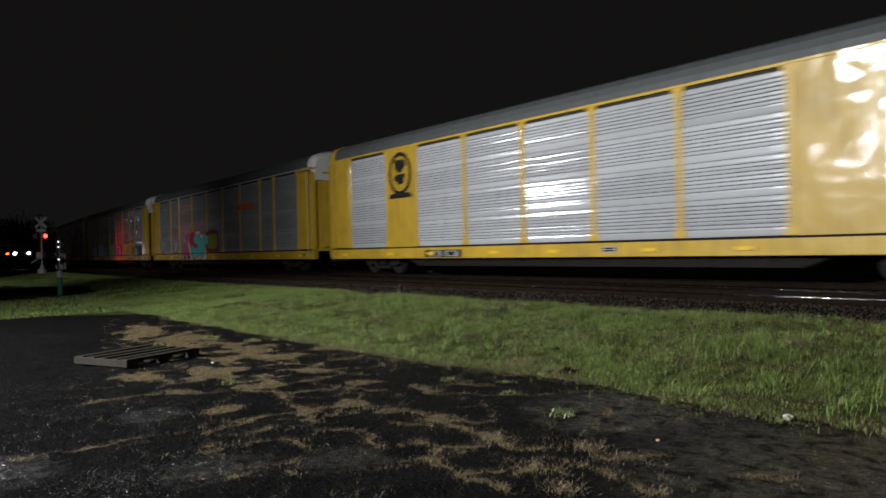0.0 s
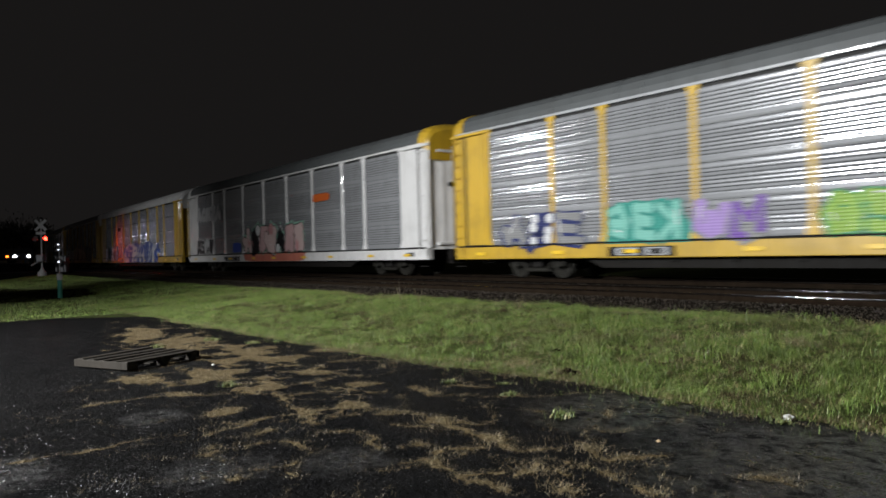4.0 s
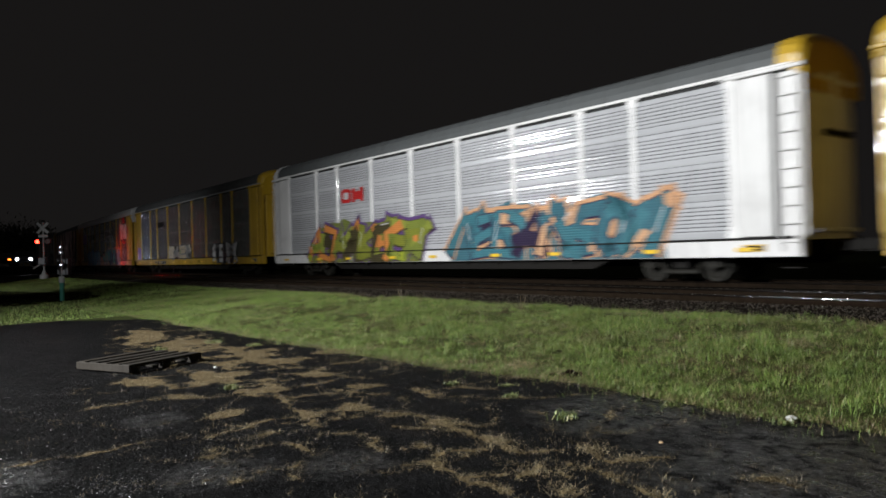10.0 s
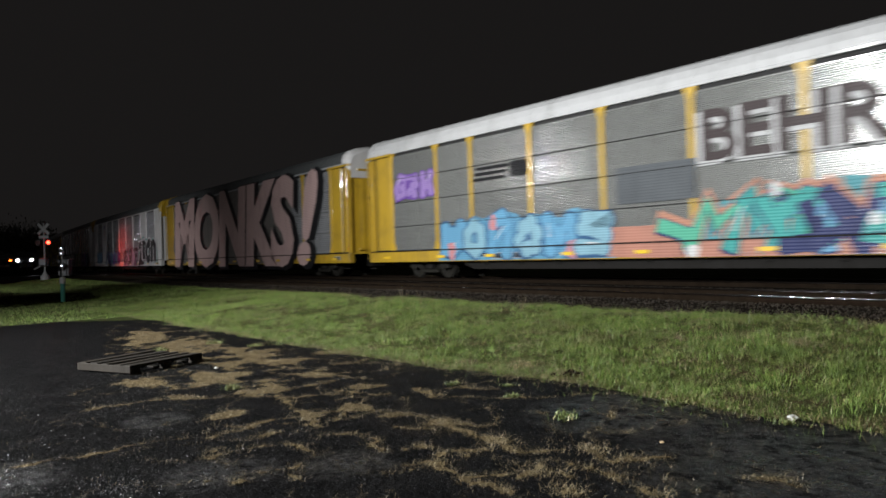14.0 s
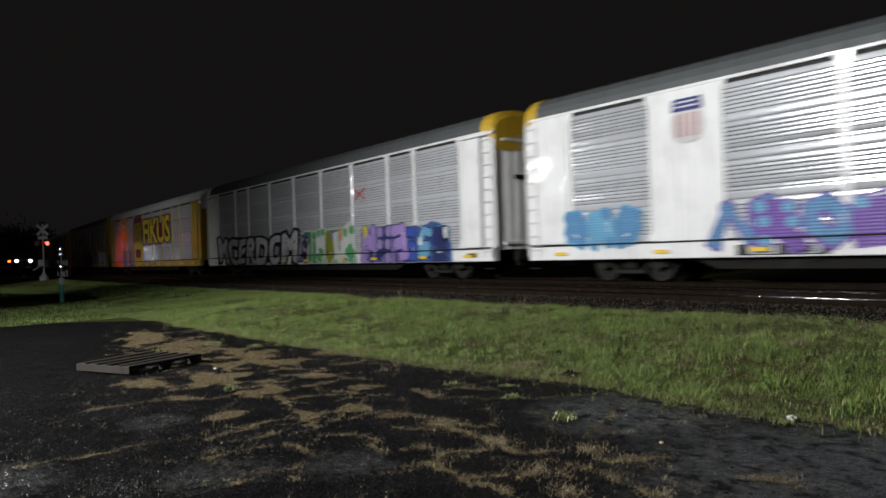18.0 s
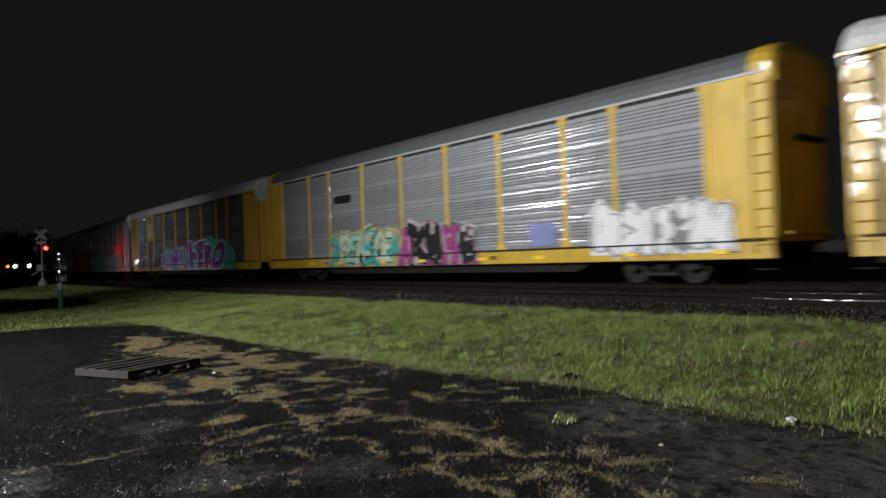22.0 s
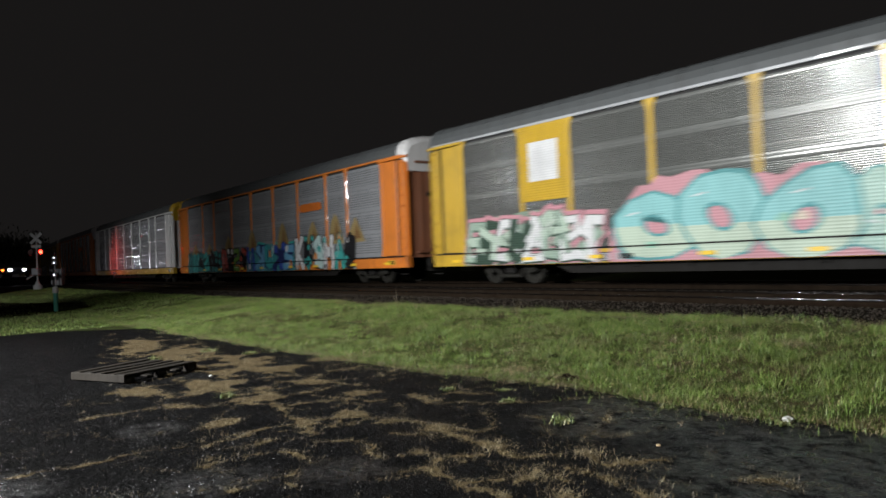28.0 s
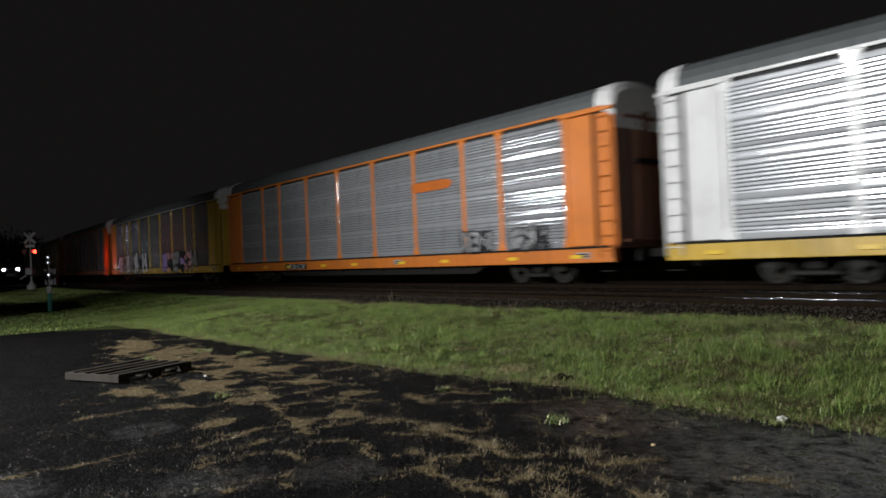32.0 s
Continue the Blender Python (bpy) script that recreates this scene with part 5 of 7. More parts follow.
# how far each wagon's paintwork sits along its side
SHIFT = {-8: -0.62, -7: -0.37, -6: -0.18, -5: -0.03, -4: 0.14, -3: 0.28, -2: 0.42, -1: 0.45, 0: 0.62, 1: 0.8, 2: 0.64, 3: 0.68, 4: 0.7, 5: 0.59, 6: 0.5, 7: 0.39, 8: 0.04, 10: -0.14, 11: -0.24}


# ---------------------------------------------------------------- painted lettering and pictures on the sides
def letter_outline(text, spread=0.0, slant=0.0):
    """The built-in font's outline of a word as flat polygons, fitted to a unit box."""
    curve = bpy.data.curves.new("word", "FONT")
    curve.body, curve.offset, curve.shear, curve.resolution_u, curve.space_character = text, spread, slant, 3, 0.96
    ob = new("word", curve)
    me = bpy.data.meshes.new_from_object(ob.evaluated_get(bpy.context.evaluated_depsgraph_get()))
    verts, faces = [v.co.copy() for v in me.vertices], [tuple(p.vertices) for p in me.polygons]
    bpy.data.objects.remove(ob)
    bpy.data.meshes.remove(me)
    return verts, faces


class Piece:
    """One painted piece on a wagon side, in thin layers of colour."""

    def __init__(self, wagon, label):
        self.wagon, self.label, self.verts, self.faces, self.index, self.mats = wagon, label, [], [], [], []
        self.group, self.groups = 0, []

    def colour(self, c):
        if c not in self.mats:
            self.mats.append(c)
        return self.mats.index(c)

    def shape(self, points, colour, layer):
        k = len(self.verts)
        self.verts += [(x, -SIDE - 0.034 - 0.0016 * layer - 0.00004 * (len(self.faces) % 40), max(z, 0.635)) for x, z in points]
        self.faces.append(tuple(range(k, k + len(points))))
        self.index.append(self.colour(colour))
        self.groups.append(self.group)

    def blob(self, x, z, rx, rz, colour, layer, rng, rough=0.15, n=22, power=2.6):
        p = rng.uniform(0, 6.28), rng.uniform(0, 6.28)
        pts = []
        for i in range(n):
            w = 2 * math.pi * i / n
            c, s = math.cos(w), math.sin(w)
            k = (abs(c) ** power + abs(s) ** power) ** (-1 / power)
            k *= 1 + rough * (0.6 * math.sin(3 * w + p[0]) + 0.4 * math.sin(5 * w + p[1]))
            pts.append((x + rx * k * c, z + rz * k * s))
        self.shape(pts, colour, layer)

    def word(self, text, x0, x1, z0, z1, colour, layer, spread=0.0, slant=0.0):
        verts, faces = letter_outline(text, spread, slant)
        base, _ = letter_outline(text, 0.0, slant)
        lo = [min(v[i] for v in base) for i in (0, 1)]
        hi = [max(v[i] for v in base) for i in (0, 1)]
        k = len(self.verts)
        for v in verts:
            self.verts.append((x0 + (v.x - lo[0]) / (hi[0] - lo[0]) * (x1 - x0), -SIDE - 0.034 - 0.0016 * layer, z0 + (v.y - lo[1]) / (hi[1] - lo[1]) * (z1 - z0)))
        for f in faces:
            middle = sum(self.verts[k + i][0] for i in f) / len(f)
            self.group = 1 + max(0, min(len(text) - 1, int((middle - x0) / (x1 - x0) * len(text))))
            self.faces.append(tuple(k + i for i in f))
            self.index.append(self.colour(colour))
            self.groups.append(self.group)
        self.group = 0

    def mass(self, x0, x1, z0, z1, colour, layer, rng, jag=0.16):
        """The closed patch of colour behind a piece, with an uneven upper edge."""
        n = max(8, int((x1 - x0) * 3.2))
        top, phase = [], rng.uniform(0, 6.28)
        for i in range(n + 1):
            f = i / n
            ends = min(1.0, 5.0 * f + 0.25, 5.0 * (1 - f) + 0.25)
            z = z0 + (z1 - z0) * (1 + jag * (math.sin(7 * f * (x1 - x0) / 5 + phase) * 0.5 + rng.uniform(-0.6, 0.5))) * ends ** 0.6
            top.append((x0 + (x1 - x0) * f + rng.uniform(-0.08, 0.08), z))
        self.shape([(x0 - 0.05, z0), *top, (x1 + 0.05, z0)], colour, layer)

    def glyph(self, verts, faces, place, colour, layer, below=None):
        """One letter's faces, set by a function from the glyph's unit box to the wagon's side; below: keep what lies under that height."""
        for f in faces:
            pts = [place(verts[i].x, verts[i].y) for i in f]
            if below is not None:
                cut = []
                for a, b in zip(pts, pts[1:] + pts[:1]):
                    if a[1] <= below:
                        cut.append(a)
                    if (a[1] <= below) != (b[1] <= below):
                        k = (below - a[1]) / (b[1] - a[1])
                        cut.append((a[0] + k * (b[0] - a[0]), below))
                pts = cut
            if len(pts) > 2:
                k = len(self.verts)
                self.verts += [(x, -SIDE - 0.034 - 0.0016 * layer, max(z, 0.635)) for x, z in pts]
                self.faces.append(tuple(range(k, k + len(pts))))
                self.index.append(self.colour(colour))
                self.groups.append(self.group)

    def done(self):
        """The ground is one part, and each letter a part of it."""
        base = None
        for g in sorted(set(self.groups)):
            chosen = [k for k, h in enumerate(self.groups) if h == g]
            used = sorted({v for k in chosen for v in self.faces[k]})
            place = {v: i for i, v in enumerate(used)}
            spots, weld = {}, []
            for v in used:
                key = tuple(round(c, 5) for c in self.verts[v])
                weld.append(spots.setdefault(key, len(spots)))
            rings = [tuple(dict.fromkeys(weld[place[v]] for v in self.faces[k])) for k in chosen]
            chosen = [k for k, r in zip(chosen, rings) if len(r) > 2]
            me = from_lists("painting", list(spots), [r for r in rings if len(r) > 2])
            me.materials.clear()
            mats = sorted({self.index[k] for k in chosen})
            for c in mats:
                me.materials.append(spray(self.mats[c]))
            for p, k in zip(me.polygons, chosen):
                p.material_index = mats.index(self.index[k])
            ob = new("graffiti" if base is None else "letter", me)
            ob.parent = self.wagon if base is None else base
            if base is None:
                base = ob
                ob["label"] = self.label


K, W_, TEAL, PINK, LIME = (0.010, 0.010, 0.012), (0.70, 0.70, 0.70), (0.05, 0.36, 0.33), (0.62, 0.30, 0.30), (0.36, 0.42, 0.03)
PURPLE, BLUE, RED, TAN, GREEN = (0.17, 0.08, 0.36), (0.04, 0.09, 0.40), (0.50, 0.02, 0.02), (0.50, 0.42, 0.30), (0.06, 0.26, 0.09)
SKY, OR, CREAM, MAROON, YEL, MINT, NAVY, GREY = (0.14, 0.36, 0.55), (0.65, 0.24, 0.06), (0.62, 0.55, 0.44), (0.18, 0.015, 0.03), (0.62, 0.52, 0.03), (0.30, 0.55, 0.42), (0.02, 0.03, 0.12), (0.25, 0.25, 0.25)
LILAC, OLIVE, BROWN, DTEAL = (0.36, 0.24, 0.55), (0.22, 0.24, 0.03), (0.20, 0.11, 0.04), (0.02, 0.09, 0.12)


def ribbon(points, width):
    """The outline polygon of a thick bent stroke."""
    left, right = [], []
    for i, p in enumerate(points):
        p = Vector(p)
        d = Vector((0, 0))
        if i:
            d += (p - Vector(points[i - 1])).normalized()
        if i < len(points) - 1:
            d += (Vector(points[i + 1]) - p).normalized()
        d = d.normalized() if d.length > 1e-4 else Vector((1, 0))
        n = Vector((-d.y, d.x))
        e = d * (width if i == len(points) - 1 else (-width if i == 0 else 0)) * 0.55
        left.append(tuple(p + n * width + e))
        right.append(tuple(p - n * width + e))
    return left + right[::-1]


STROKES = [
    [[(0.0, 0.0), (0.05, 1.0)], [(0.05, 0.95), (0.9, 0.9), (0.85, 0.5), (0.1, 0.5)], [(0.4, 0.5), (1.0, 0.0)]],
    [[(1.0, 0.85), (0.35, 1.0), (0.05, 0.55), (0.3, 0.05), (1.0, 0.15)], [(0.6, 0.45), (1.0, 0.45)]],
    [[(0.0, 0.0), (0.1, 1.0), (0.9, 0.05), (1.0, 1.0)]],
    [[(0.0, 1.0), (0.1, 0.15), (0.5, 0.0), (0.9, 0.2), (1.0, 1.0)], [(0.5, 0.35), (0.5, 0.7)]],
    [[(1.0, 0.9), (0.2, 0.95), (0.1, 0.6), (0.9, 0.42), (0.85, 0.05), (0.0, 0.05)]],
    [[(0.0, 0.0), (0.45, 1.0), (1.0, 0.0)], [(0.2, 0.35), (0.9, 0.4)]],
    [[(0.0, 0.0), (0.0, 1.0)], [(1.0, 1.0), (0.15, 0.5), (1.0, 0.0)]],
    [[(0.5, 0.0), (0.05, 0.3), (0.1, 0.8), (0.55, 1.0), (0.95, 0.7), (0.9, 0.2), (0.5, 0.0)]],
    [[(1.0, 1.0), (0.05, 0.95), (0.0, 0.0), (1.0, 0.05)], [(0.0, 0.5), (0.8, 0.55)]],
    [[(0.0, 0.0), (0.05, 1.0), (0.5, 0.45), (0.95, 1.0), (1.0, 0.0)]],
]


def bubbles(wagon, x0, x1, z0, z1, fill, line, label, letters=6, cloud=None, accents=(), seed=1, mass=None):
    """A throw-up: thick, bent and overlapping strokes with outline, shade and shine; nothing that can be read."""
    rng = random.Random(seed * 7919 + int(x0 * 100))
    x0, x1 = x0 + SHIFT.get(wagon["wagon"], 0), x1 + SHIFT.get(wagon["wagon"], 0)
    p = Piece(wagon, label)
    w, h, zc = (x1 - x0) / letters, z1 - z0, (z0 + z1) / 2
    wild, rim = "wild" in label, 0.10 if "heavy" in label else 0.05
    if wild:
        letters = int(letters * 1.25)
        w = (x1 - x0) / letters
    if mass:
        p.mass(x0 - 0.1, x1 + 0.1, max(0.63, z0 - 0.05), z1, mass, -4, rng)
    for i in range(letters):
        base, p.group = i * 0.9, i + 1
        c = fill[i % len(fill)]
        mirror, tilt, lean = rng.random() < 0.5, rng.uniform(-0.12, 0.12), rng.uniform(-0.12, 0.18) + (0.25 if wild else 0)
        left, wide = x0 + w * i - 0.05 * w, w * rng.uniform(0.92, 1.12) * (1.35 if wild else 1)
        t = min(0.17 * wide, 0.14 * h) * rng.uniform(0.9, 1.25) * (0.8 if wild else 1.3 if "bubble" in label else 1)
        strokes = []
        for s in rng.choice(STROKES):
            pts = []
            for u, v in s:
                u = 1 - u if mirror else u
                u, v = u + rng.uniform(-0.06, 0.06), v + rng.uniform(-0.05, 0.05)
                pts.append((left + t + (wide - 2 * t) * u + lean * h * (v - 0.5), z0 + t + (h - 2 * t) * v + tilt * wide * (u - 0.5)))
            strokes.append(pts)
        if rng.random() < 0.5:      # an arrow or flourish
            a = rng.choice(strokes)[-1]
            strokes.append([a, (a[0] + w * rng.uniform(-0.5, 0.5), max(z0, min(z1, a[1] + h * rng.uniform(-0.35, 0.35))))])
        if wild:
            for k in range(3):
                a = rng.choice(rng.choice(strokes))
                strokes.append([a, (a[0] + w * rng.uniform(-0.3, 0.3), max(z0, min(z1, a[1] + h * rng.uniform(-0.5, 0.5)))), (a[0] + w * rng.uniform(-0.9, 0.9), rng.uniform(z0 + t, z1 - t))])
        if cloud:
            for k, s in enumerate(strokes):
                p.shape(ribbon([(x + 0.02, z + 0.02) for x, z in s], t + rng.uniform(0.12, 0.17)), cloud, -2 + 0.02 * (i + k))
        for k, s in enumerate(strokes):
            p.shape(ribbon([(x - 0.03, z - 0.05) for x, z in s], t + (0.02 if wild else rim)), line, base + 0.05 * k)
            p.shape(ribbon(s, t + (0.03 if wild else rim)), line, base + 0.2 + 0.05 * k)
        if not wild:
            for k, q in enumerate(q for s in strokes for q in s):
                p.blob(q[0], q[1], t + rim, t + rim, line, base + 0.3 + 0.01 * k, rng, 0.0, 12, 2.0)
                p.blob(q[0], q[1], t, t, c, base + 0.52 + 0.005 * k, rng, 0.0, 12, 2.0)
        for k, s in enumerate(strokes):
            p.shape(ribbon(s, t), rng.choice(fill) if wild else c, base + 0.4 + 0.03 * k)
        for a in accents:
            if rng.random() < 0.8:
                s = rng.choice(strokes)
                q = rng.choice(s)
                p.blob(q[0], q[1], t * rng.uniform(0.5, 0.9), t * rng.uniform(0.6, 1.2), a, base + 0.6 + 0.05 * rng.random(), rng, 0.2)
        s = strokes[0]
        q = rng.randrange(len(s) - 1)      # shine along one edge
        d = (Vector(s[q + 1]) - Vector(s[q])) * 0.25
        m = (Vector(s[q]) + Vector(s[q + 1])) / 2 + Vector((0, 0.5 * t))
        p.shape(ribbon([tuple(m - d), tuple(m + d)], 0.018), W_ if c != W_ else GREY, base + 0.75)
    p.group = 0
    for k in range(letters):     # drips
        x = rng.uniform(x0, x1)
        t = rng.uniform(0.012, 0.025)
        p.shape([(x - t, z0 + 0.06), (x + t, z0 + 0.06), (x + t * 0.5, z0 - h * rng.uniform(0.02, 0.08))], rng.choice(fill), -1)
    p.done()


def throwup(wagon, text, x0, x1, z0, z1, fill, line, label, low=None, cloud=None, shade=None, fat=0.055, rim=0.055, accents=(), seed=1, reach=0.35):
    """Fat hand-drawn letters that lean on one another, each with its outline, a second colour low down and a shine."""
    rng = random.Random(seed * 104729)
    shift = SHIFT.get(wagon["wagon"], 0)
    x0, x1 = x0 + shift, x1 + shift
    p = Piece(wagon, label)
    h, shares = z1 - z0, []
    for ch in text:
        across = [v.x for v in letter_outline(ch, 0.0)[0]]
        shares.append(0.25 + max(across) - min(across))
    widths = [(x1 - x0) * v / sum(shares) for v in shares]
    if cloud:
        p.mass(x0 - 0.35, x1 + reach, max(0.63, z0 - 0.12), z1 + 0.22, cloud, -2, rng, 0.12)
    for i, ch in enumerate(text):
        w, base = widths[i], letter_outline(ch, 0.0)[0]
        lo, hi = [min(v[k] for v in base) for k in (0, 1)], [max(v[k] for v in base) for k in (0, 1)]
        left, wide, tall = x0 + sum(widths[:i]) - 0.08 * w, w * rng.uniform(1.05, 1.25), h * rng.uniform(0.84, 1.06)
        drop, tilt, lean = z0 + rng.uniform(-0.07, 0.09) * h, rng.uniform(-0.16, 0.16), rng.uniform(-0.14, 0.22)

        def place(u, v, dx=0.0, dz=0.0):
            u, v = (u - lo[0]) / (hi[0] - lo[0] + 1e-6), (v - lo[1]) / (hi[1] - lo[1] + 1e-6)
            u += 0.07 * math.sin(5 * v + i)
            v += 0.07 * math.sin(4 * u + 2 * i)
            return left + wide * (0.10 + 0.80 * u) + lean * tall * (v - 0.5) + dx, drop + tall * (0.06 + 0.88 * v) + tilt * wide * (u - 0.5) + dz

        layer, p.group = 0.9 * i, i + 1
        if shade:
            p.glyph(*letter_outline(ch, fat + rim), lambda u, v: place(u, v, -0.06, -0.06), shade, layer)
        p.glyph(*letter_outline(ch, fat + rim), place, line, layer + 0.15)
        verts, faces = letter_outline(ch, fat)
        c = fill[i % len(fill)]
        p.glyph(verts, faces, place, c, layer + 0.3)
        if low:
            p.glyph(verts, faces, place, low, layer + 0.45, z0 + h * rng.uniform(0.32, 0.5))
        for a in accents:
            if rng.random() < 0.6:
                p.blob(left + wide * rng.uniform(0.2, 0.8), drop + tall * rng.uniform(0.15, 0.85), 0.07 * wide, 0.06 * tall, a, layer + 0.6, rng, 0.3, 10)
        a = left + wide * rng.uniform(0.15, 0.35), drop + tall * rng.uniform(0.74, 0.84)
        p.shape(ribbon([a, (a[0] + 0.16 * wide, a[1] + 0.04 * tall)], 0.018), W_ if sum(c) < 1.5 else GREY, layer + 0.7)
    p.group = 0
    p.done()


def lettering(wagon, text, x0, x1, z0, z1, fill, label, line=None, shadow=None, slant=0.0, spread=0.02, backing=None, cloud=None):
    x0, x1 = x0 + SHIFT.get(wagon["wagon"], 0), x1 + SHIFT.get(wagon["wagon"], 0)
    p = Piece(wagon, label)
    rng = random.Random(len(text) * 31 + int(x0 * 10))
    if backing:
        p.shape([(x0 - 0.3, z0 - 0.25), (x1 + 0.3, z0 - 0.2), (x1 + 0.35, z1 + 0.15), (x0 - 0.2, z1 + 0.2)], backing, 0)
    if cloud:
        n = 2 * len(text) + 2
        for i in range(n):
            p.blob(x0 + (x1 - x0) * i / (n - 1), (z0 + z1) / 2, (x1 - x0) / n * 1.2, (z1 - z0) * rng.uniform(0.55, 0.68), cloud, 0, rng, 0.2)
    if shadow:
        d = -0.42 if "huge" in label else (x1 - x0) * 0.018 + 0.03
        p.word(text, x0 - d, x1 - d, z0 - 0.07, z1 - 0.07, shadow, 2, spread + 0.02, slant)
    if line:
        p.word(text, x0, x1, z0, z1, line, 3, spread + 0.045, slant)
    p.word(text, x0, x1, z0, z1, fill, 5, spread, slant)
    p.done()


def sprays(wagon, spots, label):
    """Loose patches of colour: (x0, x1, z0, z1, colour)."""
    p = Piece(wagon, label)
    rng = random.Random(int(spots[0][0] * 50) + len(spots))
    for i, (x0, x1, z0, z1, c) in enumerate(spots):
        x0, x1 = x0 + SHIFT.get(wagon["wagon"], 0), x1 + SHIFT.get(wagon["wagon"], 0)
        if "panel" in label:
            p.shape([(x0, z0), (x1, z0), (x1, z1), (x0, z1)], c, -3 + i * 0.6)
        else:
            p.blob((x0 + x1) / 2, (z0 + z1) / 2, (x1 - x0) / 2, (z1 - z0) / 2, c, -3 + i * 0.6, rng, 0.04, 28, 7.0)
    p.done()


def stripes(wagon, x0, x1, z0, count, pitch, thick, colour, label):
    p = Piece(wagon, label)
    for i in range(count):
        z = z0 + i * pitch
        for a, b in zip(POSTS, POSTS[1:]):
            if b > x0 and a < x1:
                p.shape([(max(a, x0) + 0.07, z), (min(b, x1) - 0.07, z), (min(b, x1) - 0.07, z + thick), (max(a, x0) + 0.07, z + thick)], colour, 0)
    p.done()


def shield(wagon, x, z, w, h):
    """A plain two-coloured shield-shaped emblem."""
    x += SHIFT.get(wagon["wagon"], 0)
    p = Piece(wagon, "shield-shaped railway emblem in blue, white and red")
    rng = random.Random(3)
    p.blob(x, z - 0.12 * h, w / 2, h * 0.40, (0.68, 0.66, 0.66), 0, rng, 0.0, 26, 3.0)
    p.shape([(x - w / 2, z + 0.18 * h), (x + w / 2, z + 0.18 * h), (x + w * 0.46, z + 0.46 * h), (x - w * 0.46, z + 0.46 * h)], (0.05, 0.05, 0.20), 1)
    for k in (0.26, 0.36):
        p.shape([(x - w * 0.36, z + k * h), (x + w * 0.36, z + k * h), (x + w * 0.36, z + (k + 0.04) * h), (x - w * 0.36, z + (k + 0.04) * h)], W_, 2)
    for i in range(4):
        a = x - w * 0.38 + w * 0.22 * i
        p.shape([(a, z + 0.12 * h), (a + w * 0.10, z + 0.12 * h), (a + w * 0.10, z - 0.38 * h), (a, z - 0.38 * h)], (0.58, 0.30, 0.28), 2)
    p.done()


def roundel(wagon, x, z, w, h, ring, field):
    """A round emblem with a ribbon below it, drawn as plain shapes."""
    x += SHIFT.get(wagon["wagon"], 0)
    p = Piece(wagon, "round railway emblem with a ribbon below")
    rng = random.Random(4)
    p.blob(x, z, w / 2, h * 0.42, ring, 0, rng, 0.0, 30, 2.0)
    p.blob(x, z, w * 0.40, h * 0.34, field, 1, rng, 0.0, 30, 2.0)
    p.blob(x, z + 0.16 * h, w * 0.24, h * 0.12, ring, 2, rng, 0.25, 20)
    p.blob(x, z - 0.10 * h, w * 0.22, h * 0.10, ring, 2, rng, 0.30, 20)
    p.shape([(x - w * 0.52, z - 0.47 * h), (x + w * 0.52, z - 0.47 * h), (x + w * 0.44, z - 0.38 * h), (x - w * 0.44, z - 0.38 * h)], ring, 3)
    p.done()


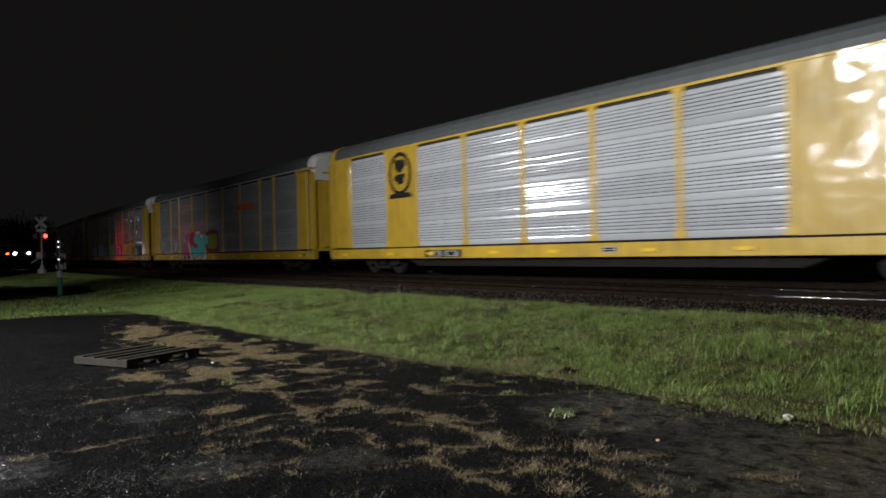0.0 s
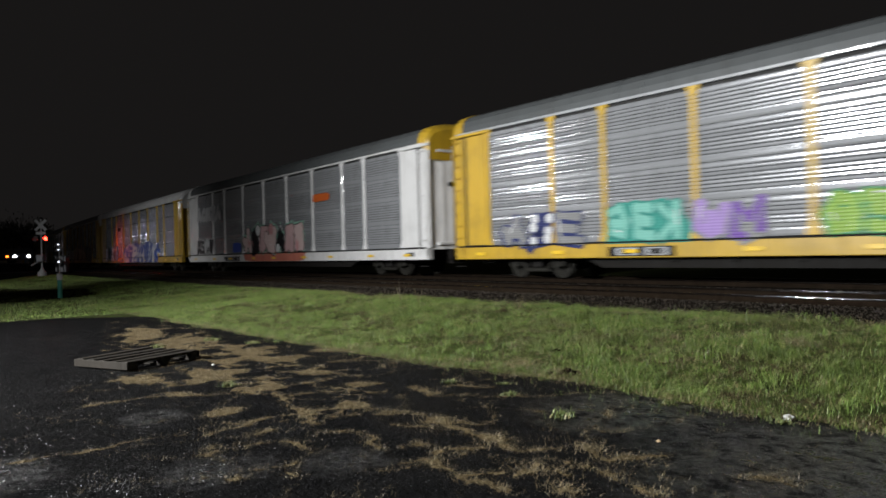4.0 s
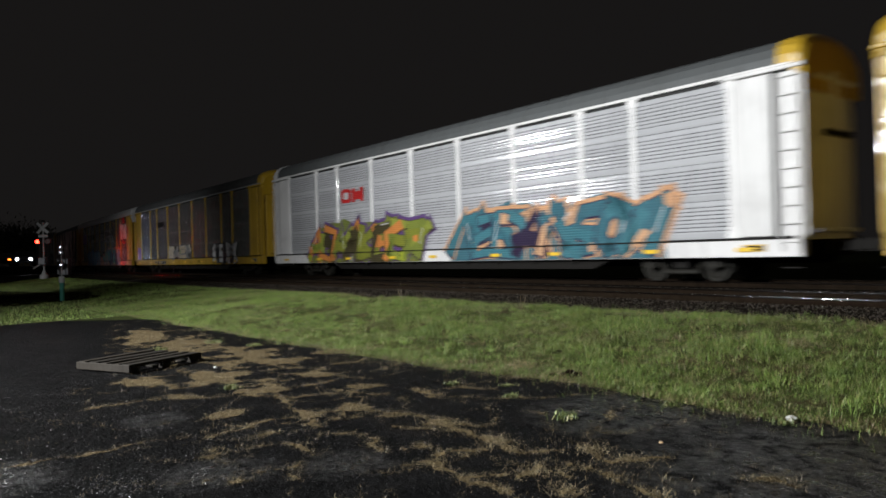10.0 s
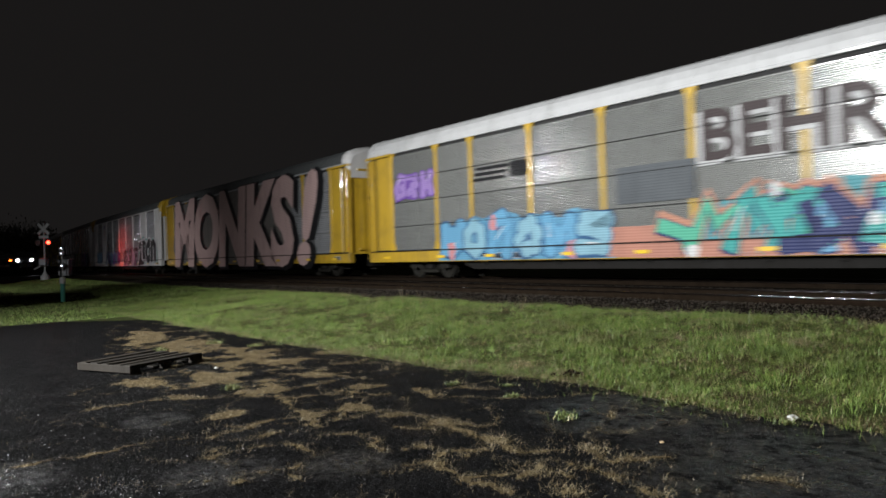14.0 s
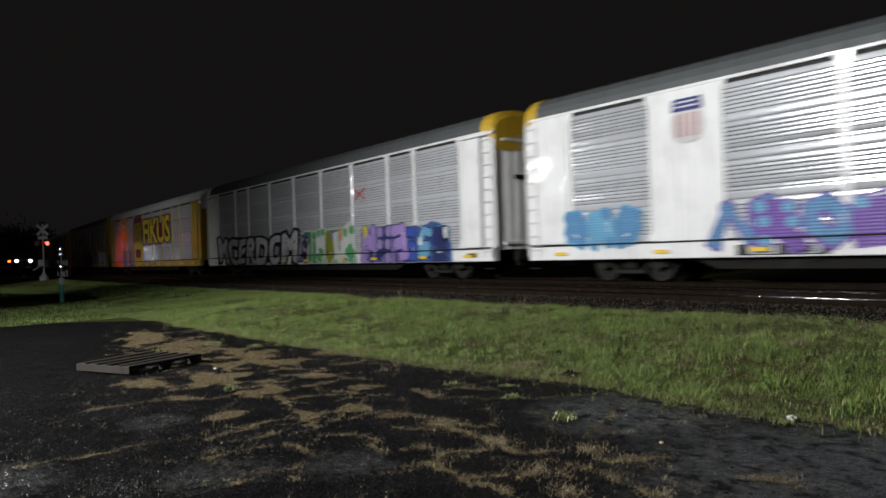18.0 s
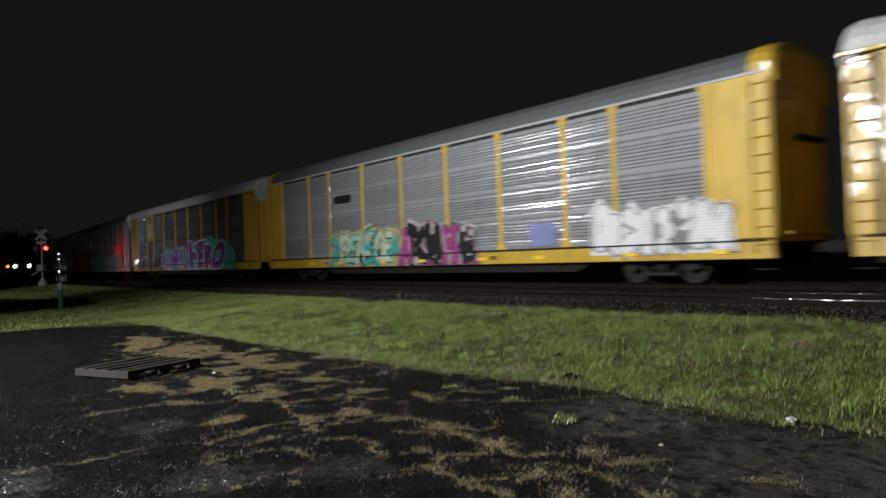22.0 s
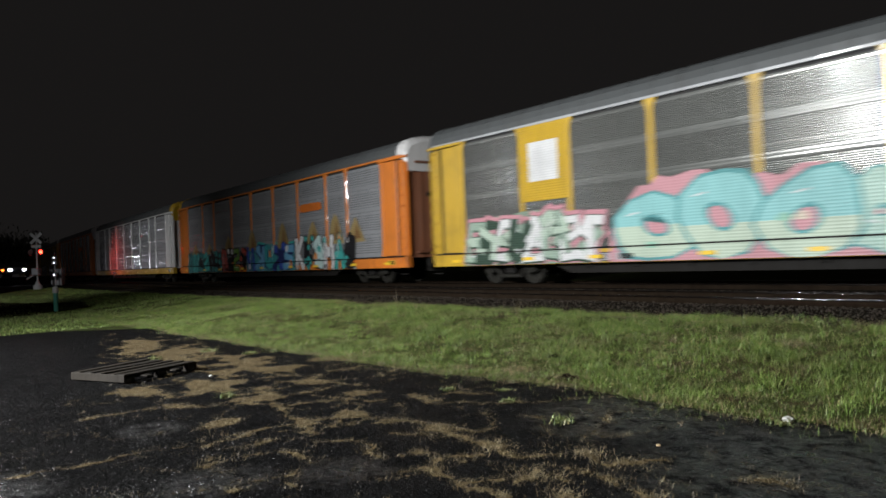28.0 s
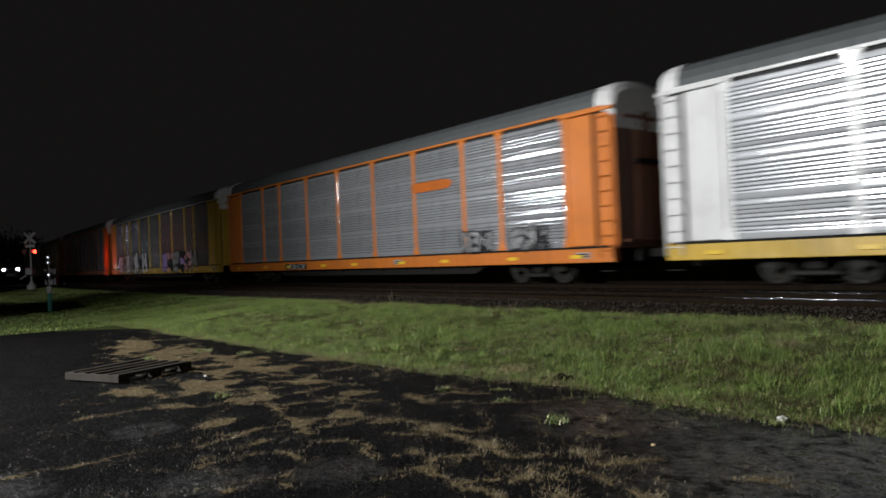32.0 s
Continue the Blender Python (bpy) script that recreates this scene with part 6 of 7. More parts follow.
def wagon(j, label, paint_="yellow", sheet="galvanised", roof="roof_grey", caps=("white", "white"), sill=None, framed=False, slots=False, solid=(), full=(False, False), bars=True, end=None, seams=False):
    """One wagon; j counts from the one that leads."""
    w = thing("autorack_wagon", label, "railway wagon", "wagons of the train")
    w["wagon"] = j
    sill = sill or paint_
    col, P = M[paint_], SHAPES
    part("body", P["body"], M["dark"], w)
    part("far_side", P["far"], M[sheet], w, "ribbed steel far side")
    part("side_sill", P["sill"], M[sill], w)
    part("eave_rail", P["chord"], M["roof_white" if roof == "roof_white" else "silver" if paint_ == "yellow" and not framed else paint_], w)
    # the seam's shadow gap above the sill, drawn as a near-black strip
    part("sill_lip", P["seam_shade"], M["under"], w, "dark strip standing for the shadowed seam along the sill")
    for k in range(9):
        part("reflector", P["reflector"], M["reflector"], w, "yellow reflective strip", at=(-12.0 + 3.0 * k + (0.4 if k % 2 else 0), -SIDE - 0.058, 0.80))
    part("roof", P["roof"], M[roof], w)
    part("underframe", P["frame"], M["beam"], w, "grimy steel underframe beams")
    for x in POSTS:
        part("post", P["post"], col, w, at=(x, 0, 0))
    for i, (x, width) in enumerate(BAYS):
        if i in solid:
            part("solid_panel", shaped("solid_panel", rounded, x - width / 2 - 0.02, x + width / 2 + 0.02, -SIDE - 0.012, -SIDE + 0.08, SILL1, EAVE, 0.01), col, w, "plain painted panel")
            continue
        if seams:
            for k in range(1, ROWS):
                part("seam", SEAMS[width], M["dark"], w, "dark seam between the sheets", at=(x, 0, SILL1 + 0.004 + k * SHEET))
        for k in range(ROWS):
            z = SILL1 + 0.02 + k * SHEET
            part("side_sheet", (SLOTTED if slots else FINE if sheet in ("dark_steel", "mid_steel") else BANDED if sheet == "grey_steel" else SHEETS)[width, random.randrange(KINDS)], M[sheet], w, at=pose(x, -SIDE + (0.010 if framed else random.uniform(0, 0.004)), z, random.uniform(-0.7, 0.7), 0, random.uniform(-0.5, 0.5)))
    for s, cap, is_full in ((-1, caps[0], full[0]), (1, caps[1], full[1])):
        flip = Matrix.Identity(4) if s > 0 else MIRROR
        part("end_panel", P["full" if is_full else "pocket"], col, w, at=flip)
        part("roof_hood", P["cap"], M[cap], w, "%s roof end hood" % cap.replace("roof_", ""), at=flip @ Matrix.Translation((12.84, 0, 0)) @ Matrix.Diagonal((0.74, 1, 1, 1)))
        d = part("end_door", P["door"], M[end or paint_], w, at=flip)
        part("door_bar", P["gusset"], M["under"], d)
        l = part("ladder", P["ladder"], col, w, at=flip)
        for k in range(10):
            part("rung", P["rung"], col, l, at=(0, 0, 0.95 + 0.41 * k))
        part("stirrup_step", P["step"], M["under"], w, at=flip)
        part("coupler", P["coupler"], M["under"], w, at=flip)
        t = part("truck", P["bolster"], M["under"], w, "four-wheeled cast steel truck", at=(s * 9.95, 0, 0))
        part("side_frame", P["truck"], M["wheel"], t)
        part("side_frame", P["truck"], M["under"], t, at=FLIP)
        for x in (-0.89, 0.89):
            part("axle", P["axle"], M["under"], t, at=(x, 0, 0.425))
            for side, f in ((-0.80, Matrix.Identity(4)), (0.80, FLIP)):
                o = part("wheel", P["wheel"], M["wheel"], t, at=Matrix.Translation((x, side, 0.425)) @ f)
                if side < 0:
                    WHEELS.append((j, s * 9.95 + x, o))
    if bars:
        rng = random.Random(j + 50)
        for x in (rng.uniform(-7.5, -5), rng.uniform(2, 4), 12.2):
            plate = part("data_plate", P["plate"], M["silver" if rng.random() < 0.6 else "yellow"], w, "stencilled data plate", at=pose(x, -SIDE - 0.018, 0.83))
            for k in (-0.035, 0.03):
                part("stencil_bar", P["bar"], M["under"], plate, at=(0, -0.007, k))
        panel = part("stencil_panel", P["panel"], M["under"], w, "black panel with two pale stencilled fields", at=pose(-5.45 + rng.uniform(-0.3, 0.3), -SIDE - 0.020, 0.79))
        for x in (-0.42, 0.50):
            field = part("stencil_field", P["field"], M["silver"], panel, at=(x, -0.007, 0))
            for k in (-0.05, 0.0, 0.05):
                part("stencil_bar", P["bar"], M["under"], panel, at=(x + 0.04 * k, -0.014, k))
    return w


def train():
    cars = {}
    c = cars[-8] = wagon(-8, slots=True, label="yellow framed car carrier wagon with bright ribbed panels", sheet="bright_steel", framed=True, solid=(1, 7, 8), caps=("yellow", "yellow"), full=(True, True))
    roundel(c, -7.25, 3.9, 1.5, 2.0, K, YELLOW)
    c = cars[-7] = wagon(-7, slots=True, label="yellow-posted car carrier wagon with white and teal graffiti", sheet="galvanised")
    bubbles(c, -5.6, -1.2, 0.72, 2.3, [(0.40, 0.10, 0.14), (0.10, 0.46, 0.46), (0.10, 0.46, 0.46)], (0.34, 0.04, 0.07), "maroon and teal bubble graffiti on white", 3, seed=2, mass=(0.68, 0.67, 0.68))
    sprays(c, [(-1.0, 1.2, 1.1, 2.45, MAROON), (-0.8, 1.0, 1.3, 2.2, OLIVE)], "dark sprayed patch")
    sprays(c, [(4.2, 6.6, 3.4, 3.72, (0.6, 0.12, 0.02))], "orange stripe")
    c = cars[-6] = wagon(-6, slots=True, label="yellow-posted car carrier wagon with a row of coloured graffiti", sheet="galvanised", caps=("yellow", "white"))
    bubbles(c, -10.6, -7.4, 1.0, 2.0, [GREY, W_], NAVY, "blue and white spray-painted graffiti", 3, seed=3)
    bubbles(c, -6.5, -4.2, 1.05, 2.1, [(0.20, 0.50, 0.42)], (0.03, 0.22, 0.18), "teal spray-painted graffiti", 3, seed=4, mass=(0.04, 0.30, 0.24))
    bubbles(c, -3.9, -2.0, 1.1, 2.0, [LILAC, PURPLE], GREY, "faded purple graffiti", 2, seed=5)
    bubbles(c, -0.9, 0.8, 1.05, 2.0, [(0.25, 0.42, 0.06)], GREEN, "green graffiti", 2, seed=6)
    bubbles(c, 1.9, 3.8, 1.05, 2.0, [PURPLE, LILAC], NAVY, "purple graffiti", 2, seed=7)
    bubbles(c, 5.1, 9.1, 0.75, 2.1, [LIME], K, "large lime green bubble graffiti with black outline", 4, seed=8, mass=(0.33, 0.39, 0.03))
    bubbles(c, 9.3, 11.1, 0.95, 1.85, [GREY, GREEN], K, "small black graffiti", 2, seed=9)
    c = cars[-5] = wagon(-5, slots=True, label="white-posted car carrier wagon with pink bubble graffiti", paint_="white", sheet="galvanised", caps=("white", "yellow"), sill="white")
    bubbles(c, -11.6, -8.7, 1.1, 2.05, [K], (0.60, 0.60, 0.60), "black scribbled graffiti", 4, seed=10)
    bubbles(c, -11.5, -7.3, 3.15, 4.05, [(0.46, 0.46, 0.47)], (0.36, 0.36, 0.37), "faded grey scribble", 5, seed=11)
    sprays(c, [(-5.6, -4.4, 1.15, 1.7, BLUE)], "blue sprayed patch")
    bubbles(c, -3.8, 3.5, 1.05, 2.5, [(0.66, 0.50, 0.48), W_, (0.64, 0.42, 0.42)], K, "pink and white bubble graffiti with black shadow", 7, cloud=MINT, accents=(PINK,), seed=12)
    sprays(c, [(-3.9, 3.5, 0.63, 1.12, (0.60, 0.20, 0.14))], "salmon painted band")
    sprays(c, [(4.4, 6.0, 3.35, 3.7, (0.6, 0.12, 0.02))], "orange stripe")
    c = cars[-4] = wagon(-4, "yellow car carrier wagon with pale roof and blue graffiti", sheet="galvanised", roof="roof_white", caps=("roof_white", "roof_white"))
    bubbles(c, -3.4, 6.8, 0.66, 2.1, [BLUE, (0.06, 0.12, 0.45), (0.40, 0.44, 0.58)], W_, "blue and white wild-style graffiti", 7, accents=(W_,), seed=13, mass=(0.07, 0.11, 0.36))
    bubbles(c, -11.6, -6.4, 0.8, 2.05, [W_, GREY, SKY], K, "white and grey graffiti", 6, accents=(MAROON, YEL), seed=14)
    sprays(c, [(-6.3, -5.2, 3.42, 3.72, K)], "small black stencil block")
    c = cars[-3] = wagon(-3, "yellow-posted car carrier wagon with beige graffiti", sheet="grey_steel", caps=("yellow", "white"))
    bubbles(c, -11.7, -4.5, 0.9, 2.25, [(0.55, 0.55, 0.53), (0.46, 0.46, 0.44), (0.10, 0.10, 0.10)], (0.04, 0.04, 0.04), "pale and black angular wild-style graffiti", 6, seed=15)
    bubbles(c, -4.2, 4.0, 0.85, 2.35, [(0.58, 0.53, 0.45), (0.52, 0.44, 0.36)], (0.07, 0.055, 0.04), "beige and cream wild-style graffiti letters", 6, seed=16, mass=(0.40, 0.36, 0.30))
    bubbles(c, 4.7, 8.4, 0.75, 2.2, [(0.03, 0.03, 0.035), (0.06, 0.065, 0.07)], (0.25, 0.26, 0.25), "black block graffiti", 4, cloud=K, seed=17)
    c = cars[-2] = wagon(-2, slots=True, label="white-posted car carrier wagon with teal and orange graffiti", paint_="white", sheet="bright_steel", caps=("white", "yellow"))
    bubbles(c, -9.9, -1.2, 0.64, 2.3, [OLIVE, (0.20, 0.24, 0.04), (0.28, 0.32, 0.05), OR], (0.06, 0.05, 0.02), "olive and orange wild-style graffiti", 7, cloud=(0.12, 0.06, 0.2), accents=(OR, LIME), seed=18, mass=(0.17, 0.20, 0.045))
    bubbles(c, 0.8, 9.3, 0.64, 2.3, [(0.035, 0.13, 0.17), (0.04, 0.16, 0.20), (0.05, 0.18, 0.22), (0.62, 0.36, 0.2)], (0.02, 0.01, 0.04), "dark teal and orange wild-style graffiti", 7, cloud=(0.62, 0.34, 0.18), accents=((0.62, 0.34, 0.18),), seed=19, mass=(0.045, 0.14, 0.18))
    sprays(c, [(-6.9, -6.1, 3.2, 3.8, RED), (-6.7, -6.3, 3.35, 3.65, (0.5, 0.5, 0.5)), (-6.0, -5.75, 3.2, 3.8, RED), (-5.8, -5.3, 3.3, 3.65, RED), (-5.35, -5.1, 3.2, 3.8, RED)], "red railway emblem drawn in thick curves")
    c = cars[-1] = wagon(-1, "yellow-posted car carrier wagon with white outlined graffiti", sheet="grey_steel", caps=("roof_grey", "yellow"))
    bubbles(c, 5.1, 9.3, 0.7, 1.85, [W_, GREY], K, "white graffiti with black outline", 7, seed=20)
    bubbles(c, -4.2, 1.0, 1.05, 1.95, [CREAM, (0.45, 0.40, 0.36), TAN], GREY, "faded beige and pink graffiti", 4, accents=(GREEN,), seed=21)
    sprays(c, [(-7.1, -5.5, 3.42, 3.80, K)], "black stencil block")
    sprays(c, [(-13.0, -12.1, 1.05, 2.05, LILAC)], "pale purple sprayed patch")
    c = cars[0] = wagon(0, "yellow car carrier wagon with pale roof and painted letters", sheet="mid_steel", seams=True, roof="roof_white", caps=("roof_white", "roof_white"))
    sprays(c, [(8.2, 11.4, 3.2, 4.1, RED), (9.1, 10.3, 2.55, 4.85, RED)], "red splashed cross")
    lettering(c, "true", 8.5, 11.0, 3.05, 4.3, W_, "white graffiti word with black outline", K, K, 0.0, 0.06)
    lettering(c, "BEHR", 1.24, 5.4, 3.0, 4.2, (0.05, 0.034, 0.034), "dark brown block letters with a pale shadow", None, (0.55, 0.55, 0.55), 0.0, 0.015)
    bubbles(c, 0.9, 7.8, 0.68, 2.15, [TEAL, SKY, (0.10, 0.45, 0.30)], NAVY, "teal and navy wild-style graffiti", 6, cloud=(0.5, 0.24, 0.16), accents=(W_, NAVY), seed=22, mass=(0.08, 0.30, 0.34))
    bubbles(c, -9.2, -1.6, 0.7, 2.05, [SKY, (0.25, 0.45, 0.55)], (0.03, 0.10, 0.22), "light blue bubble graffiti", 6, accents=((0.60, 0.25, 0.25),), seed=23, mass=(0.12, 0.32, 0.48))
    sprays(c, [(-7.2, -5.6, 3.66, 3.76, K), (-7.3, -5.7, 3.48, 3.58, K), (-7.4, -5.8, 3.30, 3.40, K), (-5.55, -4.75, 3.3, 3.8, K)], "faded black stencil bars")
    sprays(c, [(-2.2, 10.6, 0.64, 1.04, (0.48, 0.22, 0.16)), (-1.9, 1.1, 0.64, 1.5, (0.48, 0.22, 0.16))], "salmon sprayed band")
    bubbles(c, -12.0, -9.5, 3.0, 4.0, [LILAC], PURPLE, "lilac graffiti tag", 3, seed=24)
    sprays(c, [(-1.4, 1.0, 2.1, 3.1, (0.10, 0.11, 0.12))], "dark grey painted-out panel")
    c = cars[1] = wagon(1, "yellow car carrier wagon covered in huge pink letters", sheet="galvanised", caps=("yellow", "white"))
    sprays(c, [(-12.2, 7.0, 0.66, 4.85, (0.16, 0.15, 0.14))], "grey painted ground of the lettering")
    lettering(c, "MONKS", -11.9, 6.9, 0.75, 4.8, (0.60, 0.42, 0.40), "huge pale pink letters with black shadow", None, K, 0.10, 0.05)
    lettering(c, "!", 7.7, 9.5, 0.75, 4.8, (0.60, 0.42, 0.40), "huge pale pink exclamation mark with black shadow", None, K, 0.25, 0.04)
    c = cars[2] = wagon(2, slots=True, label="white framed car carrier wagon with black graffiti", paint_="white", sheet="bright_steel", framed=True, solid=(1, 7), caps=("yellow", "yellow"), full=(True, True))
    throwup(c, "zion", 5.9, 11.2, 0.95, 2.65, [K], (0.70, 0.68, 0.70), "fat black graffiti word with white outline and teal edge", cloud=(0.16, 0.44, 0.38), fat=0.055, rim=0.05, seed=5)
    bubbles(c, 0.2, 5.4, 0.66, 2.2, [K], (0.50, 0.36, 0.52), "black graffiti with purple edges", 5, accents=(TEAL, (0.5, 0.1, 0.35)), seed=25)
    bubbles(c, -7.7, -1.4, 0.85, 1.95, [(0.10, 0.25, 0.45), SKY], PURPLE, "blue and purple graffiti", 6, seed=26)
    bubbles(c, -12.4, -9.9, 0.95, 2.05, [(0.10, 0.25, 0.45)], SKY, "blue graffiti", 3, seed=27)
    shield(c, -8.38, 4.1, 0.85, 1.15)
    c = cars[3] = wagon(3, slots=True, label="white-posted car carrier wagon with black and white graffiti", paint_="white", sheet="bright_steel", caps=("white", "yellow"))
    throwup(c, "MCERDOM", -12.1, -1.7, 0.66, 2.25, [(0.58, 0.58, 0.59)], K, "white graffiti letters with heavy black outline", shade=K, low=(0.46, 0.46, 0.48), fat=0.045, rim=0.075, seed=28)
    bubbles(c, -1.7, -0.6, 0.70, 2.0, [(0.5, 0.5, 0.52), LILAC], K, "black and lilac tags", 2, seed=88)
    bubbles(c, -0.5, 3.8, 0.64, 2.2, [GREEN, (0.10, 0.35, 0.14), OLIVE], (0.62, 0.64, 0.60), "green bubble graffiti letters", 5, accents=(OR, BLUE), seed=29, mass=(0.34, 0.44, 0.34))
    bubbles(c, 4.4, 7.9, 0.62, 2.15, [LILAC, (0.34, 0.25, 0.5)], NAVY, "purple graffiti letters", 3, accents=(YEL, NAVY), seed=30, mass=(0.30, 0.22, 0.46))
    bubbles(c, 7.4, 10.3, 0.64, 2.0, [BLUE, SKY, TEAL], NAVY, "blue graffiti letters", 3, accents=(W_,), seed=31, mass=(0.05, 0.10, 0.28))
    p = Piece(c, "small red spray-painted cross")
    for s in (-1, 1):
        p.shape(ribbon([(4.55, 3.53 - 0.22 * s), (5.39, 3.53 + 0.22 * s)], 0.035), RED, 0.5 * s)
    p.done()
    c = cars[4] = wagon(4, label="yellow car carrier wagon with pale roof and yellow letters", sheet="bright_steel", seams=True, roof="roof_white", caps=("roof_white", "roof_white"))
    sprays(c, [(-5.0, -2.2, 0.9, 4.75, MAROON), (-2.3, 5.5, 2.75, 3.9, MAROON)], "maroon sprayed ground")
    lettering(c, "FIKUS", -1.6, 5.9, 2.45, 4.3, YEL, "large yellow block letters", MAROON, None, 0.0, 0.025)
    sprays(c, [(-4.65, -2.35, 2.3, 4.25, YEL), (-4.95, -1.95, 0.66, 2.65, YEL), (-4.35, -2.7, 1.35, 2.05, (0.20, 0.03, 0.05)), (-4.2, -3.1, 2.7, 2.95, (0.34, 0.27, 0.03))], "tall rounded yellow painted shape")
    bubbles(c, -9.4, -5.0, 0.66, 1.95, [SKY, (0.10, 0.30, 0.5)], (0.02, 0.16, 0.22), "light blue graffiti", 5, seed=33, mass=(0.08, 0.26, 0.42))
    sprays(c, [(-9.52, -7.60, 2.9, 4.87, YELLOW)], "yellow panel")
    shield(c, -8.45, 4.1, 0.8, 1.1)
    c = cars[5] = wagon(5, slots=True, label="yellow car carrier wagon with full ends and mixed graffiti", sheet="galvanised", caps=("yellow", "yellow"), full=(True, True))
    bubbles(c, -7.3, -2.5, 0.7, 2.1, [MINT, TEAL, (0.55, 0.60, 0.45), (0.10, 0.36, 0.24)], (0.02, 0.08, 0.08), "green and teal wild-style graffiti", 6, cloud=(0.45, 0.42, 0.22), accents=(OR, W_), seed=34, mass=(0.22, 0.34, 0.26))
    bubbles(c, -2.0, 2.5, 0.66, 2.05, [(0.35, 0.05, 0.22), (0.45, 0.35, 0.4), K], K, "magenta and black graffiti", 5, cloud=(0.45, 0.40, 0.40), seed=35, mass=(0.22, 0.06, 0.15))
    bubbles(c, 7.6, 11.7, 0.85, 2.0, [W_], (0.22, 0.22, 0.22), "solid white bubble graffiti", 4, cloud=W_, seed=36, mass=(0.68, 0.68, 0.68))
    sprays(c, [(-7.0, -5.6, 3.4, 3.75, K), (5.0, 6.1, 1.15, 1.85, (0.2, 0.22, 0.42))], "small dark stencil and blue patch")
    c = cars[6] = wagon(6, "yellow car carrier wagon with pale roof and purple graffiti", sheet="dark_steel", seams=True, roof="roof_white", caps=("roof_white", "roof_white"))
    throwup(c, "RUMAL", -5.0, 1.0, 0.80, 2.0, [(0.15, 0.07, 0.30)], (0.58, 0.52, 0.64), "purple graffiti letters with pale outline", cloud=(0.06, 0.30, 0.32), low=(0.24, 0.14, 0.40), fat=0.04, rim=0.05, seed=6)
    throwup(c, "HERO", 1.5, 7.9, 0.72, 2.3, [(0.13, 0.05, 0.24)], (0.60, 0.54, 0.66), "dark purple graffiti letters with pale edges and teal glow", cloud=(0.06, 0.40, 0.30), low=(0.18, 0.08, 0.30), fat=0.075, rim=0.05, accents=((0.60, 0.30, 0.05),), seed=7, reach=1.9)
    sprays(c, [(-9.34, -7.42, 2.85, 4.87, YELLOW)], "yellow panel")
    shield(c, -8.38, 4.0, 1.1, 1.5)
    bubbles(c, -12, -6.4, 0.75, 1.65, [(0.20, 0.19, 0.17), (0.30, 0.28, 0.26), (0.10, 0.08, 0.07)], (0.05, 0.045, 0.04), "dark greyed-out wild-style old graffiti", 7, seed=62)
    c = cars[7] = wagon(7, slots=True, label="silver-posted car carrier wagon with red stripes", paint_="silver", sheet="galvanised", caps=("white", "white"), sill="silver")
    stripes(c, -11.3, 11.3, 2.05, 6, 0.16, 0.085, (0.42, 0.03, 0.04), "red horizontal stripes")
    sprays(c, [(-7.0, -4.7, 3.95, 4.85, (0.40, 0.02, 0.03)), (-6.8, -5.0, 4.3, 4.5, W_)], "red emblem block with a white bar")
    bubbles(c, -12.3, -7.4, 0.7, 2.2, [CREAM, (0.5, 0.38, 0.12)], TAN, "pale yellow graffiti", 5, seed=37)
    throwup(c, "JESUS", -2.6, 2.4, 0.75, 2.1, [(0.06, 0.31, 0.25)], (0.02, 0.14, 0.13), "mint green graffiti word", cloud=(0.12, 0.34, 0.46), low=(0.11, 0.38, 0.32), fat=0.07, rim=0.05, seed=8)
    sprays(c, [(2.5, 5.2, 0.7, 2.1, (0.50, 0.44, 0.50)), (3.4, 4.2, 1.0, 2.15, (0.25, 0.10, 0.05))], "pale figure-like patch")
    throwup(c, "SAVES", 5.4, 10.4, 0.80, 2.1, [(0.06, 0.31, 0.25)], (0.02, 0.14, 0.13), "mint green graffiti word on a blue ground", cloud=(0.16, 0.36, 0.60), low=(0.11, 0.38, 0.32), fat=0.07, rim=0.05, seed=9)
    c = cars[8] = wagon(8, "yellow-posted car carrier wagon with teal bubble graffiti", sheet="grey_steel", caps=("roof_grey", "yellow"))
    bubbles(c, -11.5, -6.0, 0.66, 2.1, [(0.45, 0.55, 0.45), W_, (0.30, 0.40, 0.32)], (0.03, 0.06, 0.04), "white and green wild bubble graffiti", 7, cloud=(0.56, 0.26, 0.30), seed=39, mass=(0.22, 0.29, 0.22))
    throwup(c, "OOO", -5.2, 0.9, 0.70, 2.45, [(0.26, 0.54, 0.54)], (0.10, 0.32, 0.33), "three fat round teal bubble forms with cream shading", low=(0.50, 0.60, 0.48), fat=0.10, rim=0.04, cloud=(0.56, 0.28, 0.31), accents=(CREAM, MINT), seed=40)
    bubbles(c, 0.4, 2.2, 0.66, 2.4, [(0.42, 0.60, 0.52), (0.32, 0.58, 0.58)], (0.14, 0.36, 0.36), "teal and mint bubble graffiti", 1, accents=(CREAM,), seed=90, mass=(0.36, 0.56, 0.50))
    bubbles(c, 2.0, 11.0, 0.66, 2.2, [(0.30, 0.45, 0.15), MINT, PINK, CREAM], GREEN, "green and pink wild-style graffiti", 8, accents=(PINK, OR), seed=41, mass=(0.30, 0.44, 0.30))
    sprays(c, [(1.6, 2.4, 2.75, 3.0, GREEN), (2.3, 3.3, 2.80, 3.0, (0.5, 0.46, 0.52)), (3.2, 4.0, 2.85, 3.1, PINK), (3.9, 4.9, 2.85, 3.1, GREEN), (4.9, 7.0, 2.9, 3.1, (0.55, 0.50, 0.54)), (6.9, 7.6, 2.95, 3.1, YEL)], "thin band of green, pink and lilac dashes")
    sprays(c, [(-8.92, -6.95, 2.55, 4.87, YELLOW), (-8.50, -7.32, 3.15, 4.35, W_)], "white notice on a yellow panel")
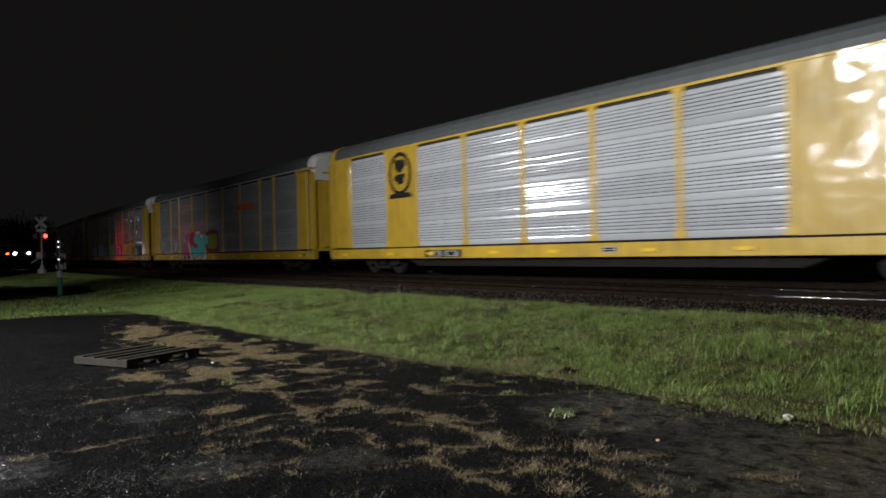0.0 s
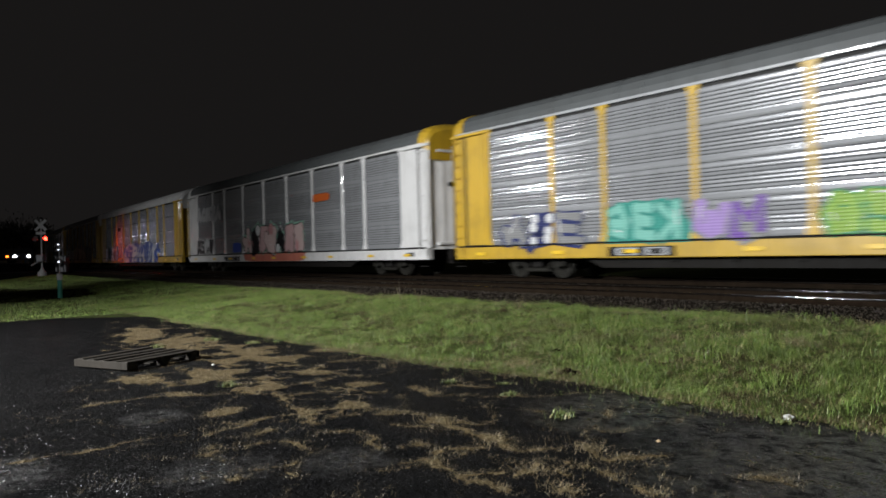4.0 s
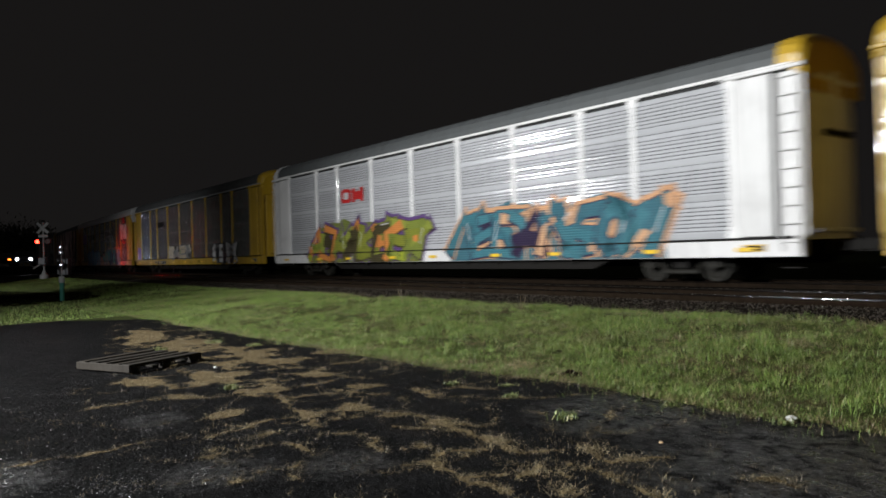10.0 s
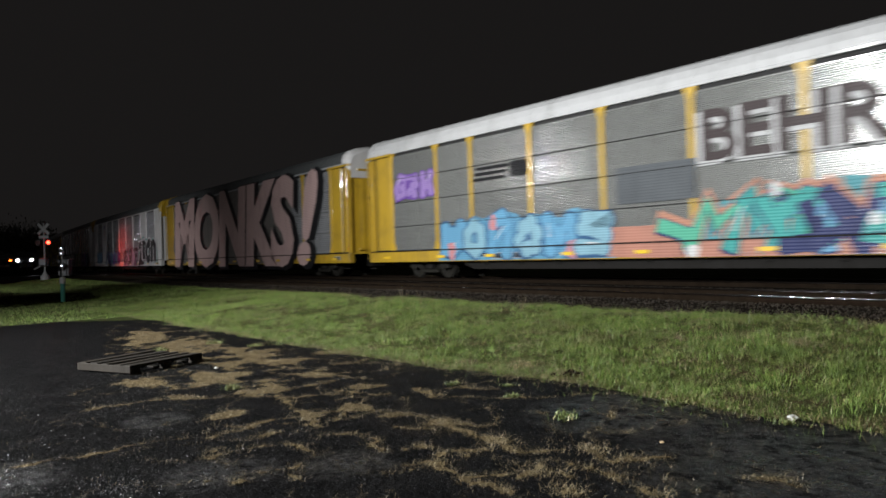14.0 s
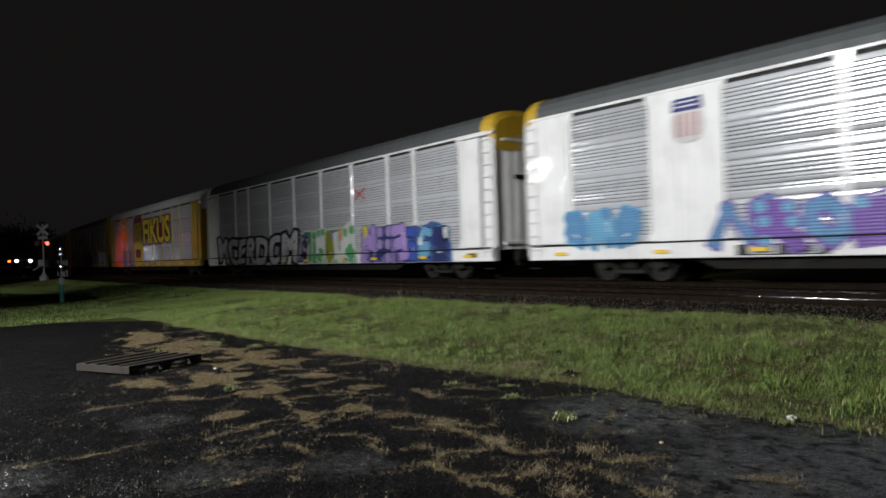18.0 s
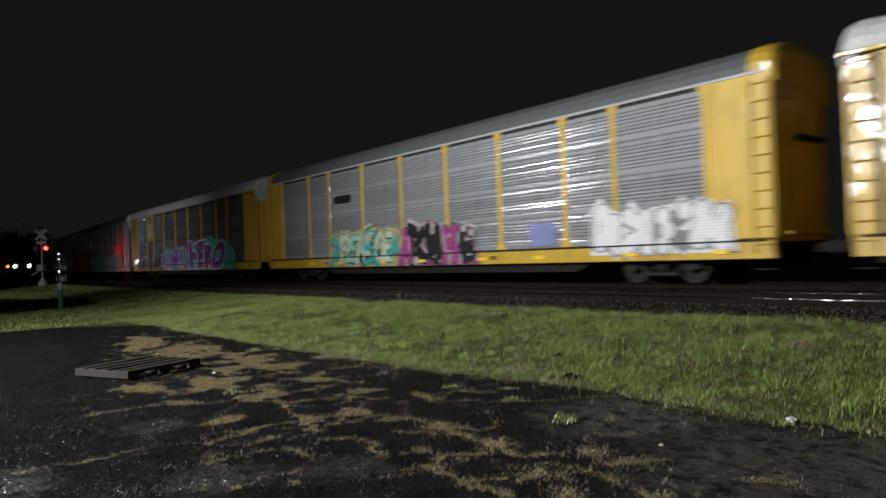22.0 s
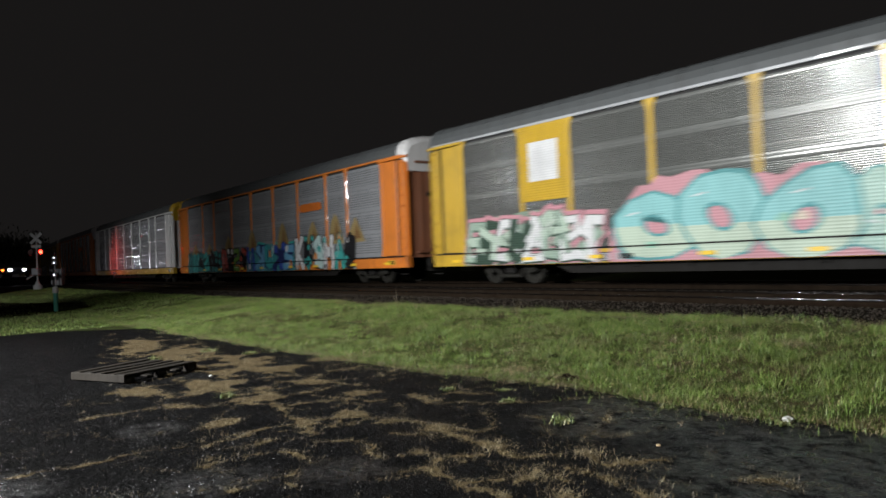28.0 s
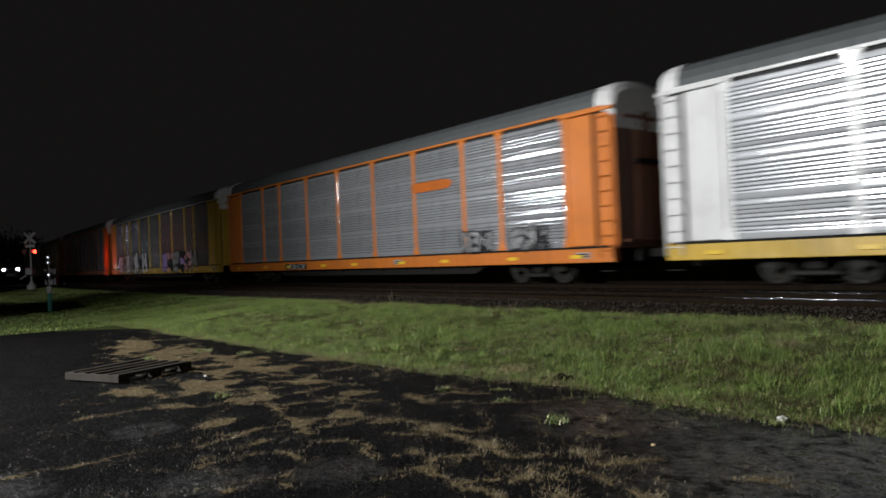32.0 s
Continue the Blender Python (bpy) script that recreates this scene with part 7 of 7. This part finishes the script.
    c = cars[9] = wagon(9, slots=True, label="orange-posted car carrier wagon with mountain graffiti", paint_="orange", sheet="galvanised", caps=("yellow", "white"), end="brown")
    bubbles(c, -11.6, -5.8, 0.64, 1.9, [(0.04, 0.22, 0.22), TEAL], K, "dark teal graffiti", 6, seed=42, mass=(0.05, 0.22, 0.23))
    bubbles(c, -5.6, -2.1, 0.64, 2.0, [(0.45, 0.08, 0.06), W_, (0.15, 0.3, 0.05)], K, "red and white graffiti figures", 4, seed=43)
    bubbles(c, -1.9, 3.8, 0.66, 1.95, [BLUE, SKY, (0.05, 0.35, 0.36)], NAVY, "blue graffiti", 5, cloud=TEAL, accents=(W_, OR), seed=44, mass=(0.06, 0.26, 0.30))
    bubbles(c, 4.0, 9.6, 0.64, 2.2, [W_, TEAL, (0.45, 0.60, 0.58)], K, "white and teal graffiti figures", 6, accents=(TEAL, OR, K), seed=45)
    p = Piece(c, "brown painted mountain peaks")
    for x, h in ((-10.2, 2.5), (-7.7, 2.4), (-4.6, 2.75), (-1.2, 2.9), (2.6, 3.05), (5.8, 2.9), (7.9, 3.1), (9.6, 2.8)):
        p.shape([(x - 0.75, 1.75), (x + 0.75, 1.75), (x + 0.25, h - 0.25), (x, h), (x - 0.3, h - 0.35)], (0.30, 0.22, 0.09), 0)
        p.shape([(x - 0.15, 1.9), (x + 0.5, 1.9), (x + 0.1, h - 0.3)], BROWN, 1)
    p.done()
    sprays(c, [(4.5, 6.7, 3.35, 3.72, (0.6, 0.15, 0.02))], "orange stripe")
    c = cars[10] = wagon(10, slots=True, label="white-posted car carrier wagon with yellow sill", paint_="white", sheet="bright_steel", caps=("white", "yellow"), sill="yellow")
    roundel(c, -5.5, 4.0, 1.2, 1.6, (0.10, 0.10, 0.12), (0.62, 0.62, 0.62))
    sprays(c, [(4.6, 5.6, 3.55, 3.7, (0.4, 0.05, 0.08)), (5.5, 6.3, 3.5, 3.65, GREY)], "small red and grey marks")
    c = cars[11] = wagon(11, slots=True, label="orange-posted car carrier wagon with grey panels", paint_="orange", sheet="galvanised", caps=("white", "white"), end="brown")
    sprays(c, [(4.4, 6.7, 3.35, 3.7, (0.6, 0.15, 0.02))], "orange stripe")
    bubbles(c, 7.2, 8.7, 1.08, 1.75, [GREY], K, "small black tag", 3, seed=46)
    bubbles(c, 9.6, 11.2, 1.08, 1.75, [GREY], K, "small black tag", 3, seed=47)
    c = cars[12] = wagon(12, "yellow-posted car carrier wagon with dark graffiti", sheet="grey_steel", caps=("white", "white"))
    bubbles(c, -10.5, -2.0, 0.7, 2.2, [W_, GREY], K, "white and black graffiti", 7, seed=48)
    bubbles(c, 2.0, 9.5, 0.7, 2.1, [LILAC, PINK, GREY], K, "purple and pink graffiti", 6, seed=49)
    for j, paint_, roof in ((13, "orange", "roof_grey"), (14, "yellow", "roof_grey"), (15, "white", "roof_grey"), (16, "yellow", "roof_white")):
        cars[j] = wagon(j, "%s-posted car carrier wagon far down the train" % paint_, paint_, "galvanised", roof, caps=("white", "white"), end="brown" if paint_ == "orange" else None)
    return cars


def wagon_pose(j, t):
    s = t - 13
    x = GAP0 - PITCH * j - PITCH / 2 + SPEED * s + 0.00394 * s * s + 0.00003 * s ** 3
    return pose(x, TRAIN_Y + bend(x), RAIL, 0, 0, math.degrees(heading(x)))


# ---------------------------------------------------------------- build
ground_sheet()
asphalt_sheet()
shade_patch()
railway()
crossing_road()
crossing_signal()
crossing_light()
marker_post()
vehicle("car", "dark car with lit headlamps waiting at the crossing", (-86.5, 13.38, 1.335), -12, "headlamp", "taillamp")
vehicle("car", "dark car showing lit red tail lamps on the crossing road", (-97.0, 12.86, 1.335), 168, "headlamp", "taillamp")
pallet()
CARS = train()
scatter_stones()
grass()
asphalt_growth()
grit()
litter()
far_trees()


def motions():
    times = [0, 2, 4, 6, 8, 10, 12, 14, 16, 18, 20, 22, 24, 26, 28, 30, 32]
    for j, car in CARS.items():
        walk(car, [(t, wagon_pose(j, t)) for t in times])
    # the wheels roll while they pass
    for j, offset, wheel in WHEELS:
        at, rows = wheel.location.copy(), []
        for k in range(801):
            x = wagon_pose(j, 0.04 * k).translation.x + offset
            if -42 < x < 2:
                rows.append((0.04 * k, pose(*at, 0, math.degrees(x / 0.445) % 360, 0)))
        if len(rows) < 2:
            continue
        if rows[0][0] > 0:
            rows.insert(0, (0, rows[0][1]))
        if rows[-1][0] < 32:
            rows.append((32, rows[-1][1]))
        walk(wheel, rows)
    # the two red lamps flash in turn: an added shutter disc turns edge-on before the lamp that shows
    for k, shutter in enumerate(FLASHERS):
        place, shown = shutter.location.copy(), k == 1
        turn = -67.8 if shown else 0
        rows, t = [(0, pose(*place, 0, 0, turn))], 0.5
        while t < 31.9:
            rows.append((t, pose(*place, 0, 0, turn)))
            turn = -67.8 - turn
            rows += [(t + 0.034, pose(*place, 0, 0, -33.9)), (t + 0.068, pose(*place, 0, 0, turn))]
            t += 0.638
        walk(shutter, rows + [(32, pose(*place, 0, 0, turn))])


motions()
